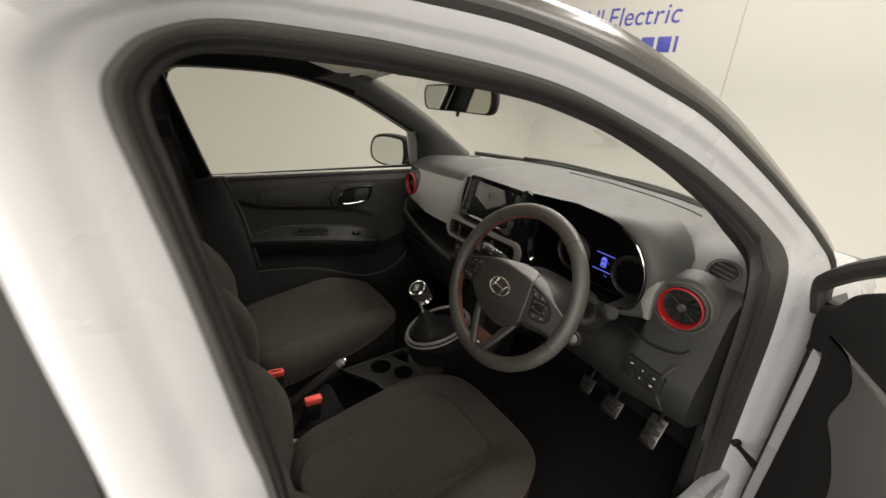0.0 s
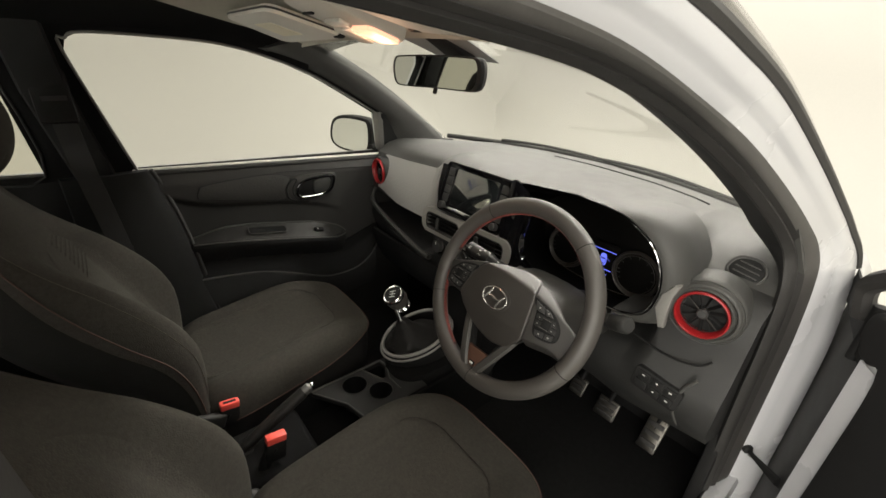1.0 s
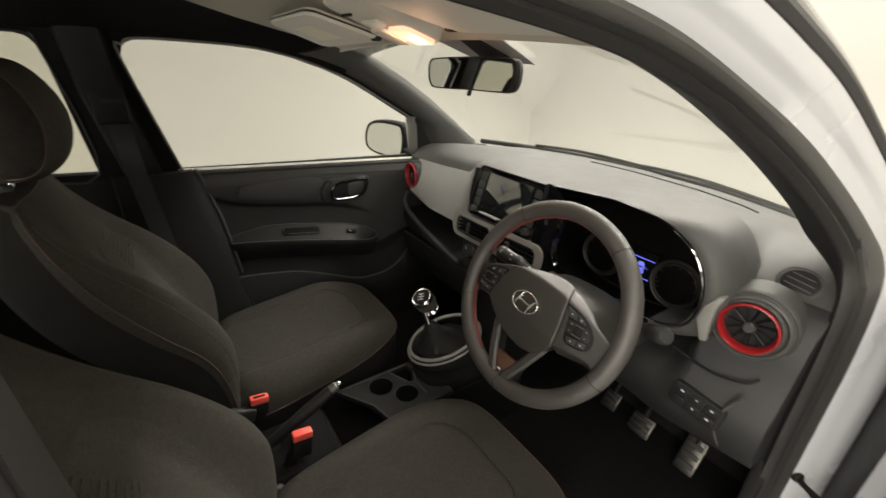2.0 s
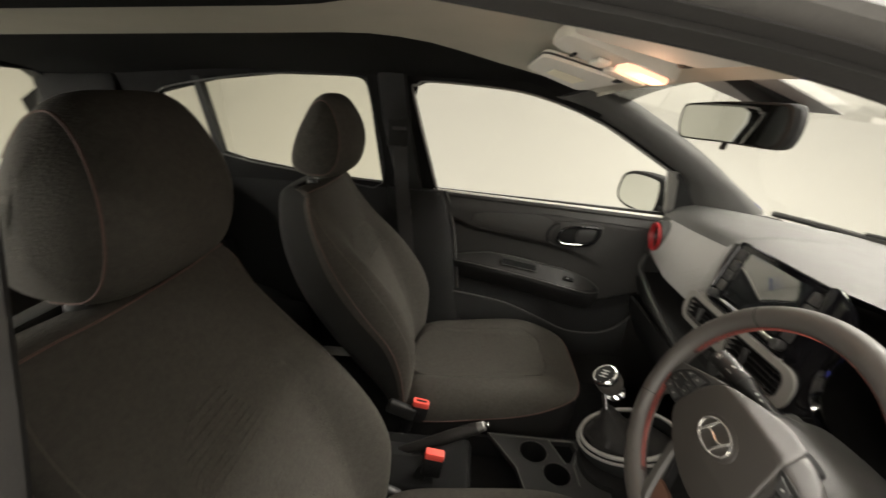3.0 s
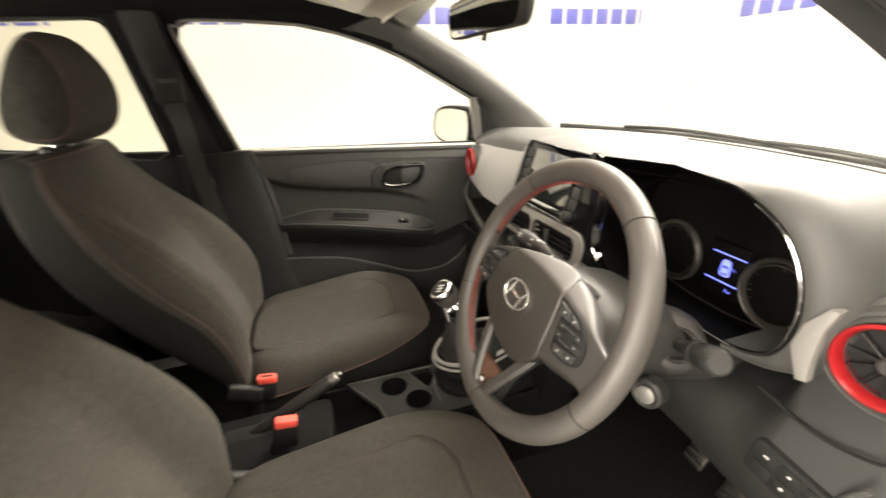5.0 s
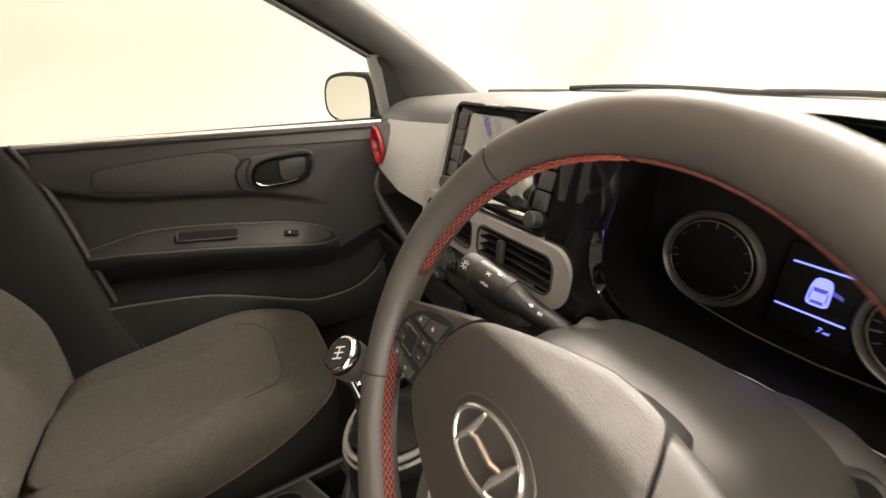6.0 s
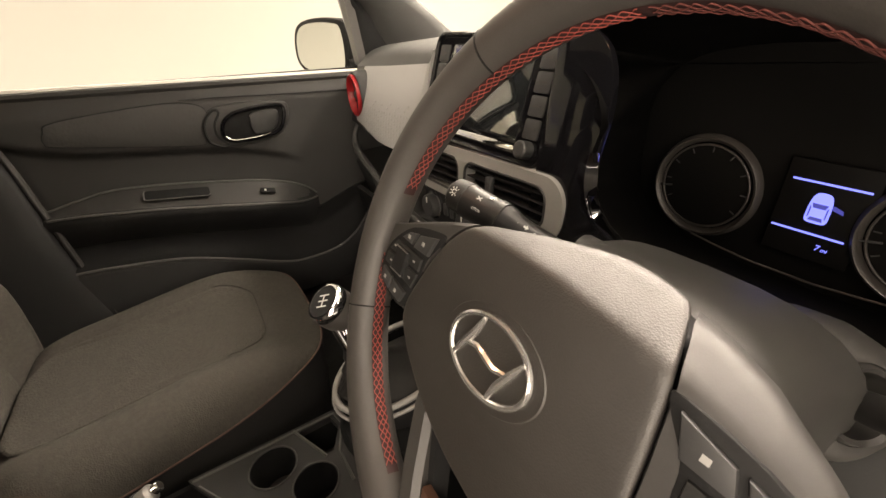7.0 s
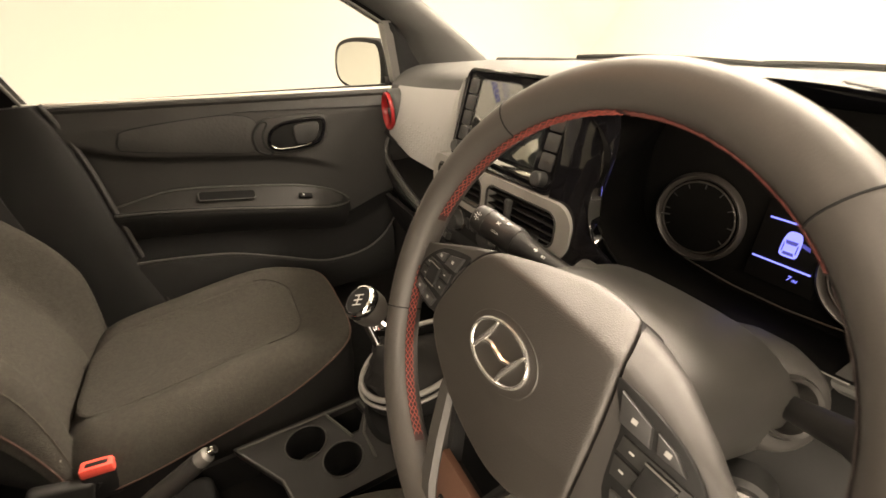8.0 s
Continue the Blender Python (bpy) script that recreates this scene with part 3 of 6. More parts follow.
part("cowl", surf(lambda u, v: ((2 * u - 1) * 0.68, screen_base((2 * u - 1) * 0.68) + 0.11 * v, 0.990 - 0.05 * v), 16, 3, 0.01), BLACKP, car, "black plastic windscreen cowl")
for x0, x1 in ((-0.42, 0.08), (0.02, 0.55)):
    part("wiper", tube([(x, screen_base(x) - 0.02 + 0.02 * (x - x0), 1.036 + 0.004 * math.sin(9 * (x - x0))) for x in np.linspace(x0, x1, 12)], 0.006, 6), BLACKP, car, "black windscreen wiper")
# tailgate with its window
TAIL = [(-0.61, 1.06), (-0.598, 1.29), (-0.585, 1.325), (-0.55, 1.348), (-0.40, 1.356), (0.40, 1.356), (0.55, 1.348), (0.585, 1.325), (0.598, 1.29), (0.61, 1.06), (0.54, 1.02), (-0.54, 1.02)]
part("tailgate", plate([(-0.70, 0.3), (-0.70, 1.0), (-0.66, 1.40), (0.66, 1.40), (0.70, 1.0), (0.70, 0.3)], [TAIL], lambda x, z: (x, -1.88 + 0.22 * max(0.0, z - 1.0), z), (0, -0.05, 0)), BLACKP, car,
     "black lined tailgate")
g = part("tailgate_glass", plate(TAIL, [], lambda x, z: (x, -1.895 + 0.22 * max(0.0, z - 1.0), z), (0, -0.004, 0)), REARGLASS, car, "lightly tinted rear screen")
g.visible_shadow = False
part("rear_pillar_trim", rbox((0.60, -1.66, 1.17), (0.05, 0.36, 0.44), 0.01), BLINER, car)
part("rear_pillar_trim", rbox((-0.60, -1.70, 1.17), (0.05, 0.28, 0.44), 0.01), BLINER, car)
# centre pillars
for s in (-1, 1):
    part("centre_pillar_trim", loft([[(s * (side_x(z) - 0.030 + dx), y + lean, z) for dx, y in ((0, -0.655 - (0.09 if s > 0 else 0)), (-0.006, -0.62 - (0.09 if s > 0 else 0)), (0, -0.575 - (0.09 if s > 0 else 0)), (0.03, -0.565 - (0.06 if s > 0 else 0)), (0.03, -0.665 - (0.06 if s > 0 else 0)))] for z, lean in
                                     ((0.30, 0.05), (1.02, 0.03), (1.25, -0.01), (1.40, -0.02))]), BLACKP, car, "black plastic centre pillar trim")
    if s > 0:
        part("lower_pillar_cover", rbox((0.690, -0.655, 0.64), (0.03, 0.17, 0.74), 0.012), BLACKP, car, "black lower pillar cover")
    part("wheel_arch_cover", rbox((s * 0.64, -1.55, 0.55), (0.10, 0.6, 0.5), 0.05), CARPET, car)
# the passenger pillar cover sweeps forward toward the sill, edged by the door seal
SWEEP = [(0.24, -0.338, 0.592), (0.36, -0.354, 0.592), (0.50, -0.372, 0.593), (0.62, -0.388, 0.595), (0.72, -0.399, 0.600), (0.80, -0.409, 0.609), (0.87, -0.420, 0.628), (0.93, -0.434, 0.642), (0.98, -0.447, 0.646), (1.02, -0.462, 0.648)]
part("lower_pillar_cover", loft([[(-x, y, z) for x, y in ((0.700, yf), (xi + 0.014, yf - 0.002), (xi + 0.006, yf - 0.010), (xi, yf - 0.040), (xi - 0.004, yf - 0.09), (xi - 0.002, -0.60), (xi + 0.004, -0.66), (0.70, -0.67))] for z, yf, xi in SWEEP]), BLACKP, car,
     "black pillar cover sweeping forward to the sill", angle=50)
part("rear_door_seal", tube(spline([(-(xi + 0.020), yf + 0.006, z) for z, yf, xi in SWEEP], 4), 0.006, 8), RUBBER, car, "black rubber seal behind the passenger door")
# wheels
for s in (-1, 1):
    for y in (1.22, -1.25):
        w = part("wheel", lathe([(0.20, -0.08), (0.285, -0.085), (0.295, -0.06), (0.295, 0.06), (0.285, 0.085), (0.20, 0.08)], axes((s * 0.69, y, 0.295), (0, 1, 0), (0, 0, 1)), 32), RUBBER, car)
        part("rim", lathe([(0.20, -0.07), (0.20, 0.07), (0.05, 0.085), (0.0, 0.085)], axes((s * 0.69, y, 0.295), (0, 1, 0), (0, 0, s)), 32), SILVERP, w)

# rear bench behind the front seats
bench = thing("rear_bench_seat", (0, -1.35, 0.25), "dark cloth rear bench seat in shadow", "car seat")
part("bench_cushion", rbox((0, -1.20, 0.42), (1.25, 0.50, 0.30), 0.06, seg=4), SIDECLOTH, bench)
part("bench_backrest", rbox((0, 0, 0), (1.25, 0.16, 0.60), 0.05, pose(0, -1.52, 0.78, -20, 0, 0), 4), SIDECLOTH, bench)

# ---- open driver door ----
DOORGREY = material("mid_grey_door_plastic", (0.085, 0.085, 0.082), 0.55, var=0.08, bump=0.3, bscale=600, dist=0.0004)
DOOR = pose(0.785, 0.62, 0, 0, 0, 0) @ pose(0, 0, 0, 0, 0, 40)  # local -y runs along the door, local x outward
door = thing("driver_door", (0.785, 0.62, 0.3), "white driver door standing open with black inner trim", "car door")


def dmap(x, y, z):
    return DOOR @ Vector((x, y, z))


def door_plate(outline, off, depth, bev, name, mat, label=""):
    """A plate on the inner side of the door: outline in (along, height), its back at off, its face toward the cabin."""
    m = DOOR @ Matrix(((0, 0, -1, off), (-1, 0, 0, 0), (0, 1, 0, 0), (0, 0, 0, 1)))
    return part(name, prism(outline, m, depth, bev, 3), mat, door, label)


part("door_shell", loft([[dmap(o, -s, z) for s, o in ((0.19, 0.0), (0.228, -0.06), (0.238, -0.128), (0.292, -0.133), (0.6, -0.12), (1.15, -0.12), (1.20, -0.07), (1.20, 0.0), (0.6, 0.02))] for z in (0.38, 0.60, 0.80, 0.930)]),
     PAINT, door, "white painted door shell")
part("door_edge_seal", loft([[Vector((0.786, 0.64, z)), Vector((0.800, 0.600, z)), dmap(-0.05, -0.12, z), dmap(-0.105, -0.235, z), dmap(-0.08, -0.236, z), dmap(0.0, -0.12, z), Vector((0.80, 0.72, z))] for z in (0.22, 0.60, 0.80, 0.93)]), RUBBER, door, "dark rubber seal in the hinge gap")
curve = lambda pts: [(p.x, p.y) for p in spline([(a, b, 0) for a, b in pts], 4)]
door_plate(curve([(0.288, 0.50), (0.290, 0.70), (0.288, 0.925), (0.262, 0.938), (0.240, 0.945), (0.225, 0.985), (0.232, 1.02), (0.262, 1.035), (0.292, 1.075), (0.340, 1.105)]) + [(0.48, 1.14), (1.12, 1.06), (1.15, 0.50)], -0.118, 0.026, 0.010, "door_trim", BLACKP, "black moulded inner door trim")
door_plate(curve([(0.290, 0.992), (0.357, 0.985), (0.388, 0.948), (0.376, 0.878), (0.412, 0.840), (0.445, 0.785), (0.46, 0.66)]) + [(1.08, 0.60), (1.08, 0.92), (0.70, 0.95), (0.44, 0.985)], -0.142, 0.010, 0.006, "trim_insert", DOORGREY, "mid-grey sweeping trim insert")
door_plate([(0.50, 0.76), (0.54, 0.72), (1.0, 0.72), (1.04, 0.76), (1.0, 0.80), (0.54, 0.80)], -0.150, 0.05, 0.018, "armrest", HARD)
part("window_frame", tube(spline([dmap(-0.10, -0.165, 0.975), dmap(-0.115, -0.166, 1.030), dmap(-0.125, -0.205, 1.068), dmap(-0.135, -0.312, 1.138), dmap(-0.15, -0.50, 1.235), dmap(-0.17, -0.75, 1.33), dmap(-0.19, -1.0, 1.385), dmap(-0.20, -1.22, 1.39), dmap(-0.09, -1.18, 0.99)], 4), 0.017, 8),
     RUBBER, door, "black door window frame")
g = part("door_glass", loft([[dmap(o, -s, z) for s, z, o in ((0.27, 1.0, -0.07), (0.36, 1.13, -0.10), (0.50, 1.22, -0.13), (0.75, 1.315, -0.15), (1.0, 1.37, -0.17), (1.20, 1.375, -0.18), (1.17, 0.99, -0.07))], [dmap(o + 0.004, -s, z) for s, z, o in ((0.27, 1.0, -0.07), (0.36, 1.13, -0.10), (0.50, 1.22, -0.13), (0.75, 1.315, -0.15), (1.0, 1.37, -0.17), (1.20, 1.375, -0.18), (1.17, 0.99, -0.07))]]),
         GLASS, door)
g.visible_shadow = False
part("mirror_housing", rbox((0.16, -0.34, 1.02), (0.20, 0.10, 0.15), 0.04, DOOR, 4), PAINT, door, "white door mirror housing")
strap = thing("door_check_strap", (0.752, 0.540, 0.46), "black metal door check strap between pillar and door", "door strap")
part("strap_pivot", rod((0.742, 0.542, 0.490), (0.762, 0.530, 0.490), 0.013, bev=0.004), BLACKP, strap)
part("strap_arm", tube([(0.757, 0.534, 0.489), (0.775, 0.515, 0.494), (0.805, 0.485, 0.505), (0.835, 0.455, 0.517)], [0.004, 0.005, 0.0075, 0.010], 8, wide=1.2), BLACKP, strap)
part("strap_pin", rod((0.764, 0.524, 0.486), (0.774, 0.518, 0.488), 0.0045), SILVERP, strap, "bright pivot pin")
hp = part("hinge", loft([[dmap(o, -s, z) for s, o in ((0.185, -0.10), (0.235, -0.125), (0.250, -0.10), (0.19, -0.05))] for z in (0.915, 0.925, 0.985, 0.998)]), BLACKP, door, "dark steel hinge")
part("hinge_pin", rod(dmap(-0.10, -0.19, 0.90), dmap(-0.10, -0.19, 1.01), 0.010), BLACKP, hp)
part("hinge_arm", loft([[dmap(-0.10, -0.19, 0.95 + z) + Vector((0, y, 0)) for y, z in ((-0.01, -0.03), (0.01, -0.03), (0.01, 0.03), (-0.01, 0.03))], [Vector((0.775, 0.66 + y, 0.95 + z)) for y, z in ((-0.01, -0.03), (0.01, -0.03), (0.01, 0.03), (-0.01, 0.03))]]), BLACKP, hp)

# ---- dashboard ----
dash = thing("dashboard", (0, 0.4, 0.45), "dark grey dashboard with lighter trim panel and red-ringed air vents", "dashboard")
STATIONS = {
    # x: profile of (y, z) from the windscreen over the top and down the face
    -0.675: [(0.60, 1.012), (0.45, 1.030), (0.375, 1.018), (0.330, 0.985), (0.285, 0.858), (0.40, 0.842), (0.40, 0.775), (0.292, 0.770), (0.280, 0.745), (0.30, 0.66), (0.36, 0.50), (0.76, 0.45)],
    -0.45: [(0.78, 1.018), (0.52, 1.045), (0.365, 1.032), (0.322, 0.998), (0.270, 0.840), (0.41, 0.825), (0.41, 0.745), (0.270, 0.740), (0.258, 0.715), (0.30, 0.64), (0.36, 0.50), (0.76, 0.45)],
    -0.27: [(0.84, 1.020), (0.56, 1.048), (0.375, 1.042), (0.325, 1.010), (0.270, 0.840), (0.36, 0.80), (0.36, 0.73), (0.262, 0.715), (0.255, 0.69), (0.30, 0.62), (0.36, 0.50), (0.76, 0.45)],
    -0.22: [(0.85, 1.020), (0.58, 1.050), (0.37, 1.056), (0.305, 1.040), (0.295, 0.90), (0.285, 0.835), (0.275, 0.76), (0.272, 0.715), (0.27, 0.69), (0.30, 0.62), (0.36, 0.50), (0.76, 0.45)],
    0.065: [(0.87, 1.020), (0.60, 1.053), (0.37, 1.063), (0.284, 1.060), (0.30, 0.90), (0.285, 0.835), (0.275, 0.76), (0.272, 0.715), (0.27, 0.69), (0.30, 0.62), (0.36, 0.50), (0.76, 0.45)],
    0.11: [(0.85, 1.020), (0.60, 1.055), (0.38, 1.068), (0.284, 1.066), (0.44, 1.050), (0.455, 0.785), (0.34, 0.765), (0.295, 0.73), (0.285, 0.69), (0.31, 0.62), (0.40, 0.52), (0.76, 0.45)],
    0.30: [(0.83, 1.020), (0.60, 1.056), (0.38, 1.078), (0.284, 1.082), (0.44, 1.060), (0.455, 0.785), (0.335, 0.765), (0.29, 0.735), (0.277, 0.69), (0.30, 0.625), (0.41, 0.535), (0.76, 0.45)],
    0.43: [(0.79, 1.018), (0.59, 1.052), (0.38, 1.070), (0.288, 1.066), (0.44, 1.050), (0.455, 0.785), (0.33, 0.765), (0.285, 0.74), (0.270, 0.69), (0.29, 0.63), (0.42, 0.55), (0.76, 0.45)],
    0.50: [(0.76, 1.018), (0.58, 1.044), (0.42, 1.045), (0.345, 1.015), (0.44, 0.98), (0.44, 0.85), (0.33, 0.775), (0.275, 0.745), (0.262, 0.69), (0.28, 0.63), (0.42, 0.56), (0.76, 0.45)],
    0.54: [(0.74, 1.018), (0.56, 1.032), (0.45, 1.010), (0.385, 0.975), (0.335, 0.93), (0.320, 0.86), (0.30, 0.80), (0.265, 0.75), (0.258, 0.69), (0.28, 0.63), (0.42, 0.56), (0.76, 0.45)],
    0.703: [(0.60, 1.012), (0.50, 1.018), (0.45, 1.000), (0.388, 0.967), (0.330, 0.925), (0.314, 0.86), (0.300, 0.80), (0.275, 0.75), (0.270, 0.69), (0.30, 0.63), (0.46, 0.56), (0.76, 0.45)],
}


def dash_profile(x):
    ks = sorted(STATIONS)
    for a, b in zip(ks, ks[1:]):
        if x <= b:
            break
    t = (x - a) / (b - a)
    return [(lerp(p[0], q[0], t), lerp(p[1], q[1], t)) for p, q in zip(STATIONS[a], STATIONS[b])]


def dash_rings(i0, i1, back):
    """Sections of the dashboard; back gives (y, z, z over the instrument cluster)."""
    xs = sorted(set([round(v, 4) for v in np.linspace(-0.675, 0.703, 47)] + [-0.27, -0.22, 0.065, 0.11, 0.30, 0.43, 0.50, 0.54]))
    out = []
    for x in xs:
        pr = dash_profile(x)[i0:i1 + 1]
        fine = [(p.x, p.y) for p in spline([(y, z, 0) for y, z in pr], 4)] if i0 == 0 else pr
        w = smooth(0.04, 0.10, x) * (1 - smooth(0.45, 0.53, x))
        out.append([(x, y, z) for y, z in fine] + [(x, y, lerp(z, zc, w)) for y, z, zc in back])
    return out


part("top_pad", loft(dash_rings(0, 3, [(0.50, 0.93, 1.032), (0.60, 0.93, 1.00)])), SOFT, dash, "soft dark grey top pad", angle=50)
part("lower_body", loft(dash_rings(3, 11, [(0.78, 0.90, 0.90), (0.55, 0.985, 1.038)])), HARD, dash, "charcoal hard plastic lower dashboard", angle=50)


def face_point(x, t):
    """A point on the passenger panel: t = 0 at its upper crease, 1 at its lower edge."""
    p = dash_profile(x)
    a, b = Vector((x, *p[3])), Vector((x, *p[4]))
    return a.lerp(b, t)


def panel_left(v):
    """The inner end of the trim panel, hollowed round the vent."""
    dz = lerp(0.995, 0.852, v) - 0.925
    return -0.602 + math.sqrt(max(0.0, 0.0555 ** 2 - dz * dz))


def panel_low(x):
    return lerp(0.93, 1.02, smooth(-0.62, -0.40, x))


panel = part("trim_panel", surf(lambda u, v: face_point(lerp(panel_left(v), -0.228, u), lerp(0.02, panel_low(lerp(panel_left(v), -0.228, u)), v)) + Vector((0, -0.004 - 0.010 * math.sin(math.pi * v), 0.003)), 24, 20, Vector((0, 0.006, -0.002))),
             PANEL, dash, "lighter grey geometric trim panel")
# raised triangles that fade in on the lower half of the trim panel
tri = bmesh.new()
for i in range(30):
    for j in range(9):
        x0, t0 = -0.64 + i * 0.0135, 0.46 + j * 0.058
        if x0 > -0.25 or x0 < -0.535 or j < 2 and (i + j) % 3:
            continue
        up = (i + j) % 2
        pts = [(x0, t0 + (0.05 if up else 0.0)), (x0 + 0.0125, t0 + (0.05 if up else 0.0)), (x0 + 0.00625, t0 + (0.0 if up else 0.05))]
        vs = []
        for px, pt in pts:
            vs.append(tri.verts.new(face_point(px, pt) + Vector((0, -0.0045 - 0.010 * math.sin(math.pi * min(1, pt)), 0.003))))
        mid = sum((v.co for v in vs), Vector()) / 3
        top = tri.verts.new(mid + Vector((0, -0.0009, 0.0004)))
        for k in range(3):
            tri.faces.new((vs[k], vs[(k + 1) % 3], top))
part("panel_relief", tri, PANEL, panel, smooth=False, kind="stuff")


def dash_top(x, y):
    """Height of the top pad."""
    pr = [(p.x, p.y) for p in spline([(yy, zz, 0) for yy, zz in dash_profile(x)[:4]], 8)]
    for (ya, za), (yb, zb) in zip(pr, pr[1:]):
        if yb <= y <= ya:
            return lerp(zb, za, (y - yb) / max(1e-6, ya - yb))
    return 1.04


# pale curved lip of the open tray
lip = [(-0.662, 0.345, 0.862), (-0.666, 0.300, 0.835), (-0.655, 0.284, 0.79), (-0.60, 0.276, 0.768), (-0.45, 0.262, 0.738), (-0.30, 0.258, 0.712), (-0.235, 0.262, 0.70)]
part("tray_lip", tube(spline(lip, 6), 0.0095, 8, wide=1.5), SOFT, dash, "grey curved lip of the open tray")
part("glovebox_lid", surf(lambda u, v: Vector((lerp(-0.61, -0.14, u), lerp(0.262, 0.325, v) - 0.012 * math.sin(math.pi * v), lerp(0.69, 0.53, v))), 14, 8, 0.012), BLACKP, dash, "black glovebox lid")


def round_vent(cx, cy, cz, yaw, name="air_vent"):
    m = pose(cx, cy, cz, 90, 0, yaw) @ pose(0, 0, 0, 0, 0, 0)
    v = part(name, lathe([(0.058, -0.03), (0.058, -0.004), (0.056, 0.004), (0.053, 0.007), (0.0505, 0.006), (0.047, -0.02), (0.0, -0.022)], m, 48), SOFT if cx > 0 else HARD, dash, "round outer air vent")
    part("vent_ring", lathe([(0.0460, 0.000), (0.0505, 0.010), (0.0500, 0.0145), (0.0475, 0.016), (0.0445, 0.012), (0.0425, 0.002), (0.0425, -0.010)], m, 56), REDP, v, "glossy red ring")
    part("vent_core", lathe([(0.0440, -0.014), (0.0440, -0.010), (0.0, -0.010)], m, 32), BLACKP, v)
    part("vent_throat", ring(m @ pose(0, 0, -0.004), 0.0420, 0.0016), BLACKP, v)
    part("vent_hub", lathe([(0.011, -0.01), (0.011, 0.006), (0.008, 0.009), (0.0, 0.009)], m, 20), DGREY, v)
    for k in range(11):
        part("vent_vane", rbox((0.0255, 0, -0.004), (0.031, 0.0014, 0.010), 0.0004, m @ pose(0, 0, 0, 0, 0, 360 * k / 11 + 12) @ pose(0, 0, 0, 24, 0, 0)), BLACKP, v)
    part("vent_bar", rbox((0, 0, 0.002), (0.082, 0.0022, 0.002), 0.0005, m @ pose(0, 0, 0, 0, 0, -38)), GAUGE, v)
    return v


round_vent(-0.602, 0.293, 0.925, -6)
round_vent(0.612, 0.306, 0.917, 6)
# pale fin beside the driver vent
VFIN = material("pale_satin_fin", (0.16, 0.155, 0.145), 0.55, var=0.06, bump=0.1)
part("vent_fin", prism([(-0.004, -0.055), (0.008, -0.052), (0.006, -0.02), (0.007, 0.02), (0.016, 0.052), (0.004, 0.050), (-0.014, 0.022), (-0.020, -0.012)], pose(0.553, 0.284, 0.917, 90, 0, 8), 0.016, 0.004), VFIN, dash, "pale satin fin beside the vent")
part("vent_surround", lathe([(0.0565, 0.000), (0.059, 0.0035), (0.063, 0.0010), (0.0650, -0.005), (0.0665, -0.006), (0.069, -0.004), (0.0715, -0.007), (0.073, -0.018), (0.073, -0.07)], pose(0.614, 0.306, 0.917, 90, 0, 6), 56), SOFT, dash, "rounded swelling round the vent")
# demister grille at the dashboard end
GRM = axes((0.634, 0.412, 0.986), (1, 0.05, 0), (0, 0.55, 0.85)) @ Matrix.Diagonal((0.90, 1.02, 1, 1))
grille = part("demister_grille", prism([p for p in spline([(-0.034, 0.0, 0), (-0.02, 0.024, 0), (0.016, 0.026, 0), (0.034, 0.004, 0), (0.016, -0.024, 0), (-0.012, -0.024, 0)], 4, True)],
                                       GRM, 0.006, 0.002), BLACKP, dash, "small black demister grille")
part("grille_frame", tube([GRM @ (p * 1.12) + Vector((0, -0.004, 0.003)) for p in spline([(-0.034, 0.0, 0), (-0.02, 0.024, 0), (0.016, 0.026, 0), (0.034, 0.004, 0), (0.016, -0.024, 0), (-0.012, -0.024, 0)], 4, True)], 0.003, 6, closed=True), SOFT, grille)
for k in range(4):
    part("grille_slat", rbox((0, -0.0165 + 0.011 * k, 0.0065), (0.055 - 0.008 * abs(k - 1.5), 0.0022, 0.003), 0.0005, GRM @ pose(0, 0, 0, 0, 0, -8)), SOFT, grille)
part("defroster_slot", tube([(x, screen_base(x) - 0.15 - 0.05 * x, dash_top(x, screen_base(x) - 0.15 - 0.05 * x) + 0.0005) for x in np.linspace(-0.10, 0.47, 24)], 0.0022, 6, wide=1.6), BLACKP, dash, "long black defroster slot")

# instrument cluster: a black recess behind one sweeping edge, with a soft grey hood round its outer end
RIM = [(0.100, 0.270, 1.060), (0.20, 0.270, 1.076), (0.30, 0.271, 1.083), (0.39, 0.271, 1.079), (0.45, 0.270, 1.062), (0.490, 0.268, 1.040), (0.516, 0.268, 1.008), (0.530, 0.272, 0.965), (0.529, 0.278, 0.920), (0.512, 0.285, 0.872),
       (0.475, 0.290, 0.846), (0.42, 0.292, 0.837), (0.34, 0.285, 0.846), (0.275, 0.258, 0.850), (0.234, 0.236, 0.866), (0.202, 0.233, 0.886), (0.187, 0.234, 0.912), (0.188, 0.232, 0.945), (0.192, 0.240, 0.985), (0.160, 0.255, 1.020), (0.11, 0.266, 1.040)]
rim_c = spline(RIM, 4, True)
hc = Vector((0.33, 0.28, 0.93))


def rim_ring(k, y, flat=1.0):
    """The rim drawn in by k and led back toward a broad rounded opening at the depth y."""
    out = []
    for p in rim_c:
        t = math.atan2(p.z - 0.915, (p.x - 0.330) * 0.62)
        c, s_ = math.cos(t), math.sin(t)
        q = Vector((0.318 + 0.196 * math.copysign(abs(c) ** 0.6, c), y, 0.918 + 0.122 * math.copysign(abs(s_) ** 0.6, s_)))
        out.append(Vector((hc.x + (p.x - hc.x) * k, p.y, hc.z + (p.z - hc.z) * k)).lerp(q, flat))
    return out


def rim_out(p, d, dy):
    v = Vector((p.x - hc.x - 0.05, 0, p.z - hc.z)).normalized()
    return p + v * d + Vector((0, dy, 0))


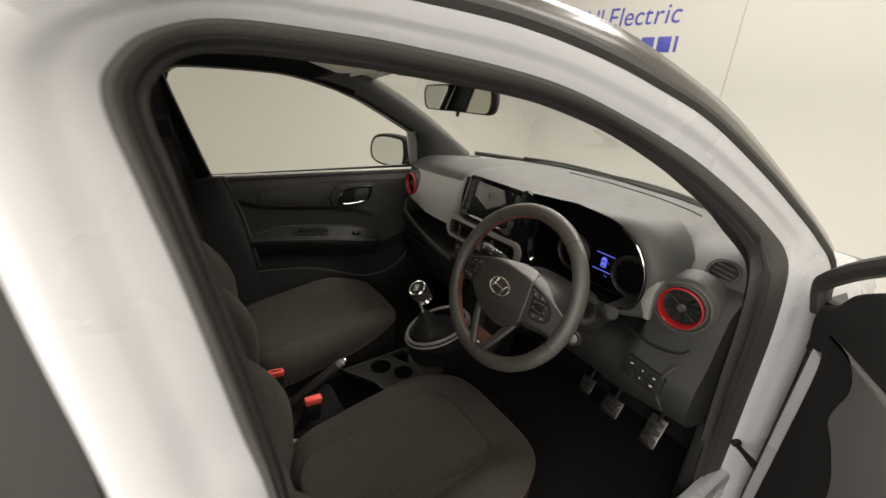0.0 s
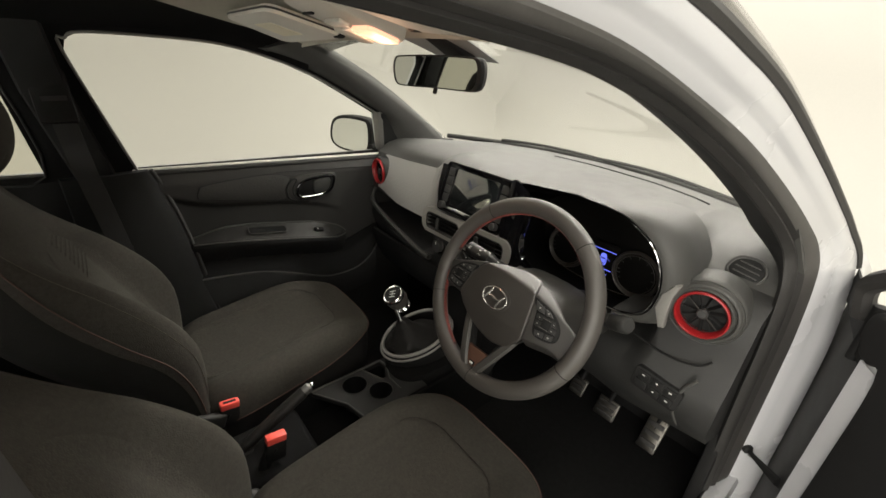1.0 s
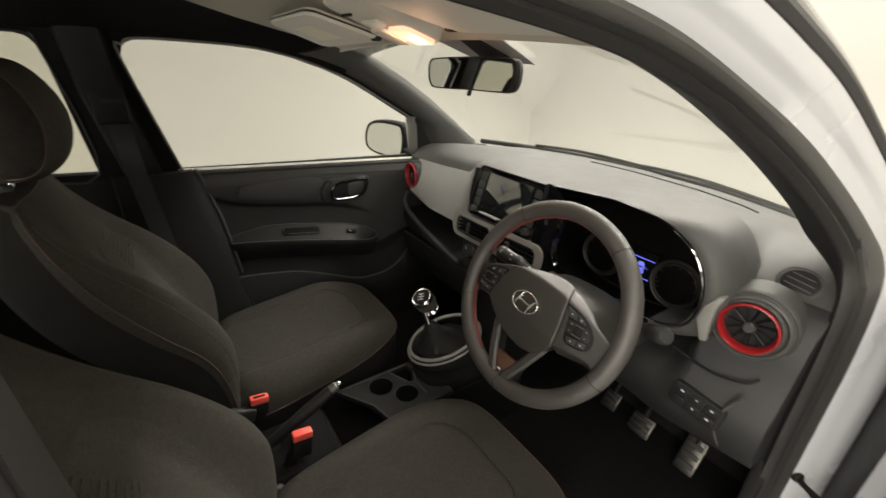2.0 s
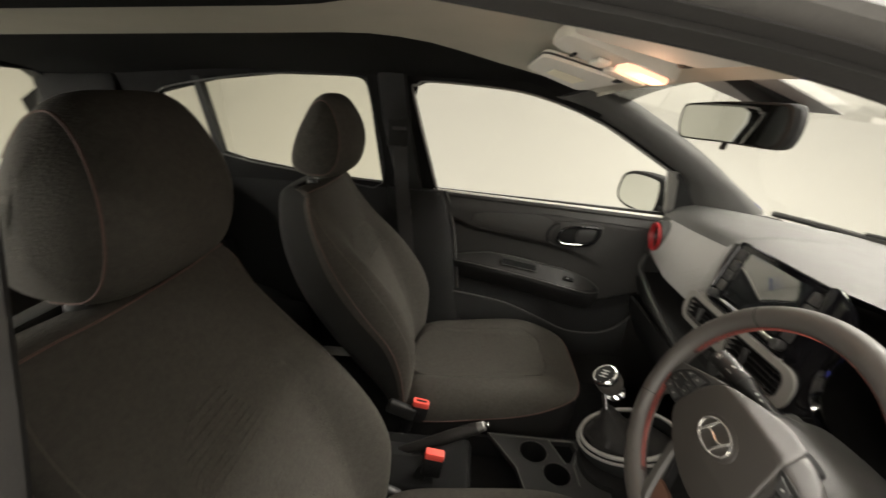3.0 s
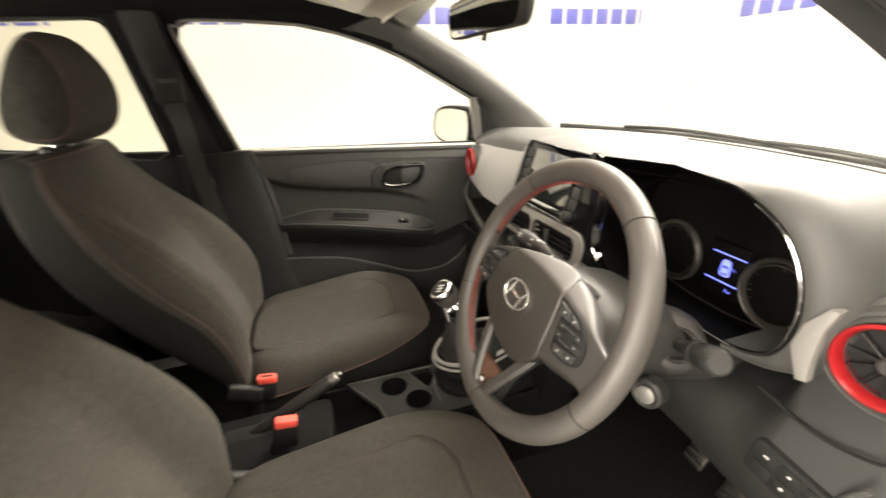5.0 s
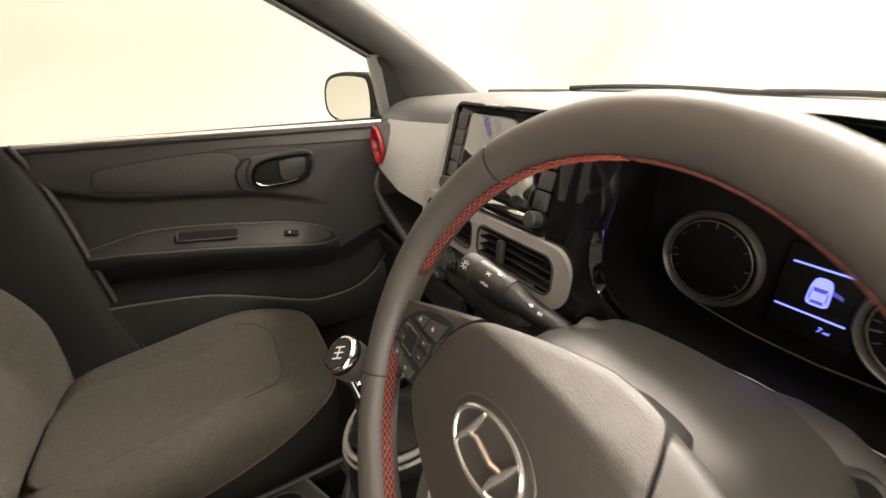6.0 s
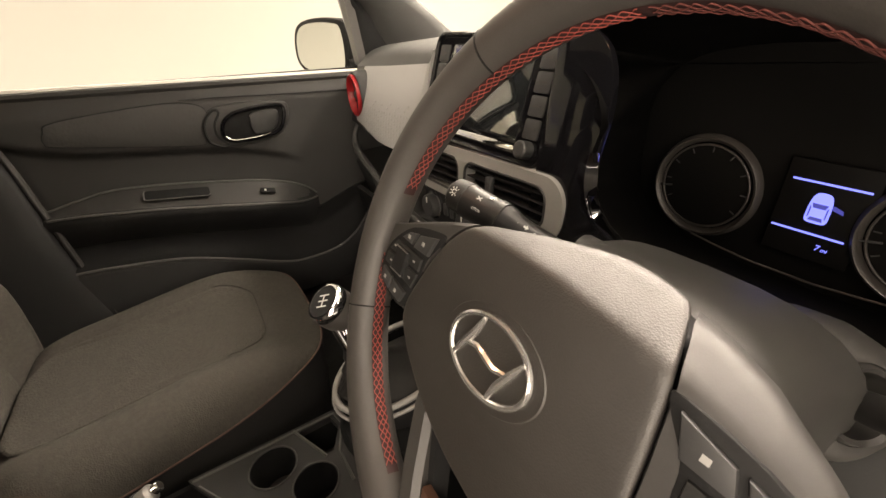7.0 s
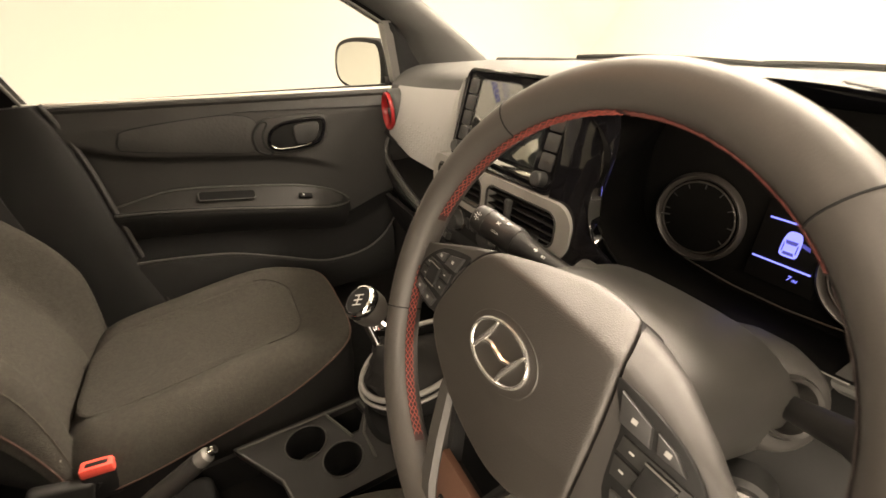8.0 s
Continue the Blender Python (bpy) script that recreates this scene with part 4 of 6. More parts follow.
CLUSTERB = material("black_satin_cluster_lining", (0.0035, 0.0033, 0.003), 0.6, var=0.1, bump=0.1, bscale=600, dist=0.0003, spec=0.06)
cluster = thing("instrument_cluster", (0.32, 0.40, 0.78), "black instrument cluster with two dials and a lit blue display", "instrument cluster")
hood_rows = []
for i, p in enumerate(rim_c[11:44]):
    f = smooth(0, 9, i) * (1 - 0.45 * smooth(24, 32, i))
    hood_rows.append([rim_out(p, 0.001, 0.004), rim_out(p, 0.004, -0.003), rim_out(p, 0.010 * f + 0.003, -0.004), rim_out(p, 0.026 * f + 0.004, 0.004), rim_out(p, 0.038 * f + 0.005, 0.030), rim_out(p, 0.043 * f + 0.004, 0.075), rim_out(p, 0.040 * f, 0.15), rim_out(p, 0.0, 0.15)])
part("hood", loft(hood_rows), SOFT, cluster, "soft grey hood round the dials", angle=50)
part("bezel", loft([rim_ring(1.0, 0, 0), rim_ring(0.99, 0.424, 0.12), rim_ring(0.99, 0.424, 0.45), rim_ring(0.99, 0.424, 0.75), rim_ring(1.0, 0.424, 1.0)], caps=False), CLUSTERB, cluster, "black lining of the recess")
part("bezel_line", tube([Vector((p.x, p.y - 0.001, p.z)) for p in rim_ring(0.992, 0, 0)[16:42]], 0.0020, 6), CHROME, cluster, "thin chrome line")
part("bezel_line", tube([Vector((p.x, p.y - 0.002, p.z)) for p in rim_ring(0.995, 0, 0)[42:57]], 0.0009, 6), SILVERP, cluster, "fine silver line")
cres = rim_ring(1.0, 0, 0)[56:70]
part("bezel_crescent", loft([[p + Vector((0, -0.002, 0)), p + Vector((w, 0.010, 0.25 * w)), p + Vector((w * 0.8, 0.014, 0)), p + Vector((-0.001, 0.003, 0))] for p, w in zip(cres, (0.001, 0.002, 0.003, 0.004, 0.005, 0.005, 0.005, 0.001, 0.006, 0.007, 0.007, 0.006, 0.004, 0.001))]), CHROME, cluster, "chrome crescent at the inner edge")
part("dial_face", loft([rim_ring(1.0, 0.420), rim_ring(1.0, 0.428)]), CLUSTERB, cluster, "black dial face")
CF = axes((0.332, 0.409, 0.887), (1, 0, 0), (0, 0.05, 1))
for gx in (-0.113, 0.090):
    gm = CF @ pose(gx, -0.003, 0.0)
    dial = part("dial", lathe([(0.0, 0.0), (0.05, 0.0), (0.05, -0.004), (0.0, -0.004)], gm, 48), CLUSTERB, cluster)
    part("dial_ring", lathe([(0.0525, 0.0), (0.0545, 0.006), (0.0575, 0.008), (0.0605, 0.005), (0.062, 0.0)], gm, 56), GAUGE, dial, "satin grey dial ring")
    part("dial_ring_inner", ring(gm @ pose(0, 0, 0.003), 0.0495, 0.0012), GAUGE, dial)
    part("needle", rbox((-0.046, 0, 0.004), (0.016, 0.002, 0.002), 0.0005, gm @ pose(0, 0, 0, 0, 0, 12)), DGREY, dial)
    for k in range(9):
        a = radians(210 - 30 * k)
        part("dial_mark", rbox((0, 0.044, 0.002), (0.0012, 0.006, 0.001), 0, gm @ pose(0, 0, 0, 0, 0, math.degrees(a) - 90)), DGREY, dial)
    part("dial_trim_tail", tube([gm @ Vector(p) for p in ((0.0, -0.062, 0.003), (0.03 * (1 if gx < 0 else -1), -0.066, 0.003), (0.07 * (1 if gx < 0 else -1), -0.070, 0.003), (0.113 * (1 if gx < 0 else -1), -0.070, 0.003))], 0.0012, 6), GAUGE, dial)
disp = part("display", rbox((0, 0.0, 0.0005), (0.074, 0.10, 0.003), 0.001, CF), CLUSTERB, cluster, "small dark display")
for yy, x0, x1 in ((0.030, -0.030, 0.032), (-0.022, -0.034, 0.028)):
    part("display_line", rbox(((x0 + x1) / 2, yy, 0.003), (x1 - x0, 0.0018, 0.001), 0, CF), BLUEGLOW, disp, "glowing blue line")
icon = [(p.x, p.y) for p in spline([(-0.0085, -0.013, 0), (0.0, -0.0145, 0), (0.0085, -0.013, 0), (0.0095, -0.004, 0), (0.0088, 0.008, 0), (0.006, 0.0155, 0), (0.0, 0.017, 0), (-0.006, 0.0155, 0), (-0.0088, 0.008, 0), (-0.0095, -0.004, 0)], 3, True)]
part("car_icon", prism(icon, CF @ pose(0, 0.004, 0.003), 0.0008), BLUEGLOW, disp, "glowing blue car symbol")
for pts in ([(-0.0066, 0.0070), (-0.0050, 0.0025), (0.0050, 0.0025), (0.0066, 0.0070)], [(-0.0060, -0.0105), (0.0060, -0.0105), (0.0050, -0.0070), (-0.0050, -0.0070)],
            [(-0.0076, 0.0050), (-0.0076, -0.0080), (-0.0066, -0.0070), (-0.0064, 0.0020)], [(0.0076, 0.0050), (0.0064, 0.0020), (0.0066, -0.0070), (0.0076, -0.0080)]):
    part("icon_window", prism(pts, CF @ pose(0, 0.003, 0.0042), 0.0005), BLUEDIM, disp)
part("icon_door", prism([(0.009, 0.003), (0.019, 0.000), (0.018, 0.004), (0.010, 0.007)], CF @ pose(0, 0.004, 0.003), 0.0008), BLUEDIM, disp, "dim blue open door symbol")
for body, x, h in (("7", 0.008, 0.0085), ("mi", 0.0135, 0.0055)):
    part("display_figure", lettering(body, CF @ pose(x, -0.037, 0.0032) @ Matrix.Diagonal((h / 0.27, h / 0.27, 0.15, 1)), 0.27, 0.1)[0], BLUEGLOW, disp, smooth=False)

# gloss panel from the screen to the cluster, touch screen and its keys
part("gloss_panel", prism([(p.x, p.y) for p in spline([(0.011, 0.096, 0), (0.035, 0.100, 0), (0.075, 0.075, 0), (0.092, 0.03, 0), (0.090, -0.03, 0), (0.092, -0.065, 0), (0.106, -0.090, 0), (0.140, -0.112, 0), (0.10, -0.135, 0), (0.04, -0.145, 0), (0.012, -0.14, 0), (0.010, -0.06, 0), (0.010, 0.04, 0)], 5, True)],
                          axes((0.098, 0.256, 0.972), (1, 0.0, 0), (0, 0.20, 1)), 0.008, 0.001), GLOSS, dash, "piano black panel between screen and dials")
SM = axes((-0.030, 0.262, 0.988), (1, 0.010, 0), (0, 0.325, 1))
screen = thing("touch_screen", (-0.038, 0.30, 0.91), "black touch screen with key columns and silver edge", "touch screen")
part("screen_body", prism(rrect(0.272, 0.150, 0.014), SM @ pose(0, 0, -0.06), 0.060, 0.003), GLOSS, screen, "piano black screen body")
part("screen_rim", tube([SM @ Vector((x, y, 0.0005)) for x, y in rrect(0.272, 0.150, 0.014)], 0.0035, 8, closed=True), GLOSS, screen, "thick black rim")
part("display_glass", prism(rrect(0.178, 0.112, 0.004, 3, 0, 0.006), SM, 0.0012, 0.0004), SCREEN, screen, "dark reflective display glass")
for s in (-1, 1):
    for k in range(4):
        key = part("screen_key", prism(rrect(0.026, 0.024, 0.003, 3, s * 0.112, 0.048 - 0.027 * k), SM, 0.002, 0.0006), DGREY, screen, "grey rubber key")
        part("key_print", rbox((s * 0.112, 0.048 - 0.027 * k, 0.0022), (0.012, 0.0025, 0.0006), 0, SM), GAUGE, key)
part("screen_strip", prism([(-0.105, -0.066), (0.098, -0.066), (0.098, -0.054), (-0.06, -0.056), (-0.105, -0.060)], SM, 0.004, 0.001), CHROME, screen, "polished strip under the display")
for s in (-1, 1):
    k = part("screen_knob", lathe([(0.011, 0), (0.011, 0.014), (0.009, 0.016), (0, 0.016)], SM @ pose(s * 0.113, -0.058, 0.0), 24), DGREY, screen, "small round control knob")
    part("knob_mark", rbox((s * 0.113, -0.043, 0.001), (0.008, 0.001, 0.0006), 0, SM), WHITE, k)

# centre air vents
VSUR = material("satin_grey_vent_surround", (0.22, 0.213, 0.20), 0.45, var=0.06, bump=0.15, bscale=700, dist=0.0003)
VM = axes((-0.037, 0.236, 0.870), (1, -0.02, 0.03), (0, 0.12, 1))
vents = thing("centre_air_vents", (-0.045, 0.27, 0.83), "pair of black slatted air vents in a grey rounded surround", "air vent")
part("vent_surround", plate(rrect(0.405, 0.082, 0.034, 8), [rrect(0.165, 0.050, 0.016, 5, -0.092, 0.0), rrect(0.165, 0.050, 0.016, 5, 0.092, 0.0)], lambda x, y: VM @ Vector((x, y, 0.012 - 0.6 * x * x * abs(x))), VM.to_3x3() @ Vector((0, 0, -0.02))),
     VSUR, vents, "grey rounded vent surround")
part("vent_back", rbox((0, 0, -0.040), (0.35, 0.066, 0.042), 0.012, VM), BLACKP, vents)
for s in (-1, 1):
    for k in range(4):
        part("vent_slat", rbox((s * 0.092, -0.018 + 0.012 * k, 0.0), (0.160, 0.002, 0.018), 0.0006, VM), BLACKP, vents)
    part("vent_tab", rbox((s * 0.092 - 0.02, 0.0, 0.012), (0.012, 0.036, 0.010), 0.003, VM), DGREY, vents, "dark grey vent slider")
    part("vent_rim", tube([VM @ Vector((x, y, 0.011 - 0.6 * x * x * abs(x))) for x, y in rrect(0.167, 0.052, 0.017, 5, s * 0.092, 0)], 0.0022, 6, closed=True), HARD, vents)
# climate controls
KM = axes((-0.037, 0.244, 0.790), (1, 0, 0.02), (0, 0.05, 1))
climate = thing("climate_panel", (-0.045, 0.27, 0.75), "dark climate control panel with chrome-ringed knobs", "control panel")
part("panel_plate", prism(rrect(0.30, 0.070, 0.012), KM @ pose(0, 0, -0.036), 0.040, 0.003), BLACKP, climate)
part("panel_bar", rbox((0, 0.038, 0.004), (0.30, 0.006, 0.006), 0.002, KM), SILVERP, climate, "satin bar above the knobs")
for x in (-0.11, 0.0, 0.11):
    k = part("climate_knob", lathe([(0.022, 0), (0.021, 0.018), (0.019, 0.021), (0, 0.021)], KM @ pose(x, 0.0, 0.002), 32), DGREY, climate)
    part("knob_ring", lathe([(0.0225, 0.0), (0.026, 0.001), (0.0255, 0.006), (0.0222, 0.007)], KM @ pose(x, 0, 0.003), 32), CHROME, k, "chrome ring")
    part("knob_mark", rbox((x, 0.012, 0.0235), (0.002, 0.010, 0.001), 0, KM), WHITE, k)
for x in (-0.07, -0.05, -0.03, 0.04, 0.06, 0.08):
    part("climate_button", rbox((x - 0.005, 0.0, 0.004), (0.014, 0.022, 0.006), 0.002, KM), DGREY, climate)

# switch panel by the driver's knee
QM = axes((0.588, 0.262, 0.725), (1, 0.02, -0.12), (0, 0.05, 1))
switch = thing("switch_panel", (0.588, 0.27, 0.69), "black switch panel with small white symbols", "switch panel")
part("switch_plate", prism(rrect(0.105, 0.056, 0.010), QM @ pose(0, 0, -0.01), 0.014, 0.003), BLACKP, switch)
for i in range(3):
    for j in range(2):
        b = part("switch_button", rbox((-0.03 + 0.03 * i, 0.012 - 0.024 * j, 0.004), (0.026, 0.020, 0.006), 0.002, QM), BLACKP, switch)
        if (i, j) != (0, 1):
            part("switch_symbol", rbox((-0.03 + 0.03 * i, 0.014 - 0.024 * j, 0.0075), (0.0065 if i != 1 else 0.004, 0.0026, 0.0008), 0, QM), WHITE, b)
part("knee_groove", tube(spline([(0.655, 0.262, 0.795), (0.635, 0.264, 0.75), (0.632, 0.266, 0.69), (0.65, 0.31, 0.62), (0.665, 0.40, 0.57)], 6), 0.0035, 8), SOFT, dash)
part("lower_groove", tube(spline([(0.50, 0.300, 0.80), (0.58, 0.290, 0.795), (0.64, 0.288, 0.81), (0.66, 0.292, 0.83)], 6), 0.0025, 6), BLACKP, dash)

# ---- steering wheel ----
TILT_W = radians(26.2)
WC = Vector((0.340, 0.020, 0.926))
WR = axes(WC, (1, 0, 0), (0, math.sin(TILT_W), math.cos(TILT_W)))  # the rim's frame
WM = WR @ Matrix.Translation((-0.008, -0.013, 0.003))  # the hub's frame
wheel = thing("steering_wheel", WC, "black leather steering wheel with red cross stitching and chrome emblem", "steering wheel")
RW, RT = 0.1880, 0.0166


def rim_point(a, al, r=RT):
    """A point on the rim: a round the wheel, al round its section (0 outward, 90 toward the driver)."""
    c, s = math.cos(a), math.sin(a)
    rad = RW + 1.05 * r * math.cos(al)
    return WR @ Vector((rad * c, rad * s, 1.10 * r * math.sin(al)))


rim = part("rim", loft([[rim_point(2 * math.pi * i / 96, 2 * math.pi * j / 20) for j in range(20)] for i in range(97)], caps=False), LEATHER, wheel, "black grained leather rim")
# shade put into the colour: thread and band darken toward the wheel's right
for a0, a1, thread in ((-62, 45, THREAD_SHADE), (45, 96, THREAD_HALFSHADE), (96, 168, THREAD), (186, 246, THREAD)):
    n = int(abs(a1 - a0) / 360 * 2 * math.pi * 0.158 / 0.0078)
    part("stitch_band", surf(lambda u, v: rim_point(radians(lerp(a0, a1, u)), radians(lerp(165, 195, v)), RT + 0.0003), n, 5), LEATHER if thread is THREAD_SHADE else REDBAND, rim)
    n = int(n * 0.62)
    for k in range(4):
        sg, pts = (1 if k % 2 else -1), []
        for i in range(n):
            for d, f in ((0.0, -1), (0.08, -1), (0.5, 1), (0.58, 1)):
                pts.append(rim_point(radians(lerp(a0, a1, (i + d) / n)), radians(lerp(166, 194, 0.27 + 0.46 * (k // 2) + 0.23 * sg * f)), RT + 0.0008 + 0.0002 * (k % 2)))
        part("cross_stitch", tube(pts, 0.00036, 5), thread, rim, "red cross stitching darkened for its shaded side" if thread is THREAD_SHADE else "red cross stitching")
for a in (128, 52, 202, 338, 270):
    part("rim_joint", tube([rim_point(radians(a), 2 * math.pi * j / 24, RT + 0.0002) for j in range(24)], 0.0007, 5, closed=True), BLACKP, rim)

# airbag cover and side spokes: one faceted face, split by two joints


def interp(x, pts):
    for (xa, ya), (xb, yb) in zip(pts, pts[1:]):
        if x <= xb:
            return lerp(ya, yb, min(1, max(0, (x - xa) / (xb - xa))))
    return pts[-1][1]


HUB_TOP = [(-0.180, 0.018), (-0.144, 0.0290), (-0.115, 0.0395), (-0.089, 0.0485), (-0.057, 0.0585), (-0.037, 0.0632), (-0.012, 0.0690), (0.022, 0.0742), (0.040, 0.0728), (0.060, 0.0672), (0.080, 0.0625), (0.100, 0.0545), (0.125, 0.0400), (0.143, 0.0275), (0.180, 0.010)]
JOINT_R = [(-0.043, 0.0850), (-0.010, 0.0832), (0.010, 0.0815), (0.030, 0.0790), (0.044, 0.0770), (0.056, 0.0695), (0.068, 0.0605)]
JOINT_L = [(-0.030, -0.1010), (-0.017, -0.1020), (-0.004, -0.0965), (0.008, -0.0915), (0.020, -0.0865), (0.035, -0.0785), (0.045, -0.0705), (0.0535, -0.0610), (0.0575, -0.0580)]
PAD = [(-0.096, -0.036), (-0.084, -0.0485), (-0.055, -0.0670), (-0.020, -0.0810), (0.020, -0.0885), (0.050, -0.0830), (0.074, -0.0640), (0.0835, -0.0500)] + [(x, y) for y, x in JOINT_R] + \
      [(0.052, 0.0705), (0.040, 0.0728), (0.022, 0.0742), (-0.012, 0.0690), (-0.037, 0.0632), (-0.052, 0.0594)] + [(x, y) for y, x in JOINT_L[-2::-1]]


def hub_face(x, y):
    """Height of the hub's face: gently domed, with an upper facet that falls away behind its crease."""
    d = y - (0.0567 - 1.19 * (x + 0.02) ** 2)
    fall = 0.5 * (d + math.sqrt(d * d + 0.0000030))
    return 0.0135 - 0.5 * x * x - 0.4 * y * y - 1.5 * fall - 0.12 * max(0.0, -0.035 - y)


pad_out = [p for a_, b_ in zip(PAD, PAD[1:] + PAD[:1]) for p in (Vector((*a_, 0)).lerp(Vector((*b_, 0)), f) for f in (0, 0.25, 0.5, 0.75))]
pad_out = [sum((pad_out[(i + k) % len(pad_out)] for k in (-1, 0, 1)), Vector()) / 3 for i in range(len(pad_out))]
pad_mid = Vector((-0.004, -0.002, 0))
pad_rings = []
for k in [0.02] + list(np.linspace(0.1, 0.94, 30)) + [0.96, 0.975, 0.988, 0.996, 1.0]:
    e = max(0.0, (k - 0.95) / 0.05)
    pad_rings.append([WM @ Vector((q.x, q.y, hub_face(q.x, q.y) - 0.0026 * (1 - math.sqrt(max(0, 1 - e * e))))) for q in (pad_mid.lerp(p, k) for p in pad_out)])
pad_rings.append([WM @ Vector((p.x * 0.95, p.y * 0.80 - 0.006, hub_face(p.x, p.y) - 0.022)) for p in pad_out])
part("airbag_cover", loft(pad_rings), VINYL, wheel, "grained charcoal airbag cover", angle=60)
part("hub_core", loft([[WM @ Vector((p.x * k, p.y * (0.78 if p.y > 0.03 else 0.92) - 0.003, hub_face(p.x, p.y) - dz)) for p in pad_out] for k, dz in ((1.035, 0.009), (1.04, 0.018), (0.9, 0.060))]), BLACKP, wheel, "dark core behind the airbag cover")
SPOKEARM = material("satin_grey_spoke_arm", (0.042, 0.040, 0.037), 0.45, metal=0.0, var=0.06, bump=0.05)
EMBLEM = material("satin_chrome_emblem", (0.78, 0.77, 0.75), 0.24, metal=0.9, var=0.02, bump=0)
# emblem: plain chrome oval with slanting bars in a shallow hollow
EMB = WM @ pose(-0.004, -0.001, 0.0128)
em = part("emblem_recess", lathe([(0.0, 0.0), (0.030, 0.0), (0.032, 0.0006), (0.0355, 0.0008), (0.037, -0.001)], EMB, 56, 1.12, 0.76), VINYL, wheel)
part("emblem_ring", ring(EMB @ pose(0, 0, 0.0022), 0.0285, 0.0018, 56, 8, 1.12, 0.74), EMBLEM, em, "polished chrome oval")
for pts, r in (([(-0.0240, -0.0110), (-0.0190, -0.002), (-0.0135, 0.008), (-0.0100, 0.0180)], [0.0015, 0.0027, 0.0027, 0.0015]), ([(0.0240, 0.0110), (0.0190, 0.002), (0.0135, -0.008), (0.0100, -0.0180)], [0.0015, 0.0027, 0.0027, 0.0015]),
               ([(-0.018, -0.0005), (-0.008, 0.0020), (0.0, 0.0), (0.008, -0.0020), (0.018, 0.0005)], [0.0016, 0.0022, 0.0024, 0.0022, 0.0016])):
    part("emblem_bar", tube([EMB @ Vector((x, y, 0.0030)) for x, y in pts], r, 8), EMBLEM, em)
# side spokes with their button pods


def quad(pts, s, m, depth, bev, shrink=0.0):
    """A small raised key from four corners, drawn in by shrink."""
    cx_, cy_ = sum(p[0] for p in pts) / len(pts), sum(p[1] for p in pts) / len(pts)
    out = []
    for x, y in pts:
        d = math.hypot(x - cx_, y - cy_)
        k = 1 - shrink / d
        out.append((s * (cx_ + (x - cx_) * k), cy_ + (y - cy_) * k))
    return prism(out, m, depth, bev)


for s in (-1, 1):
    lowl = [(0.083, -0.048), (0.10, -0.045), (0.14, -0.038), (0.160, -0.040), (0.182, -0.060)] if s > 0 else [(0.083, -0.026), (0.103, -0.0285), (0.148, -0.0265), (0.162, -0.030), (0.182, -0.050)]

    def spoke_at(i, j, s=s, lowl=lowl):
        xi = 0.080
        for _ in range(8):
            y0 = lerp(interp(xi, lowl), interp(s * xi, HUB_TOP), j)
            xi = 0.5 * xi + 0.5 * ((interp(y0, JOINT_R) + 0.0020) if s > 0 else (0.0020 - interp(y0, JOINT_L)))
        x = lerp(xi, 0.181, i)
        y = lerp(interp(x, lowl), interp(s * x, HUB_TOP), j)
        e = max(0.0, (abs(2 * j - 1) - 0.93) / 0.07)
        return WM @ Vector((s * x, y, hub_face(s * x, y) - 0.0015 - 0.003 * e * e))

    spk = part("side_spoke", surf(spoke_at, 26, 34, WM.to_3x3() @ Vector((0, -0.012, -0.022))), SPOKE, wheel, "satin charcoal spoke", angle=50)
    WS = WM @ pose(0, 0, 0.0055) @ Matrix.Translation((s * 0.09, 0, 0)) @ pose(0, 0, 0, 0, -s * -2, 0) @ Matrix.Translation((-s * 0.09, 0, 0))
    podo = [(p.x, p.y) for p in spline([(0.102, -0.024, 0), (0.094, 0.003, 0), (0.091, 0.019, 0), (0.079, 0.036, 0), (0.083, 0.041, 0), (0.122, 0.032, 0), (0.146, 0.012, 0), (0.152, -0.004, 0), (0.148, -0.019, 0), (0.128, -0.026, 0)], 4, True)]
    pod = part("button_pod", prism([(s * x, y) for x, y in podo], WS, 0.0028, 0.001), BLACKP, spk, "black button pod")
    for q in ([(0.130, 0.021), (0.121, 0.0285), (0.109, 0.0310), (0.113, 0.0205)], [(0.1065, 0.0312), (0.084, 0.0370), (0.090, 0.0205), (0.1105, 0.0200)], [(0.1445, -0.0085), (0.1270, -0.0110), (0.1270, -0.0225), (0.1440, -0.0185)],
              [(0.1255, -0.0112), (0.1030, -0.0135), (0.1070, -0.0235), (0.1260, -0.0225)]):
        b = part("wheel_button", quad(q, s, WS @ pose(0, 0, 0.0020), 0.0036, 0.0010, 0.0006), DGREY, pod)
        cx_, cy_ = sum(p[0] for p in q) / 4, sum(p[1] for p in q) / 4
        part("button_symbol", rbox((s * cx_, cy_, 0.0058), (0.0034, 0.0028, 0.0003), 0, WS), PRINT, b)
    for q in ([(0.137, 0.0165), (0.095, 0.0165), (0.0955, 0.0065), (0.145, 0.0060)], [(0.146, 0.0040), (0.0955, 0.0045), (0.098, -0.0075), (0.147, -0.0055)]):
        b = part("rocker_half", quad(q, s, WS @ pose(0, 0, 0.0020), 0.0026, 0.0010, 0.0008), HARD, pod)
        part("button_symbol", rbox((s * 0.104, sum(p[1] for p in q) / 4, 0.0048), (0.0030, 0.0012, 0.0003), 0, WS), PRINT, b)
        part("button_symbol", rbox((s * 0.136, sum(p[1] for p in q) / 4, 0.0048), (0.0030, 0.0012, 0.0003), 0, WS), PRINT, b)
    part("pod_rocker", prism([(s * x, y) for x, y in ((0.112, -0.005), (0.130, -0.005), (0.130, 0.0145), (0.112, 0.0145))], WS @ pose(0, 0, 0.002), 0.0055, 0.002), BLACKP, pod)
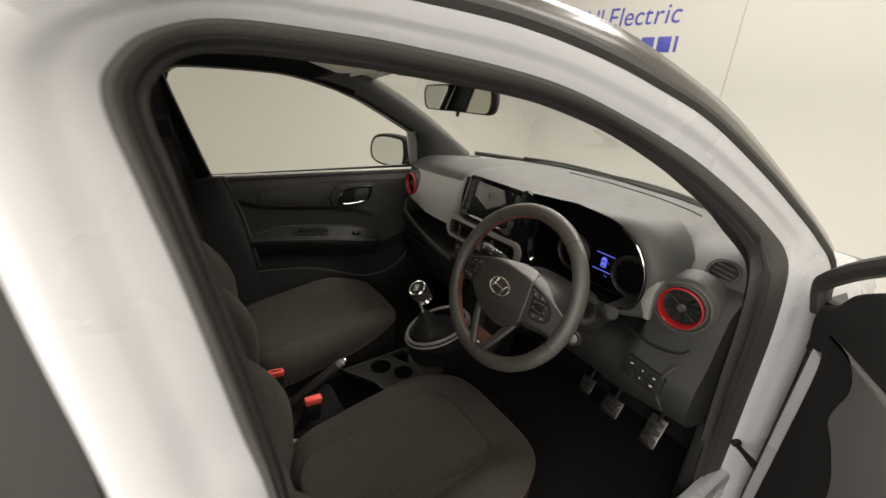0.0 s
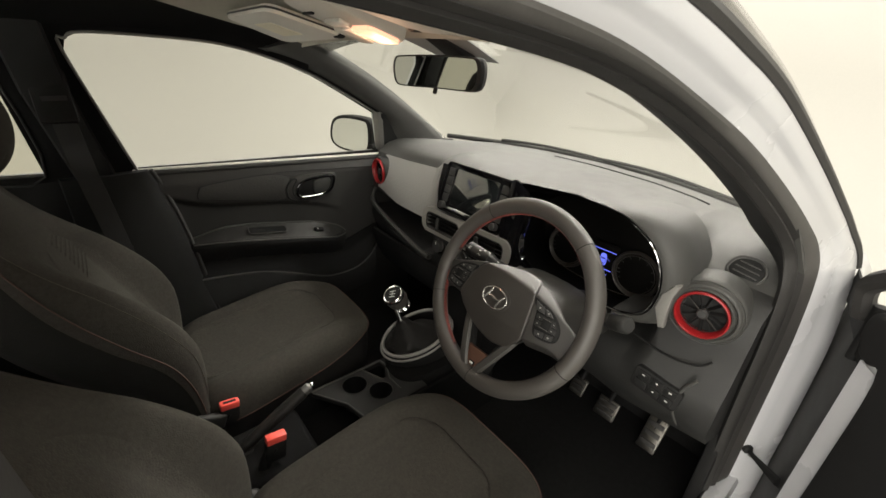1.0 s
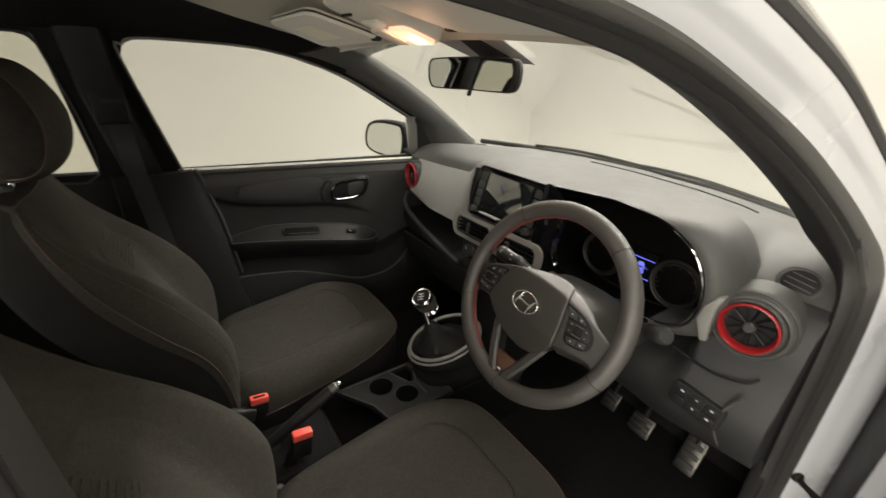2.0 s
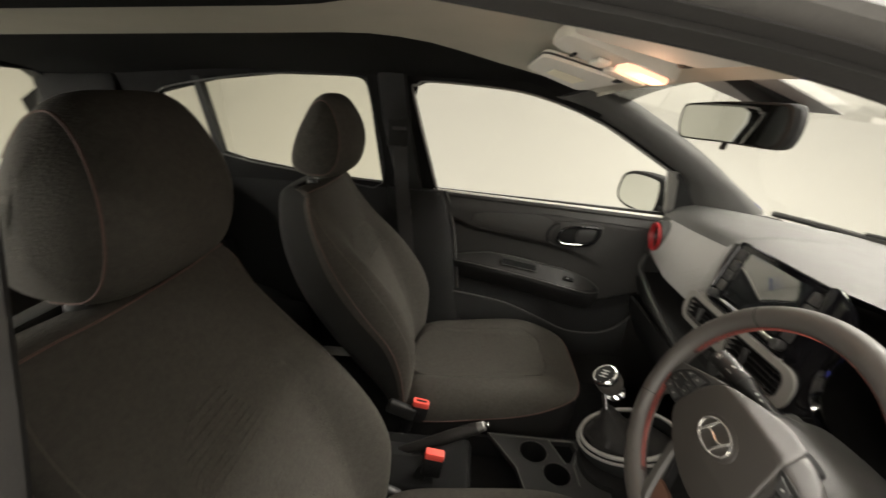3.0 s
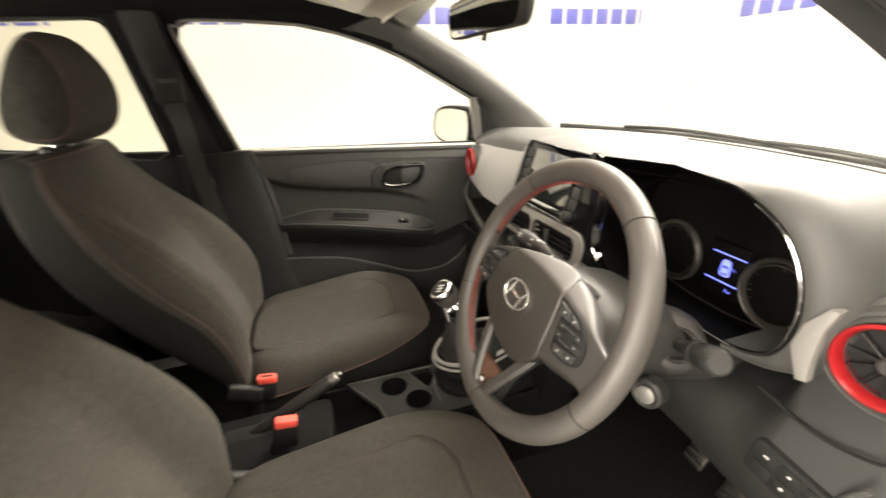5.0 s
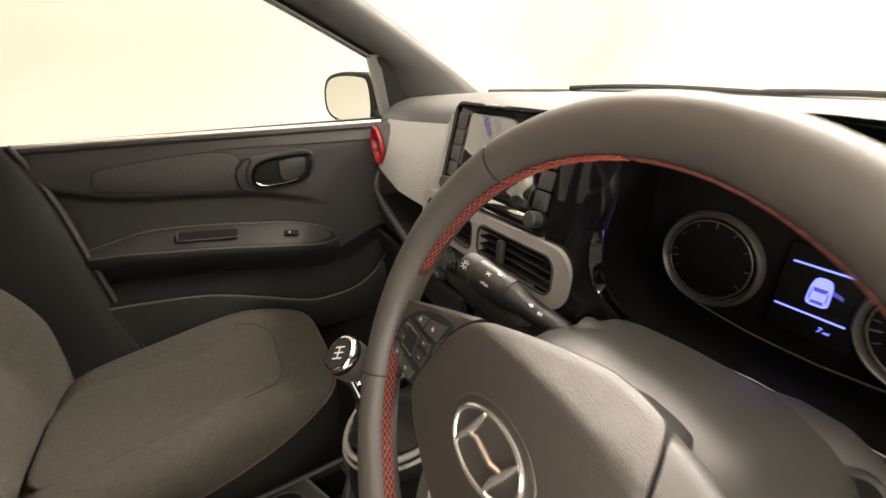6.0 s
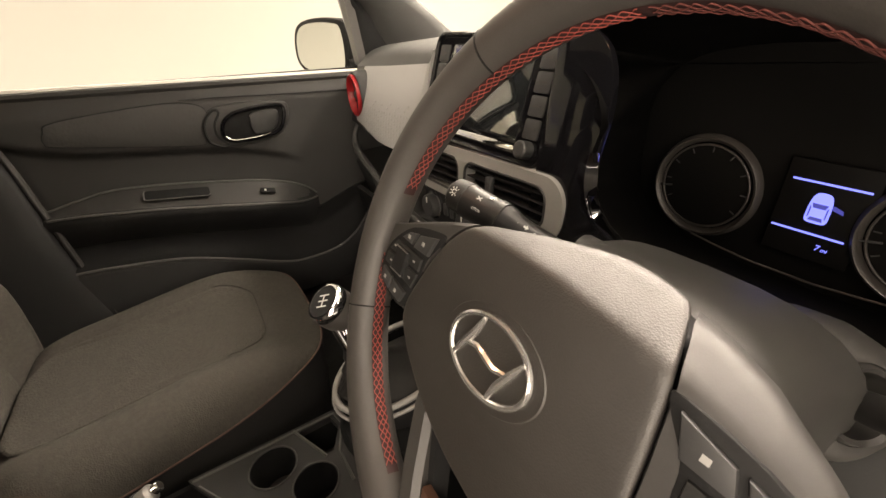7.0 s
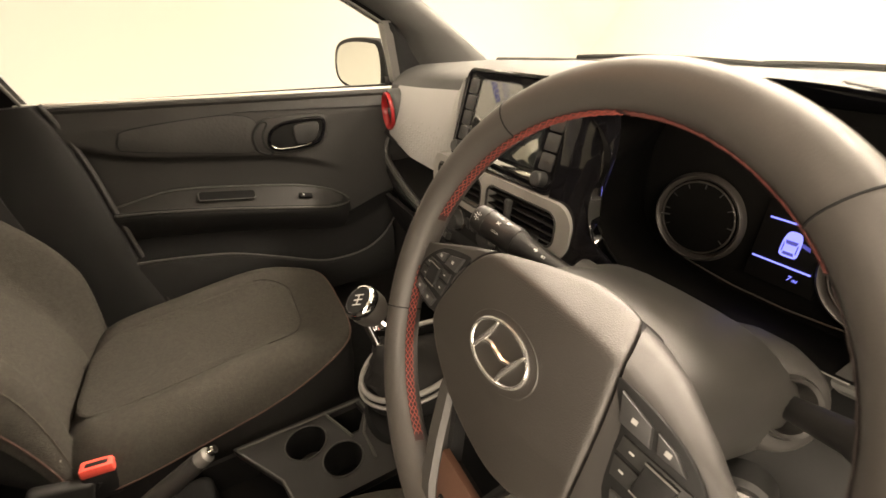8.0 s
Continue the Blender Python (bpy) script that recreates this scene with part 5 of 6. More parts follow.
    for yy in (-0.0045, 0.0140):
        part("rocker_edge", rod(WS @ Vector((s * 0.112, yy, 0.0070)), WS @ Vector((s * 0.130, yy, 0.0070)), 0.0006, n=6), SILVERP, pod, "bright rocker edge")
# lower V spoke in satin silver with a bronze inlay
low = part("lower_spoke", plate([(-0.065, -0.050), (-0.042, -0.120), (-0.034, -0.166), (0.034, -0.166), (0.042, -0.120), (0.065, -0.050), (0.046, -0.062), (0.020, -0.128), (-0.020, -0.128), (-0.046, -0.062)], [],
                                lambda x, y: WM @ Vector((x, y, -0.006)), WM.to_3x3() @ Vector((0, 0, -0.014))), BLACKP, wheel)
for s in (-1, 1):
    part("spoke_arm", loft([[WM @ Vector((s * (x + dx), y, z + dz)) for dx, dz in ((-0.010, 0), (-0.006, 0.005), (0.007, 0.005), (0.012, 0), (0.008, -0.012), (-0.007, -0.012))] for x, y, z in
                            ((0.070, -0.040, -0.016), (0.056, -0.080, -0.006), (0.040, -0.115, 0.0), (0.024, -0.146, 0.004), (0.012, -0.168, 0.002))]), SPOKEARM, low, "satin grey spoke arm")
part("spoke_inlay", prism([(-0.026, -0.118), (0.026, -0.118), (0.014, -0.158), (-0.014, -0.158)], WM @ pose(0, 0, -0.006), 0.008, 0.002), COPPER, low, "bronze tinted inlay")
bd = part("spoke_badge", rbox((0, -0.150, 0.003), (0.014, 0.008, 0.003), 0.001, WM), BLACKP, low)
part("badge_mark", rbox((0, -0.150, 0.0049), (0.009, 0.004, 0.0008), 0, WM), WHITE, bd)

# steering column, stalks and key
COLP = material("satin_charcoal_column_plastic", (0.029, 0.0277, 0.0257), 0.5, var=0.08, bump=0.2, bscale=700, dist=0.0003)
STALK = material("black_stalk_plastic", (0.014, 0.0135, 0.013), 0.42, var=0.1, bump=0.15, bscale=700, dist=0.0002)
column = thing("steering_column", (0.33, 0.2, 0.78), "charcoal steering column cover with two stalks", "steering column")


def column_ring(y, zc, w, hu, hd):
    return [(0.335 + w * math.copysign(abs(math.cos(a)) ** 0.7, math.cos(a)), y, zc + (hu if math.sin(a) > 0 else hd) * math.copysign(abs(math.sin(a)) ** 0.75, math.sin(a))) for a in np.linspace(0, 2 * math.pi, 33)[:-1]]


part("column_cover", loft([column_ring(0.045, 0.885, 0.060, 0.035, 0.04), column_ring(0.065, 0.880, 0.090, 0.052, 0.07), column_ring(0.12, 0.868, 0.102, 0.062, 0.085), column_ring(0.20, 0.845, 0.108, 0.061, 0.09), column_ring(0.25, 0.820, 0.102, 0.050, 0.08),
                           column_ring(0.30, 0.785, 0.098, 0.040, 0.06), column_ring(0.42, 0.75, 0.09, 0.04, 0.05)]), COLP, column, "charcoal column cover", angle=50)
for s, a, b in ((-1, (0.262, 0.148, 0.890), (0.126, 0.112, 0.924)), (1, (0.436, 0.204, 0.852), (0.538, 0.150, 0.910))):
    a, b = Vector(a), Vector(b)
    st = part("stalk", tube([a, a.lerp(b, 0.45), a.lerp(b, 0.55), a.lerp(b, 0.9), b], [0.010, 0.0125, 0.0165, 0.0178, 0.0150], 20), STALK, column, "black control stalk")
    part("stalk_collar", rod(a.lerp(b, 0.58), a.lerp(b, 0.64), 0.0180), STALK, st)
    part("stalk_boot", lathe([(0.027, -0.016), (0.0265, 0.006), (0.0245, 0.010), (0.0215, 0.008), (0.0185, -0.006), (0.010, -0.010)], Matrix.Translation(a) @ (b - a).to_track_quat("Z", "Y").to_matrix().to_4x4(), 28), COLP, st, "grey stalk boot")
    if s > 0:
        d_ = (b - a).normalized()
        m_ = Matrix.Translation(a) @ d_.to_track_quat("Z", "Y").to_matrix().to_4x4()
        part("stalk_pod", lathe([(0.052, -0.095), (0.054, -0.055), (0.050, -0.025), (0.042, -0.004), (0.033, 0.005), (0.027, 0.006), (0.026, -0.010)], m_, 40), COLP, column, "rounded pod round the stalk socket")
    part("stalk_tip", rod(a.lerp(b, 0.86), b + (b - a) * 0.03, 0.0182, 0.0165, bev=0.004), HARD, st)
    for f, dy, kind in ((0.91, 0.0, "sun"), (0.72, 0.006, "cross"), (0.70, -0.005, "word"), (0.66, 0.012, "lamp"), (0.44, 0.004, "arrow"), (0.36, 0.004, "arrow"), (0.50, 0.004, "lamp"), (0.28, 0.002, "lamp")):
        if s > 0 and kind in ("sun", "word"):
            kind = "arrow"
        r_ = (0.0176 if f > 0.5 else 0.0128) + 0.0006
        turn_ = math.asin(max(-0.9, min(0.9, dy / r_)))
        up_, out_ = Vector((0, 0.67, 0.74)), Vector((0, -0.74, 0.67))
        fm = axes(a.lerp(b, f) + r_ * (out_ * math.cos(turn_) + up_ * math.sin(turn_)), (b - a) * -s, up_ * math.cos(turn_) - out_ * math.sin(turn_))
        marks = []
        if kind == "sun":
            marks = [ring(fm, 0.0022, 0.0004, 20, 5)] + [rbox((0.0042, 0, 0), (0.0018, 0.0007, 0.0005), 0, fm @ pose(0, 0, 0, 0, 0, 45 * k)) for k in range(8)]
        elif kind == "cross":
            marks = [rbox((0, 0, 0), (0.0060, 0.0009, 0.0005), 0, fm @ pose(0, 0, 0, 0, 0, k)) for k in (35, -35)]
        elif kind == "word":
            marks = [lettering("AUTO", fm @ pose(-0.0045, -0.0012, 0) @ Matrix.Diagonal((0.0036 / 0.27, 0.0036 / 0.27, 0.15, 1)), 0.27)[0]]
        elif kind == "arrow":
            marks = [prism([(-0.0028, 0.0), (0.0, 0.0024), (0.0, 0.0010), (0.0026, 0.0010), (0.0026, -0.0010), (0.0, -0.0010), (0.0, -0.0024)], fm, 0.0005)]
        else:
            marks = [rbox((0.0012, 0, 0), (0.0020, 0.0030, 0.0005), 0, fm)] + [rbox((-0.0014, y, 0), (0.0022, 0.0006, 0.0005), 0, fm) for y in (-0.0011, 0.0, 0.0011)]
        for bm in marks:
            part("stalk_symbol", bm, WHITE, st, smooth=False)
key = part("key_barrel", lathe([(0.022, -0.02), (0.022, 0.004), (0.018, 0.008), (0.0135, 0.006), (0.0, 0.006)], pose(0.452, 0.150, 0.792, 82, 0, 20), 32), HARD, column)
part("key_slot_ring", lathe([(0.0130, 0.004), (0.0130, 0.009), (0.010, 0.0105), (0.0, 0.0105)], pose(0.452, 0.150, 0.792, 82, 0, 20), 28), SILVERP, key, "bright ignition barrel")

# pedals
for x, y, z, w, h in ((0.275, 0.555, 0.318, 0.055, 0.062), (0.392, 0.545, 0.315, 0.072, 0.066), (0.540, 0.560, 0.320, 0.058, 0.11)):
    pm = axes((x, y, z), (1, 0, 0), (0, 0.55, 0.83))
    ped = thing("foot_pedal", (x, y, z - 0.04), "brushed metal foot pedal with black rubber strips", "pedal", "pedals in the footwell")
    pad_ = part("pedal_pad", rbox((0, 0, 0), (w, h, 0.010), 0.004, pm), PEDAL, ped)
    for k in (-1, 0, 1):
        part("rubber_strip", rbox((0, k * h * 0.28, 0.006), (w * 0.8, h * 0.14, 0.004), 0.0015, pm), RUBBER, pad_)
    part("pedal_arm", tube([pm @ Vector((0, 0, -0.004)), Vector((x, y + 0.06, z + 0.10)), Vector((x, y + 0.10, z + 0.26))], 0.008, 8), BLACKP, ped)

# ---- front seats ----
# seat cloth darkened to paint shade on headrest sides; also used for seams
HEADSIDE = material("shaded_headrest_side_cloth", (0.024, 0.022, 0.019), 0.92, var=0.35, scale=55, bump=0.6, bscale=170, weave=420, spec=0.2)


# side lines of the backrest as (height, distance forward): bolster crest, piping, rear edge, hollow between the bolsters
CREST = [(0.46, -0.500), (0.52, -0.497), (0.58, -0.490), (0.65, -0.486), (0.70, -0.490), (0.78, -0.522), (0.88, -0.597), (0.97, -0.690), (1.04, -0.748), (1.09, -0.768)]
PIPING = [(0.46, -0.512), (0.54, -0.514), (0.63, -0.532), (0.70, -0.565), (0.78, -0.632), (0.88, -0.700), (0.98, -0.742), (1.05, -0.762), (1.09, -0.772)]
REAR = [(0.46, -0.560), (0.52, -0.570), (0.64, -0.665), (0.74, -0.738), (0.82, -0.788), (0.90, -0.822), (0.98, -0.842), (1.09, -0.850)]
HOLLOW = [(0.46, -0.530), (0.56, -0.532), (0.66, -0.562), (0.76, -0.605), (0.86, -0.650), (0.95, -0.696), (1.02, -0.733), (1.09, -0.765)]
WIDTH = [(0.46, 0.206), (0.58, 0.217), (0.70, 0.222), (0.82, 0.220), (0.92, 0.214), (1.0, 0.206), (1.05, 0.196), (1.075, 0.185), (1.09, 0.172)]
SEAT_PIPE = [(-0.56, 0.455), (-0.47, 0.462), (-0.31, 0.490), (-0.15, 0.522), (-0.05, 0.545), (0.02, 0.548)]


def on_line(x, pts):
    """A smooth reading of a line given by points."""
    x = min(max(x, pts[0][0]), pts[-1][0])
    for i in range(len(pts) - 1):
        if x <= pts[i + 1][0]:
            break
    (xa, ya), (xb, yb) = pts[i], pts[i + 1]
    ka = (pts[i + 1][1] - pts[max(i - 1, 0)][1]) / (pts[i + 1][0] - pts[max(i - 1, 0)][0])
    kb = (pts[min(i + 2, len(pts) - 1)][1] - ya) / (pts[min(i + 2, len(pts) - 1)][0] - xa)
    t, d = (x - xa) / (xb - xa), xb - xa
    return (2 * t ** 3 - 3 * t * t + 1) * ya + (t ** 3 - 2 * t * t + t) * d * ka + (3 * t * t - 2 * t ** 3) * yb + (t ** 3 - t * t) * d * kb


def front_seat(cx, label):
    seat = thing("front_seat", (cx, -0.28, 0.25), label, "car seat", "front seats")

    def depth(u, z):
        """How far forward the front cloth lies: hollow, crest, then rolling back to the piping."""
        a, h, c, p = abs(u), on_line(z, HOLLOW), on_line(z, CREST), on_line(z, PIPING)
        if a < 0.80:
            return lerp(h + 0.006 * (1 - a * a), c, smooth(0.46, 0.80, a))
        return c + (p - c) * (1 - math.sqrt(max(0.0, 1 - ((a - 0.80) / 0.20) ** 2)))

    def at(u, z, out=0.0):
        return Vector((cx + u * on_line(z, WIDTH), depth(u, z) + out, z + 0.45 * out))

    us = [math.copysign(1 - (1 - abs(v)) ** 1.25, v) for v in np.linspace(-1, 1, 49)]
    zs = list(np.linspace(0.46, 1.05, 30)) + [1.063, 1.075, 1.084, 1.09]
    rings_ = [[at(u, z) for u in us] for z in zs]
    top_rows = []
    for k, (dz, dyy, w) in enumerate(((0.007, -0.006, 0.985), (0.011, -0.018, 0.955), (0.012, -0.034, 0.92))):
        top_rows.append([Vector((cx + (p.x - cx) * w, p.y + dyy, p.z + dz)) for p in rings_[-1]])
    bm = loft([r + [p + Vector((0, -0.012, -0.002)) for p in r[::-1]] for r in rings_ + top_rows])
    back = part("backrest", bm, FABRIC, seat, "charcoal cloth backrest", angle=70)
    shell = []
    for z in zs + [1.101, 1.103]:
        w, q, r = on_line(z, WIDTH), on_line(z, PIPING) - 0.006, on_line(z, REAR)
        k = 0.80 if z > 1.1 else 1.0
        w *= {1.101: 0.95, 1.103: 0.80}.get(z, 1.0)
        shell.append([Vector((cx + u * w, lerp(q - (0.03 if z > 1.1 else 0.0), r, f * k), z)) for u, f in ((-0.99, 0.0), (-1.0, 0.3), (-0.985, 0.75), (-0.93, 0.98), (-0.6, 1.10), (0, 1.14), (0.6, 1.10), (0.93, 0.98), (0.985, 0.75), (1.0, 0.3), (0.99, 0.0))] + [Vector((cx + u * w, min(on_line(z, HOLLOW), q) - 0.022 - (0.02 if z > 1.1 else 0.0), z)) for u in (0.90, 0.4, -0.4, -0.90)])
    part("backrest_shell", loft(shell), SIDECLOTH, seat, "black cloth side and rear of the backrest", angle=70)
    for s in (-1, 1):
        part("edge_seam", tube([at(s * 0.998, z) + Vector((s * 0.001, -0.002, 0)) for z in np.linspace(0.47, 1.085, 40)], 0.0016, 6), THREADD, back, "dull red edge piping")
        part("edge_seam", tube([at(s * 0.93, z, 0.0008) for z in np.linspace(0.48, 1.06, 40)], 0.0008, 5), GREYTHREAD, back)
    part("shoulder_seam", tube([Vector((cx + u * on_line(1.09, WIDTH), depth(u, 1.09) - 0.004, 1.0955)) for u in np.linspace(-0.98, 0.98, 30)], 0.0019, 5), THREADD, back, "dull red seam along the shoulder")

    # centre panel with a rounded top and embossed ribs
    def ins_half(z):
        k = max(0.0, (z - 0.855) / 0.112)
        return lerp(0.52, 0.63, smooth(0.50, 0.86, z)) * max(0.0, 1 - k ** 3.2) ** 0.45

    def ins(u, v):
        z = 0.50 + 0.4668 * (1 - (1 - v) ** 1.7)
        w = (2 * u - 1) * ins_half(z)
        return at(w, z, 0.0018 - 0.0040 * smooth(0.88, 1.0, max(abs(2 * u - 1), v)))

    insert = part("backrest_insert", surf(ins, 30, 44, Vector((0, -0.008, 0))), FABRIC2, seat, "slightly lighter centre panel with ribs", angle=70)
    edge = [ins(0, v) for v in np.linspace(0.02, 0.985, 44)] + [ins(1, v) for v in np.linspace(0.985, 0.02, 44)]
    part("insert_seam", tube(edge, 0.0011, 5), HEADSIDE, insert, "dark seam round the centre panel")
    for k in range(9):
        z = 0.876 + 0.0098 * k
        w = ins_half(z) * 0.90
        part("embossed_rib", tube([at(math.copysign(1, cx) * lerp(-0.30 + 0.04 * k, 1.0, q) * w, z, 0.0012) for q in np.linspace(0, 1, 14)], [0.0008] + [0.0030] * 12 + [0.0008], 6), FABRIC2, insert)

    # headrest: a deep rounded pad, leaning, on two posts
    SIDE = [(-0.838, 1.130), (-0.852, 1.152), (-0.846, 1.195), (-0.822, 1.255), (-0.795, 1.305), (-0.770, 1.330), (-0.742, 1.332), (-0.712, 1.310), (-0.688, 1.270), (-0.678, 1.225), (-0.684, 1.176), (-0.705, 1.138), (-0.745, 1.116), (-0.800, 1.116)]
    prof = spline([(y, z, 0) for y, z in SIDE], 4, True)
    mid = Vector((-0.765, 1.220))

    def head_at(u, k, grow=1.0):
        p = prof[k % len(prof)]
        s_ = max(0.02, 1 - abs(u) ** 4.5) ** 0.42 * grow
        zz = mid.y + (p.y - mid.y) * (0.25 + 0.75 * s_)
        bow = 0.016 * u * u * smooth(-0.76, -0.68, p.x)
        half = 0.128 * (1.0 - 0.20 * smooth(1.20, 1.34, zz)) * grow
        return Vector((cx + u * half, mid.x + (p.x - mid.x) * s_ - bow, zz))

    hu = [math.copysign(1 - (1 - abs(v)) ** 1.9, v) for v in np.linspace(-1, 1, 37)]
    head = part("headrest", loft([[head_at(u, k) for k in range(len(prof))] for u in hu]), FABRIC, seat, "padded cloth headrest", angle=80)
    for s in (-1, 1):
        rows_h = [[head_at(s * u, k, 1.004) for k in range(len(prof))] for u in np.linspace(0.84, 1.0, 10)]
        # only the driver's outer side stays plain fabric; the rest carry painted shade
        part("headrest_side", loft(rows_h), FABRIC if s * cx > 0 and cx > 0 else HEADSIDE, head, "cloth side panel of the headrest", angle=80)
        part("headrest_seam", tube([head_at(s * 0.835, k, 1.006) for k in range(14, 52)], 0.0014, 5), THREADD, head, "dull red headrest seam")
        part("headrest_post", rod((cx + s * 0.062, -0.800, 1.06), (cx + s * 0.062, -0.775, 1.16), 0.006, n=12), CHROME, head, "bright metal headrest post")
        part("post_guide", rod((cx + s * 0.062, -0.804, 1.085), (cx + s * 0.062, -0.800, 1.112), 0.015, n=16, bev=0.004), DGREY, seat, "grey post guide")

    # cushion: a rounded block, hollow between its bolsters, cloth wrapping down to the piping
    def out_at(t):
        c, s_ = math.cos(t), math.sin(t)
        p = 0.5 if s_ > 0 else 0.36
        return math.copysign(abs(c) ** 0.46, c), math.copysign(abs(s_) ** p, s_)

    def top_z(x, y):
        a = abs(x - cx) / 0.235
        return 0.538 + 0.030 * smooth(-0.45, -0.12, y) + 0.026 * smooth(0.40, 0.72, a) * (1 - 0.6 * smooth(-0.16, -0.02, y)) - 0.012 * smooth(-0.10, 0.0, y)

    def cush_at(t, r, up=0.0):
        ox, oy = out_at(t)
        x, y = cx + 0.236 * r * ox * (1 - 0.07 * smooth(-0.25, 0.0, -0.270 + 0.278 * r * oy)), -0.270 + 0.278 * r * oy
        pz = on_line(y, SEAT_PIPE)
        drop = max(0.0, (r - 0.66) / 0.34)
        z = top_z(x, y)
        return Vector((x, y, z - (z - pz) * (1 - math.sqrt(max(0.0, 1 - drop ** 2.3))) + up))

    ts = np.linspace(0, 2 * math.pi, 97)[:-1]
    rs = [0.04, 0.2, 0.36, 0.5, 0.6, 0.68, 0.74, 0.80, 0.85, 0.90, 0.94, 0.97, 0.99, 1.0]
    cush = part("cushion", loft([[cush_at(t, r) for t in ts] for r in rs] + [[cush_at(t, 0.99) - Vector((0, 0, 0.012)) for t in ts]]), FABRIC, seat, "charcoal cloth seat cushion", angle=70)
    part("cushion_side", loft([[cush_at(t, 0.992) - Vector((0, 0, 0.004)) for t in ts], [Vector((p.x, p.y, p.z * 0.4 + 0.6 * 0.40)) for p in (cush_at(t, 0.985) for t in ts)], [Vector((p.x, p.y, 0.345)) for p in (cush_at(t, 0.93) for t in ts)]]), SIDECLOTH, seat, "black cloth side of the cushion")
    part("cushion_seam", tube([cush_at(t, 1.0) + Vector((0, 0, 0.0005)) for t in np.linspace(-0.9, math.pi + 0.9, 90)], 0.0020, 6), THREADD, cush, "dull red edge piping")
    inner_ = [(cx + x, y) for x, y in rrect(0.270, 0.42, 0.075, 8, 0, -0.300)]
    part("cushion_insert", loft([[Vector((cx + (x - cx) * k, -0.3 + (y + 0.3) * k, top_z(cx + (x - cx) * k, -0.3 + (y + 0.3) * k) + 0.0012 - (0.003 if k > 0.99 else 0))) for x, y in inner_] for k in (1.0, 0.985, 0.94, 0.8, 0.6, 0.4, 0.2, 0.04)]), FABRIC2, seat, "cushion centre panel", angle=70)
    part("cushion_insert_seam", tube([Vector((x, y, top_z(x, y) + 0.0014)) for x, y in inner_[27:] + inner_[:27] if y > -0.36], 0.0008, 5), HEADSIDE, cush, "dark seam round the cushion panel")
    part("seat_base", rbox((cx, -0.28, 0.32), (0.40, 0.44, 0.12), 0.02), BLACKP, seat)
    for s in (-1, 1):
        part("seat_rail", rbox((cx + s * 0.17, -0.28, 0.262), (0.04, 0.50, 0.025), 0.006), BLACKP, seat)
        part("recliner_cover", rbox((0, 0, 0), (0.022, 0.085, 0.045), 0.009, Matrix.Translation((cx + s * 0.226, -0.515, 0.495)) @ pose(0, 0, 0, -20, 0, 0), 3), HARD if s * cx < 0 else BLACKP, seat, "grey hinge cover")
    return seat


front_seat(0.356, "charcoal cloth driver seat with ribbed centre panel")
front_seat(-0.360, "charcoal cloth passenger seat with red edge piping")

# ---- centre console ----
CONSTOP = material("grained_charcoal_console_plastic", (0.0105, 0.0103, 0.0100), 0.6, var=0.15, bump=0.35, bscale=550, dist=0.0004, spec=0.35)
console = thing("centre_console", (0, -0.2, 0.25), "black centre console with cup holders and storage tray", "console")
CT = 0.482
cup_holes = [[(-0.042 + 0.036 * math.cos(a), -0.150 + 0.036 * math.sin(a)) for a in np.linspace(0, 2 * math.pi, 25)[:-1]], [(0.022 + 0.034 * math.cos(a), -0.100 + 0.034 * math.sin(a)) for a in np.linspace(0, 2 * math.pi, 25)[:-1]],
             [(-0.082, -0.100), (-0.018, -0.074), (-0.016, -0.060), (-0.056, -0.038), (-0.084, -0.044)]]
part("console_top", plate([(-0.095, -0.268), (-0.074, -0.256), (0.012, -0.201), (0.085, -0.186), (0.085, 0.02), (-0.095, 0.02)], cup_holes, lambda x, y: (x, y, CT), (0, 0, -0.014)), CONSTOP, console, "charcoal console top")
part("console_body", loft([[(x, y, z) for x, z in ((-0.10, 0.25), (-0.097, 0.47), (-0.088, CT - 0.012), (-0.088, 0.40), (0.078, 0.40), (0.078, CT - 0.012), (0.088, 0.47), (0.092, 0.25))] for y in (-0.32, 0.30)]), CONS, console)
part("console_rear", rbox((-0.004, -0.50, 0.355), (0.185, 0.38, 0.21), 0.02, seg=3), CONS, console, "black rear section of the console")
for hole in cup_holes[:2]:
    c = (sum(p[0] for p in hole) / 24, sum(p[1] for p in hole) / 24)
    part("cup_well", loft([[(x, y, CT - 0.002) for x, y in hole], [(c[0] + (x - c[0]) * 0.9, c[1] + (y - c[1]) * 0.9, CT - 0.07) for x, y in hole]], caps=False), CONS, console)
    part("cup_rim", tube([(x, y, CT + 0.001) for x, y in hole], 0.0016, 6, closed=True), HARD, console)
part("cup_mat", rod((-0.042, -0.15, 0.405), (-0.042, -0.15, 0.412), 0.032), HARD, console)
for ridge in ([(-0.088, -0.262, CT), (-0.088, -0.18, CT), (-0.087, -0.036, CT)], [(-0.087, -0.036, CT), (-0.058, -0.031, CT), (-0.010, -0.052, CT), (0.050, -0.050, CT)], [(-0.074, -0.254, CT), (0.012, -0.199, CT), (0.075, -0.185, CT)], [(-0.090, -0.106, CT), (-0.012, -0.072, CT)]):
    part("console_ridge", tube(ridge, 0.0026, 6), SOFT, console, "grey moulded edge between the wells")
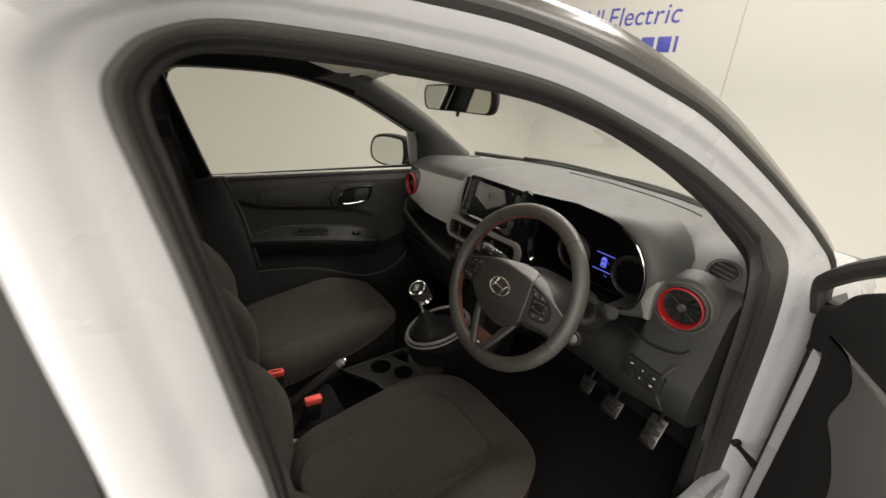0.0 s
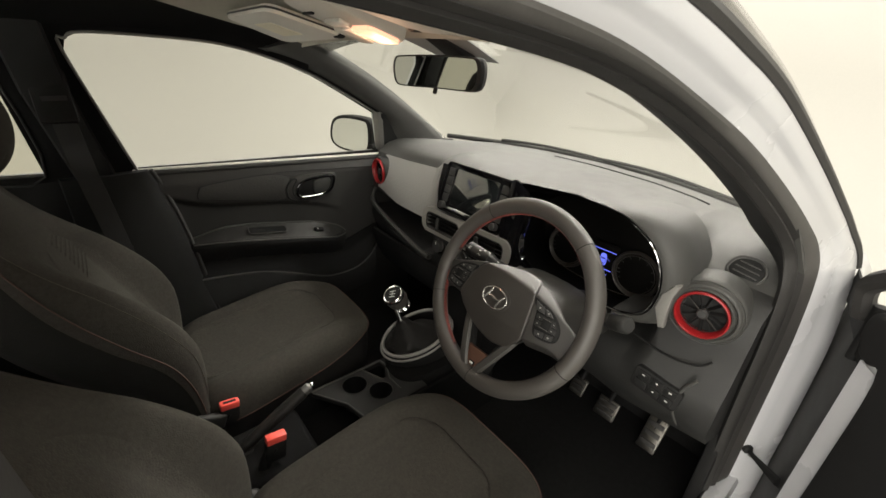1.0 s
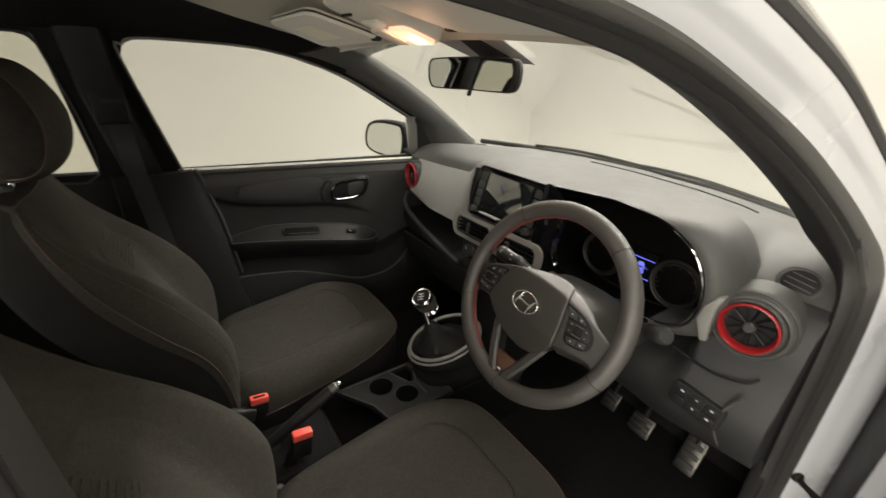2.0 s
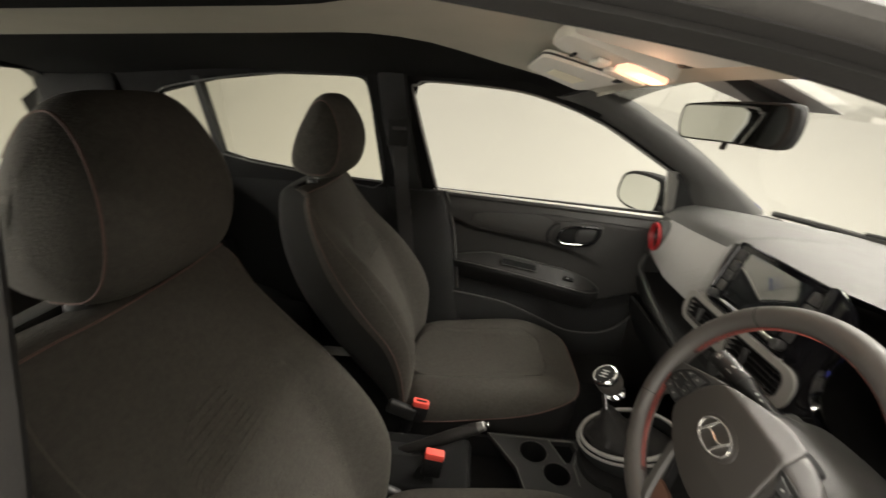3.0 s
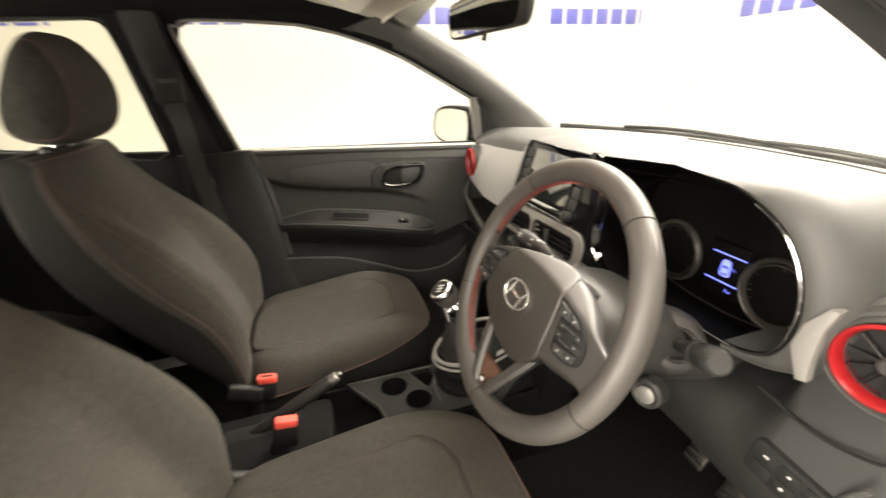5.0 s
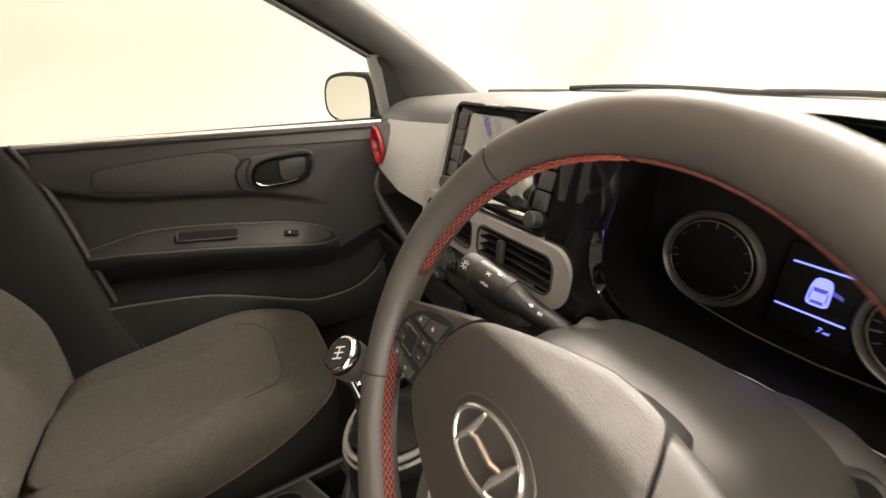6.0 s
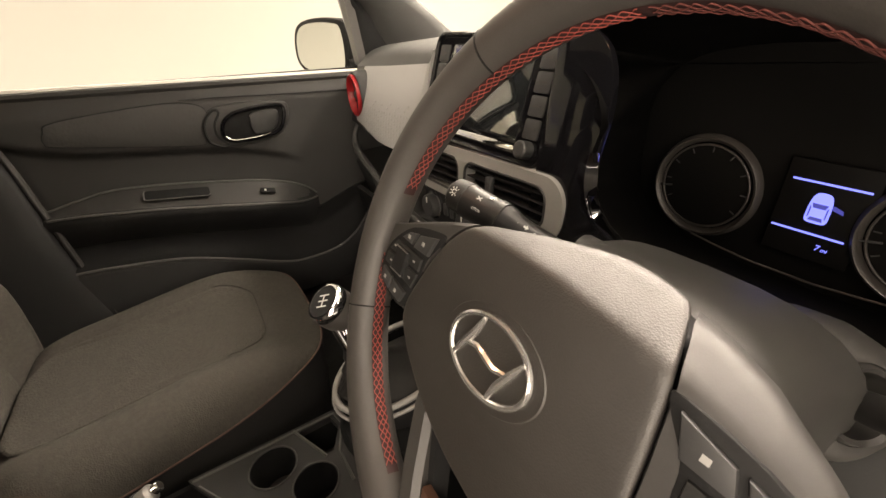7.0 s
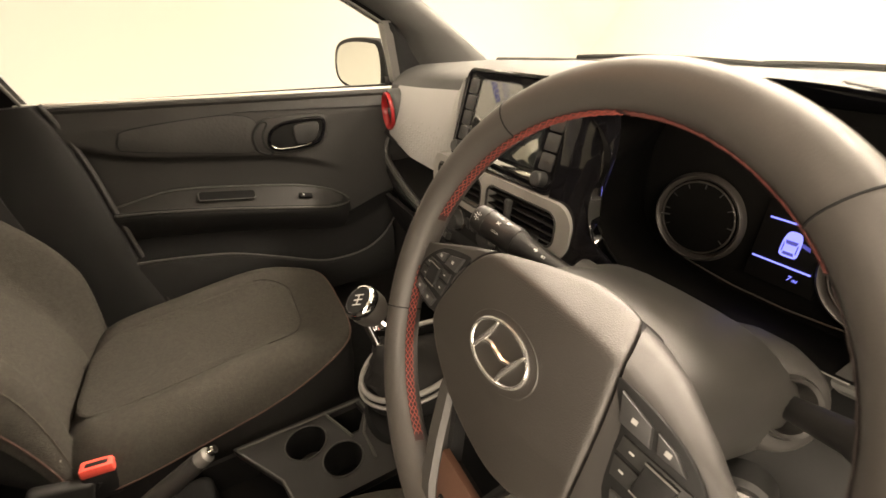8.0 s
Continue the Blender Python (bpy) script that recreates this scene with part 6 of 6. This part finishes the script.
part("front_pedestal", loft([[(-0.020 + 0.092 * sx * math.copysign(abs(math.cos(a)) ** 0.8, math.cos(a)), 0.075 + (0.20 if math.sin(a) > 0 else 0.125) * sy * abs(math.sin(a)) ** 0.8 * (1 if math.sin(a) > 0 else -1), z) for a in np.linspace(0, 2 * math.pi, 41)[:-1]]
                             for z, sx, sy in ((0.26, 1.0, 1.0), (0.46, 0.98, 0.98), (0.485, 0.92, 0.92), (0.492, 0.86, 0.86))]), CONS, console, "black gear pedestal")
part("console_upright", loft([[(x, y, z) for x in (-0.11, 0.10)] + [(x, y + 0.10, z) for x in (0.10, -0.11)] for y, z in ((0.20, 0.45), (0.22, 0.58), (0.27, 0.68), (0.285, 0.76))]), CONS, console)

# gear lever
gear = thing("gear_lever", (-0.02, 0.0, 0.56), "gear lever with chrome-capped knob and black leather boot", "gear lever")
GR = Matrix.Translation((-0.066, 0.089, 0.552)) @ pose(0, 0, 0, 12, -2, 0)
part("boot_ring", ring(GR, 0.090, 0.0055, 56, 10, 0.98, 1.32), VSUR, gear, "satin grey boot surround ring")
part("boot_ring_outer", ring(GR @ pose(0, 0, -0.012), 0.0975, 0.0036, 56, 8, 0.98, 1.30), VSUR, gear)
part("boot_pedestal", lathe([(0.090, -0.34), (0.092, -0.08), (0.096, -0.040), (0.096, -0.016), (0.090, -0.006), (0.084, 0.0)], GR, 56, 0.98, 1.30), BLACKP, gear, "black rounded pedestal under the boot")
boot = []
for i, (f, z, r) in enumerate(((0, -0.010, 0.088), (0.10, 0.004, 0.072), (0.25, 0.010, 0.066), (0.4, 0.030, 0.048), (0.55, 0.042, 0.044), (0.7, 0.066, 0.028), (0.85, 0.080, 0.023), (1.0, 0.10, 0.013))):
    c = Vector((-0.062, 0.092, 0.546)).lerp(Vector((-0.032, 0.010, 0.555)), f ** 0.7)
    boot.append([c + Vector((r * (0.92 + 0.06 * math.cos(5 * a + i)) * math.cos(a), r * (1.28 - 0.25 * f) * (1 + 0.04 * math.cos(7 * a + 2 * i)) * math.sin(a), z)) for a in np.linspace(0, 2 * math.pi, 41)[:-1]])
part("leather_boot", loft(boot), BOOT, gear, "creased black leather boot", angle=70)
ax = (Vector((-0.046, -0.010, 0.742)) - Vector((-0.028, 0.006, 0.64))).normalized()
GM = Matrix.Translation(Vector((-0.046, -0.010, 0.738))) @ ax.to_track_quat("Z", "Y").to_matrix().to_4x4() @ pose(0, 0, 0, 8, 27, 0) @ Matrix.Diagonal((1.28, 1.28, 1.12, 1))
part("lever_shaft", rod((-0.028, 0.006, 0.64), (-0.042, -0.007, 0.70), 0.0075), CHROME, gear, "chrome lever shaft")
part("lever_collar", lathe([(0.010, -0.066), (0.017, -0.060), (0.019, -0.052), (0.013, -0.044), (0.012, -0.040)], GM, 32), CHROME, gear, "chrome collar")
part("knob", lathe([(0.012, -0.044), (0.019, -0.040), (0.0235, -0.028), (0.0245, -0.014), (0.0235, -0.006)], GM, 36), LEATHER, gear, "black leather knob")
cap = part("knob_cap", lathe([(0.0238, -0.008), (0.0248, -0.003), (0.0238, 0.0025), (0.0215, 0.0050), (0.0195, 0.0052), (0.0190, 0.003), (0.0, 0.003)], GM, 40), CHROME, gear, "chrome knob cap")
part("shift_pattern", lathe([(0.0, 0.0028), (0.0188, 0.0028), (0.0188, 0.0042), (0.0, 0.0050)], GM, 32), BLACKP, cap)
for x in (-0.007, 0.0, 0.007):
    part("shift_mark", rbox((x, 0, 0.0052), (0.0014, 0.014, 0.0006), 0, GM), WHITE, cap)
part("shift_mark", rbox((0, 0, 0.0053), (0.0155, 0.0014, 0.0006), 0, GM), WHITE, cap)

# handbrake
brake = thing("handbrake", (-0.03, -0.45, 0.42), "black handbrake lever with a silver release button", "handbrake")
part("brake_lever", tube([(-0.03, -0.52, 0.44), (-0.03, -0.45, 0.475), (-0.028, -0.37, 0.520), (-0.026, -0.300, 0.560)], [0.013, 0.014, 0.0165, 0.0145], 18), BOOT, brake)
part("brake_tip", rod((-0.026, -0.306, 0.557), (-0.025, -0.283, 0.570), 0.0125, bev=0.004), SILVERP, brake, "silver end ring")
part("release_button", rod((-0.025, -0.283, 0.570), (-0.0245, -0.274, 0.575), 0.0075, bev=0.002), CHROME, brake)
part("brake_gaiter", rbox((-0.03, -0.50, 0.452), (0.05, 0.12, 0.02), 0.009), BLACKP, brake)
for x, y, z, n in ((-0.139, -0.460, 0.517, -1), (0.053, -0.404, 0.537, 1)):
    b = thing("seat_belt_buckle", (x, y, z - 0.12), "black seat belt buckle with a bright red release button", "seat belt buckle", "belt buckles beside the console")
    part("buckle_stalk", tube([(x - 0.01, y - 0.05, z - 0.13), (x - 0.004, y - 0.03, z - 0.06), (x, y - 0.006, z - 0.02)], 0.011, 8, wide=1.3), BLACKP, b)
    bmx = Matrix.Translation((x, y, z)) @ pose(0, 0, 0, -8, 0, 0)
    part("buckle_body", rbox((0, 0, -0.032), (0.022, 0.048, 0.060), 0.006, bmx), BLACKP, b)
    part("release_button", rbox((0.0005, 0, 0.003), (0.022, 0.046, 0.020), 0.004, bmx), REDB, b, "bright red release button")
    if x < 0:
        part("tongue_slot", rbox((0.002, 0, 0.011), (0.008, 0.030, 0.006), 0.001, bmx), BLACKP, b)

# ---- passenger door, inner side ----
pdoor = thing("passenger_door", (-0.68, -0.05, 0.35), "closed passenger door with charcoal trim, chrome-lined handle and armrest", "car door")


def belt_z(y):
    return 1.012 - 0.044 * (y + 0.487) / 0.84


SHELF = [(-0.52, 0.965), (-0.43, 0.930), (-0.37, 0.904), (-0.30, 0.886), (-0.20, 0.870), (-0.065, 0.850), (0.0, 0.836), (0.10, 0.800), (0.20, 0.74), (0.46, 0.60)]
POCKET = [(-0.52, 0.668), (-0.40, 0.652), (-0.33, 0.644), (-0.20, 0.620), (-0.077, 0.572), (0.0, 0.538), (0.06, 0.522), (0.15, 0.524), (0.21, 0.548), (0.26, 0.586), (0.31, 0.64), (0.36, 0.72)]


def trim_x(y, z):
    """Inner face of the passenger door trim: a rail under the glass, a shelf line, and a hollow below it."""
    k = belt_z(y) - z
    x = 0.672 - 0.014 * smooth(0, 0.05, k)
    x += 0.015 * smooth(0.0, 0.014, on_line(y, SHELF) - z) * (1 - smooth(0.0, 0.16, y))
    return -x


def trim(u, v):
    y = lerp(-0.515, 0.46, u)
    z = lerp(belt_z(y), 0.25, v)
    return Vector((trim_x(y, z), y, z))


DOORP = material("charcoal_door_plastic", (0.0165, 0.0160, 0.0150), 0.6, var=0.12, bump=0.35, bscale=600, dist=0.0005, spec=0.4)
DOORINS = material("patterned_grey_door_insert", (0.021, 0.0203, 0.019), 0.6, var=0.15, scale=40, bump=0.5, bscale=400, dist=0.0008, weave=160)
part("door_trim", surf(trim, 70, 110, Vector((-0.014, 0, 0))), DOORP, pdoor, "charcoal moulded door trim", angle=60)
part("belt_rail", tube([(-0.676, y, belt_z(y) - 0.004) for y in np.linspace(-0.50, 0.37, 20)], 0.009, 8), DOORP, pdoor)
part("glass_seal", tube([(-0.683, y, belt_z(y) + 0.006) for y in np.linspace(-0.50, 0.37, 20)], 0.005, 6), VISOR, pdoor, "pale glass seal")


def door_patch(outline, out, name, mat, label="", depth=0.012, bev=0.004, parent=None):
    m = axes((-0.672 + out, 0, 0), (0, 1, 0), (0, 0, 1))
    return part(name, prism(outline, m, depth, bev), mat, parent or pdoor, label)


def closed(pts, per=5):
    return [(p.x, p.y) for p in spline([(y, z, 0) for y, z in pts], per, True)]


ins_out = closed([(-0.352, 0.916), (-0.346, 0.936), (-0.322, 0.952), (-0.17, 0.960), (-0.088, 0.954), (-0.054, 0.930), (-0.072, 0.872), (-0.092, 0.861), (-0.21, 0.881), (-0.335, 0.905)])
door_patch(ins_out, 0.0, "door_insert", DOORINS, "patterned grey insert", 0.0165, 0.003)
part("insert_seam", tube([(-0.6572, y, z) for y, z in ins_out], 0.0014, 6, closed=True), BLACKP, pdoor)
part("trim_crease", tube(spline([(-0.6585, -0.10, 0.962), (-0.6580, 0.0, 0.956), (-0.6580, 0.12, 0.946), (-0.6580, 0.26, 0.936), (-0.6585, 0.34, 0.930)], 6), 0.0012, 6), BLACKP, pdoor)
bez = door_patch(closed([(-0.074, 0.866), (-0.076, 0.902), (-0.050, 0.934), (0.0, 0.942), (0.100, 0.936), (0.128, 0.916), (0.104, 0.858), (0.03, 0.842), (-0.045, 0.846)]), 0.002, "handle_bezel", DOORP, "rounded handle recess surround", 0.018, 0.009)
# black loop drawn in for the shadowed crescent next to the handle
part("bezel_shade_loop", tube([(-0.6535, y, z) for y, z in closed([(-0.066, 0.866), (-0.068, 0.902), (-0.045, 0.930), (-0.03, 0.926), (-0.046, 0.900), (-0.046, 0.872), (-0.03, 0.852), (-0.045, 0.850)])], 0.0035, 6, closed=True), BLACKP, bez, "black loop painting the shade beside the handle")
hout = closed([(-0.034, 0.872), (-0.026, 0.904), (0.010, 0.922), (0.092, 0.926), (0.113, 0.912), (0.094, 0.868), (0.045, 0.857), (-0.012, 0.858)])
part("handle_ring", tube([(-0.650, y, z) for y, z in hout], 0.0046, 8, closed=True), GLOSS, bez, "gloss black handle ring")
part("handle_trim", tube([(-0.6455, p.x, p.y) for p in spline([(-0.031, 0.872, 0), (-0.012, 0.8605, 0), (0.045, 0.8595, 0), (0.070, 0.864, 0)], 6)], 0.0022, 8), CHROME, bez, "bright lower edge of the handle")
door_patch([(0.04 + (y - 0.04) * 0.93, 0.89 + (z - 0.89) * 0.90) for y, z in hout], 0.002, "handle_recess", CONS, "", 0.0190, 0.001, bez)
part("handle_lever", prism(closed([(0.036, 0.866), (0.030, 0.900), (0.040, 0.915), (0.086, 0.918), (0.098, 0.906), (0.082, 0.872)], 4), axes((-0.655, 0, 0), (0, 1, 0), (0, 0, 1)), 0.009, 0.004), HARD, bez, "grey release lever")
# armrest: a wedge with a sloping top, its pull and switch; dark hollow and pocket below
ARM = [(-0.46, 0.768, 0.766, 0.020), (-0.40, 0.780, 0.774, 0.048), (-0.34, 0.791, 0.773, 0.062), (-0.28, 0.797, 0.766, 0.070), (-0.18, 0.786, 0.750, 0.075), (-0.08, 0.768, 0.729, 0.075), (0.02, 0.748, 0.705, 0.070), (0.09, 0.724, 0.684, 0.050), (0.13, 0.700, 0.674, 0.022), (0.15, 0.680, 0.672, 0.006)]
# underside, hollow and pocket take blacker plastic, which also paints their shade
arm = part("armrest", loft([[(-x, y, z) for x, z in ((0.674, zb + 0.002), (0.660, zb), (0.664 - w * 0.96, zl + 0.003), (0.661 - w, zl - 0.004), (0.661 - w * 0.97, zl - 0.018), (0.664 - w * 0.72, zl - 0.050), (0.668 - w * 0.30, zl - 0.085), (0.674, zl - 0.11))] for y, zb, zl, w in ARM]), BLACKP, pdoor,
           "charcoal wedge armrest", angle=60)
part("armrest_top", loft([[(-x, y, z) for x, z in ((0.659, zb + 0.001), (0.666 - w * 0.96, zl + 0.0045), (0.666 - w * 0.96, zl + 0.001), (0.659, zb - 0.002))] for y, zb, zl, w in ARM[1:-1]]), DOORP, arm, "charcoal armrest top")
# paler tube along the lip, putting its highlight into the colour
part("armrest_lip_highlight", tube(spline([(-(0.662 - w), y, zl + 0.001) for y, zb, zl, w in ARM[1:]], 4), 0.0026, 6), SOFT, arm, "grey line painting the highlight on the armrest lip")
part("armrest_back_edge", tube(spline([(-0.6585, y, zb + 0.002) for y, zb, zl, w in ARM], 4), 0.0024, 6), SOFT, arm)
PULL = axes((-0.622, -0.166, 0.7705), (0, 1, -0.16), (-0.075, 0, 0.036))
part("pull_recess", prism(rrect(0.128, 0.030, 0.006, 4), PULL, 0.0035, 0.001), CONS, arm, "black pull recess")
part("pull_lip", tube([PULL @ Vector((x, y, 0.003)) for x, y in rrect(0.128, 0.030, 0.006, 4)[6:20]], 0.0014, 6), SOFT, arm)
wsw = part("window_switch", prism(rrect(0.036, 0.016, 0.004, 4), axes((-0.622, 0.022, 0.7290), (0, 1, -0.24), (-0.07, 0, 0.042)), 0.005, 0.0015), CONS, arm, "black window switch")
part("switch_mark", rbox((0, 0, 0.0055), (0.004, 0.006, 0.0006), 0, axes((-0.622, 0.016, 0.7305), (0, 1, -0.24), (-0.07, 0, 0.042))), PRINT, wsw)


def hollow(u, v):
    y = lerp(-0.49, 0.335, u)
    top = interp(y, [(a_, c_ - 0.03) for a_, b_, c_, d_ in ARM] + [(0.25, 0.675), (0.335, 0.690)])
    z = lerp(top, on_line(y, POCKET) if y < 0.31 else 0.64 + (y - 0.31) * 1.6, v)
    return Vector((-0.6500 - 0.004 * math.sin(math.pi * v) + 0.046 * smooth(0.35, 1.0, v) * (1 - smooth(0.20, 0.335, y)), y, z))


part("door_hollow", surf(hollow, 44, 14, Vector((-0.008, 0, 0))), CONS, pdoor, "black hollow below the armrest, its colour deepening the shade", angle=60)
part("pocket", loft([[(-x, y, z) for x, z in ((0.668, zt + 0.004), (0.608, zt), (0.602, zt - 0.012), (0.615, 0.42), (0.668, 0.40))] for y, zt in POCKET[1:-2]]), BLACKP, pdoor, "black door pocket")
part("pocket_band", loft([[(-0.606, y, zt + 0.002), (-0.604, y, zt - h_), (-0.609, y, zt - h_), (-0.611, y, zt + 0.002)] for (y, zt), h_ in zip(POCKET[1:6], (0.028, 0.026, 0.020, 0.010, 0.004))]), DOORP, pdoor, "charcoal upper band of the pocket")
part("pocket_edge", tube(spline([(-0.605 - 0.05 * smooth(0.22, 0.36, y), y, z + 0.001) for y, z in POCKET[1:]], 4), 0.0030, 6), SOFT, pdoor, "grey pocket lip")
# outside mirror on the passenger side
dm = thing("door_mirror", (-0.80, 0.34, 0.95), "white-backed passenger door mirror with black surround", "door mirror")
MM = axes((-0.850, 0.298, 1.028), (0.86, 0.50, 0), (0, 0.03, 1)) @ Matrix.Diagonal((1.12, 1.05, 1, 1))
mo = [(p.x, p.y) for p in spline([(-0.085, -0.01, 0), (-0.072, 0.045, 0), (-0.03, 0.065, 0), (0.05, 0.062, 0), (0.078, 0.045, 0), (0.080, -0.03, 0), (0.06, -0.062, 0), (-0.02, -0.062, 0), (-0.07, -0.045, 0)], 5, True)]
part("mirror_shell", loft([[MM @ Vector((x * k, y * k, z)) for x, y in mo] for k, z in ((1.0, 0.006), (1.10, 0.002), (1.13, -0.012), (1.10, -0.05), (0.8, -0.09), (0.4, -0.11))]), BLACKP, dm, "black mirror shell")
part("mirror_pane", prism([(x * 0.95, y * 0.95) for x, y in mo], MM @ pose(0, 0, 0.006), 0.002), MIRROR, dm, "silvered mirror pane")
part("mirror_arm", loft([[(-0.70, 0.35 + a, 0.965 + b) for a, b in ((-0.02, -0.01), (0.06, -0.01), (0.06, 0.02), (-0.02, 0.02))], [(-0.80, 0.37 + a, 0.985 + b) for a, b in ((-0.02, -0.01), (0.04, -0.01), (0.04, 0.02), (-0.02, 0.02))]]), BLACKP, dm)

# ---- overhead: visors, lamp, mirror ----
lampu = thing("courtesy_lamp", (0.0, -0.03, 1.43), "cream courtesy lamp unit with one lit warm lens", "ceiling lamp")
LM = Matrix.Translation((0.040, -0.150, 1.432)) @ pose(0, 0, 0, 162, 0, 0)
part("lamp_housing", prism(rrect(0.15, 0.19, 0.03, 6), LM, 0.022, 0.007), LAMPBODY, lampu, "cream lamp housing")
part("lamp_lens", prism(rrect(0.070, 0.070, 0.012, 4, 0.034, -0.046), LM @ pose(0, 0, 0.021), 0.008, 0.002), LAMPGLOW, lampu, "lit warm lens")
part("lamp_lens", prism(rrect(0.055, 0.070, 0.012, 4, -0.045, -0.046), LM @ pose(0, 0, 0.021), 0.008, 0.002), LAMPBODY, lampu, "unlit pale lens")
part("lamp_switch", rbox((0.0, 0.015, 0.027), (0.06, 0.022, 0.008), 0.003, LM), VISOR, lampu)
part("lamp_slot", rbox((-0.03, 0.055, 0.027), (0.04, 0.006, 0.004), 0.001, LM), BLACKP, lampu)
for s, lab in ((-1, "pale grey passenger sun visor hanging slightly open, with a cream label"), (1, "pale grey driver sun visor folded up against the headliner")):
    v = thing("sun_visor", (s * 0.31, -0.06, 1.41), lab, "sun visor", "sun visors")
    low = 0.0 if s < 0 else 0.012
    QA, QB, QC, QD = (Vector((-s * x + (0.03 if s > 0 else 0), y, z + low)) for x, y, z in ((-0.42, -0.240, 1.431), (-0.10, -0.243, 1.436), (-0.120, -0.070, 1.395), (-0.42, -0.094, 1.381)))

    def flap_at(x, y, z):
        """x and y from -0.5 to 0.5 over the flap, z downward from it."""
        p = QA.lerp(QB, x + 0.5).lerp(QD.lerp(QC, x + 0.5), y + 0.5)
        return p + Vector((0, -0.3, -0.95)) * z

    out = rrect(1.0, 1.0, 0.12, 6)
    part("visor_flap", loft([[flap_at(x * k, y * k, z) for x, y in out] for k, z in ((0.985, -0.008), (1.0, -0.004), (1.0, 0.003), (0.985, 0.007), (0.9, 0.008), (0.3, 0.0085))]), VISOR, v, "pale grey vinyl flap")
    part("visor_edge", tube([flap_at(x * 1.005, y * 1.005, -0.001) for x, y in out], 0.0022, 6, closed=True), DGREY, v)
    if s < 0:
        part("visor_label", loft([[flap_at(x, y, z) for x, y in ((-0.22, -0.22), (0.12, -0.22), (0.12, 0.22), (-0.22, 0.22))] for z in (0.0085, 0.0098)]), STICKER, v, "cream paper label")
    part("visor_clip", rbox((0, 0, 0), (0.026, 0.022, 0.020), 0.006, Matrix.Translation(flap_at(0.46, 0.42, 0.0))), BLACKP, v, "black visor clip")
    part("visor_pivot", rod(flap_at(-0.42, 0.46, 0), flap_at(-0.56, 0.50, -0.01), 0.008), BLACKP, v)

rear_view = thing("rear_view_mirror", (0.0, 0.12, 1.30), "black rear-view mirror hung from the windscreen", "rear-view mirror")
RM = Matrix.Translation((0.008, 0.074, 1.327)) @ axes((0, 0, 0), (0.992, 0.104, 0.02), (0, 0.02, 1)) @ Matrix.Diagonal((1.16, 1.08, 1, 1))
ro = [(p.x, p.y) for p in spline([(-0.122, 0.0, 0), (-0.116, 0.026, 0), (-0.09, 0.031, 0), (0.0, 0.033, 0), (0.09, 0.031, 0), (0.116, 0.026, 0), (0.122, 0.0, 0), (0.112, -0.027, 0), (0.08, -0.031, 0), (0.0, -0.030, 0), (-0.08, -0.031, 0), (-0.112, -0.027, 0)], 4, True)]
part("mirror_housing", loft([[RM @ Vector((x * k, y * k, z)) for x, y in ro] for k, z in ((0.97, 0.003), (1.0, 0.003), (1.03, -0.004), (1.0, -0.018), (0.8, -0.032), (0.4, -0.040))]), BLACKP, rear_view, "black mirror housing")
part("mirror_pane", prism([(x * 0.94, y * 0.92) for x, y in ro], RM @ pose(0, 0, 0.003), 0.0015), MIRROR, rear_view, "silvered mirror pane")
part("dip_lever", rod(RM @ Vector((0.0, -0.030, -0.008)), RM @ Vector((0.0, -0.042, -0.004)), 0.005, bev=0.0015), BLACKP, rear_view, "small dip lever")
part("mirror_stem", tube([RM @ Vector((0.01, 0.012, -0.03)), (0.012, 0.145, 1.352), (0.012, 0.135, 1.385)], [0.012, 0.010, 0.014], 12), BLACKP, rear_view)
part("sensor_cover", rbox((0, 0, 0), (0.075, 0.125, 0.032), 0.012, Matrix.Translation((0.012, 0.112, 1.388)) @ pose(0, 0, 0, -28, 0, 0), 3), BLACKP, rear_view, "black sensor cover")

# seat belt on the passenger pillar
sb = thing("seat_belt", (-0.62, -0.60, 0.9), "black seat belt hanging on the centre pillar", "seat belt")
part("belt_webbing", loft([[(-(min(side_x(z) - 0.045, 0.580) + dx), y + dyy, z) for dx, dyy in ((0, -0.024), (0, 0.024), (0.0025, 0.024), (0.0025, -0.024))] for y, z in ((-0.612, 1.24), (-0.60, 1.05), (-0.575, 0.80), (-0.55, 0.45))]), BELT, sb)
part("belt_guide", rbox((0, 0, 0), (0.02, 0.075, 0.13), 0.008, Matrix.Translation((-(side_x(1.24) - 0.035), -0.615, 1.24)) @ pose(0, 0, 0, 0, -14, 0)), BLACKP, sb)
part("belt_tongue", rbox((0, 0, 0), (0.006, 0.03, 0.030), 0.002, Matrix.Translation((-0.615, -0.585, 0.94))), GAUGE, sb, "bright belt tongue")
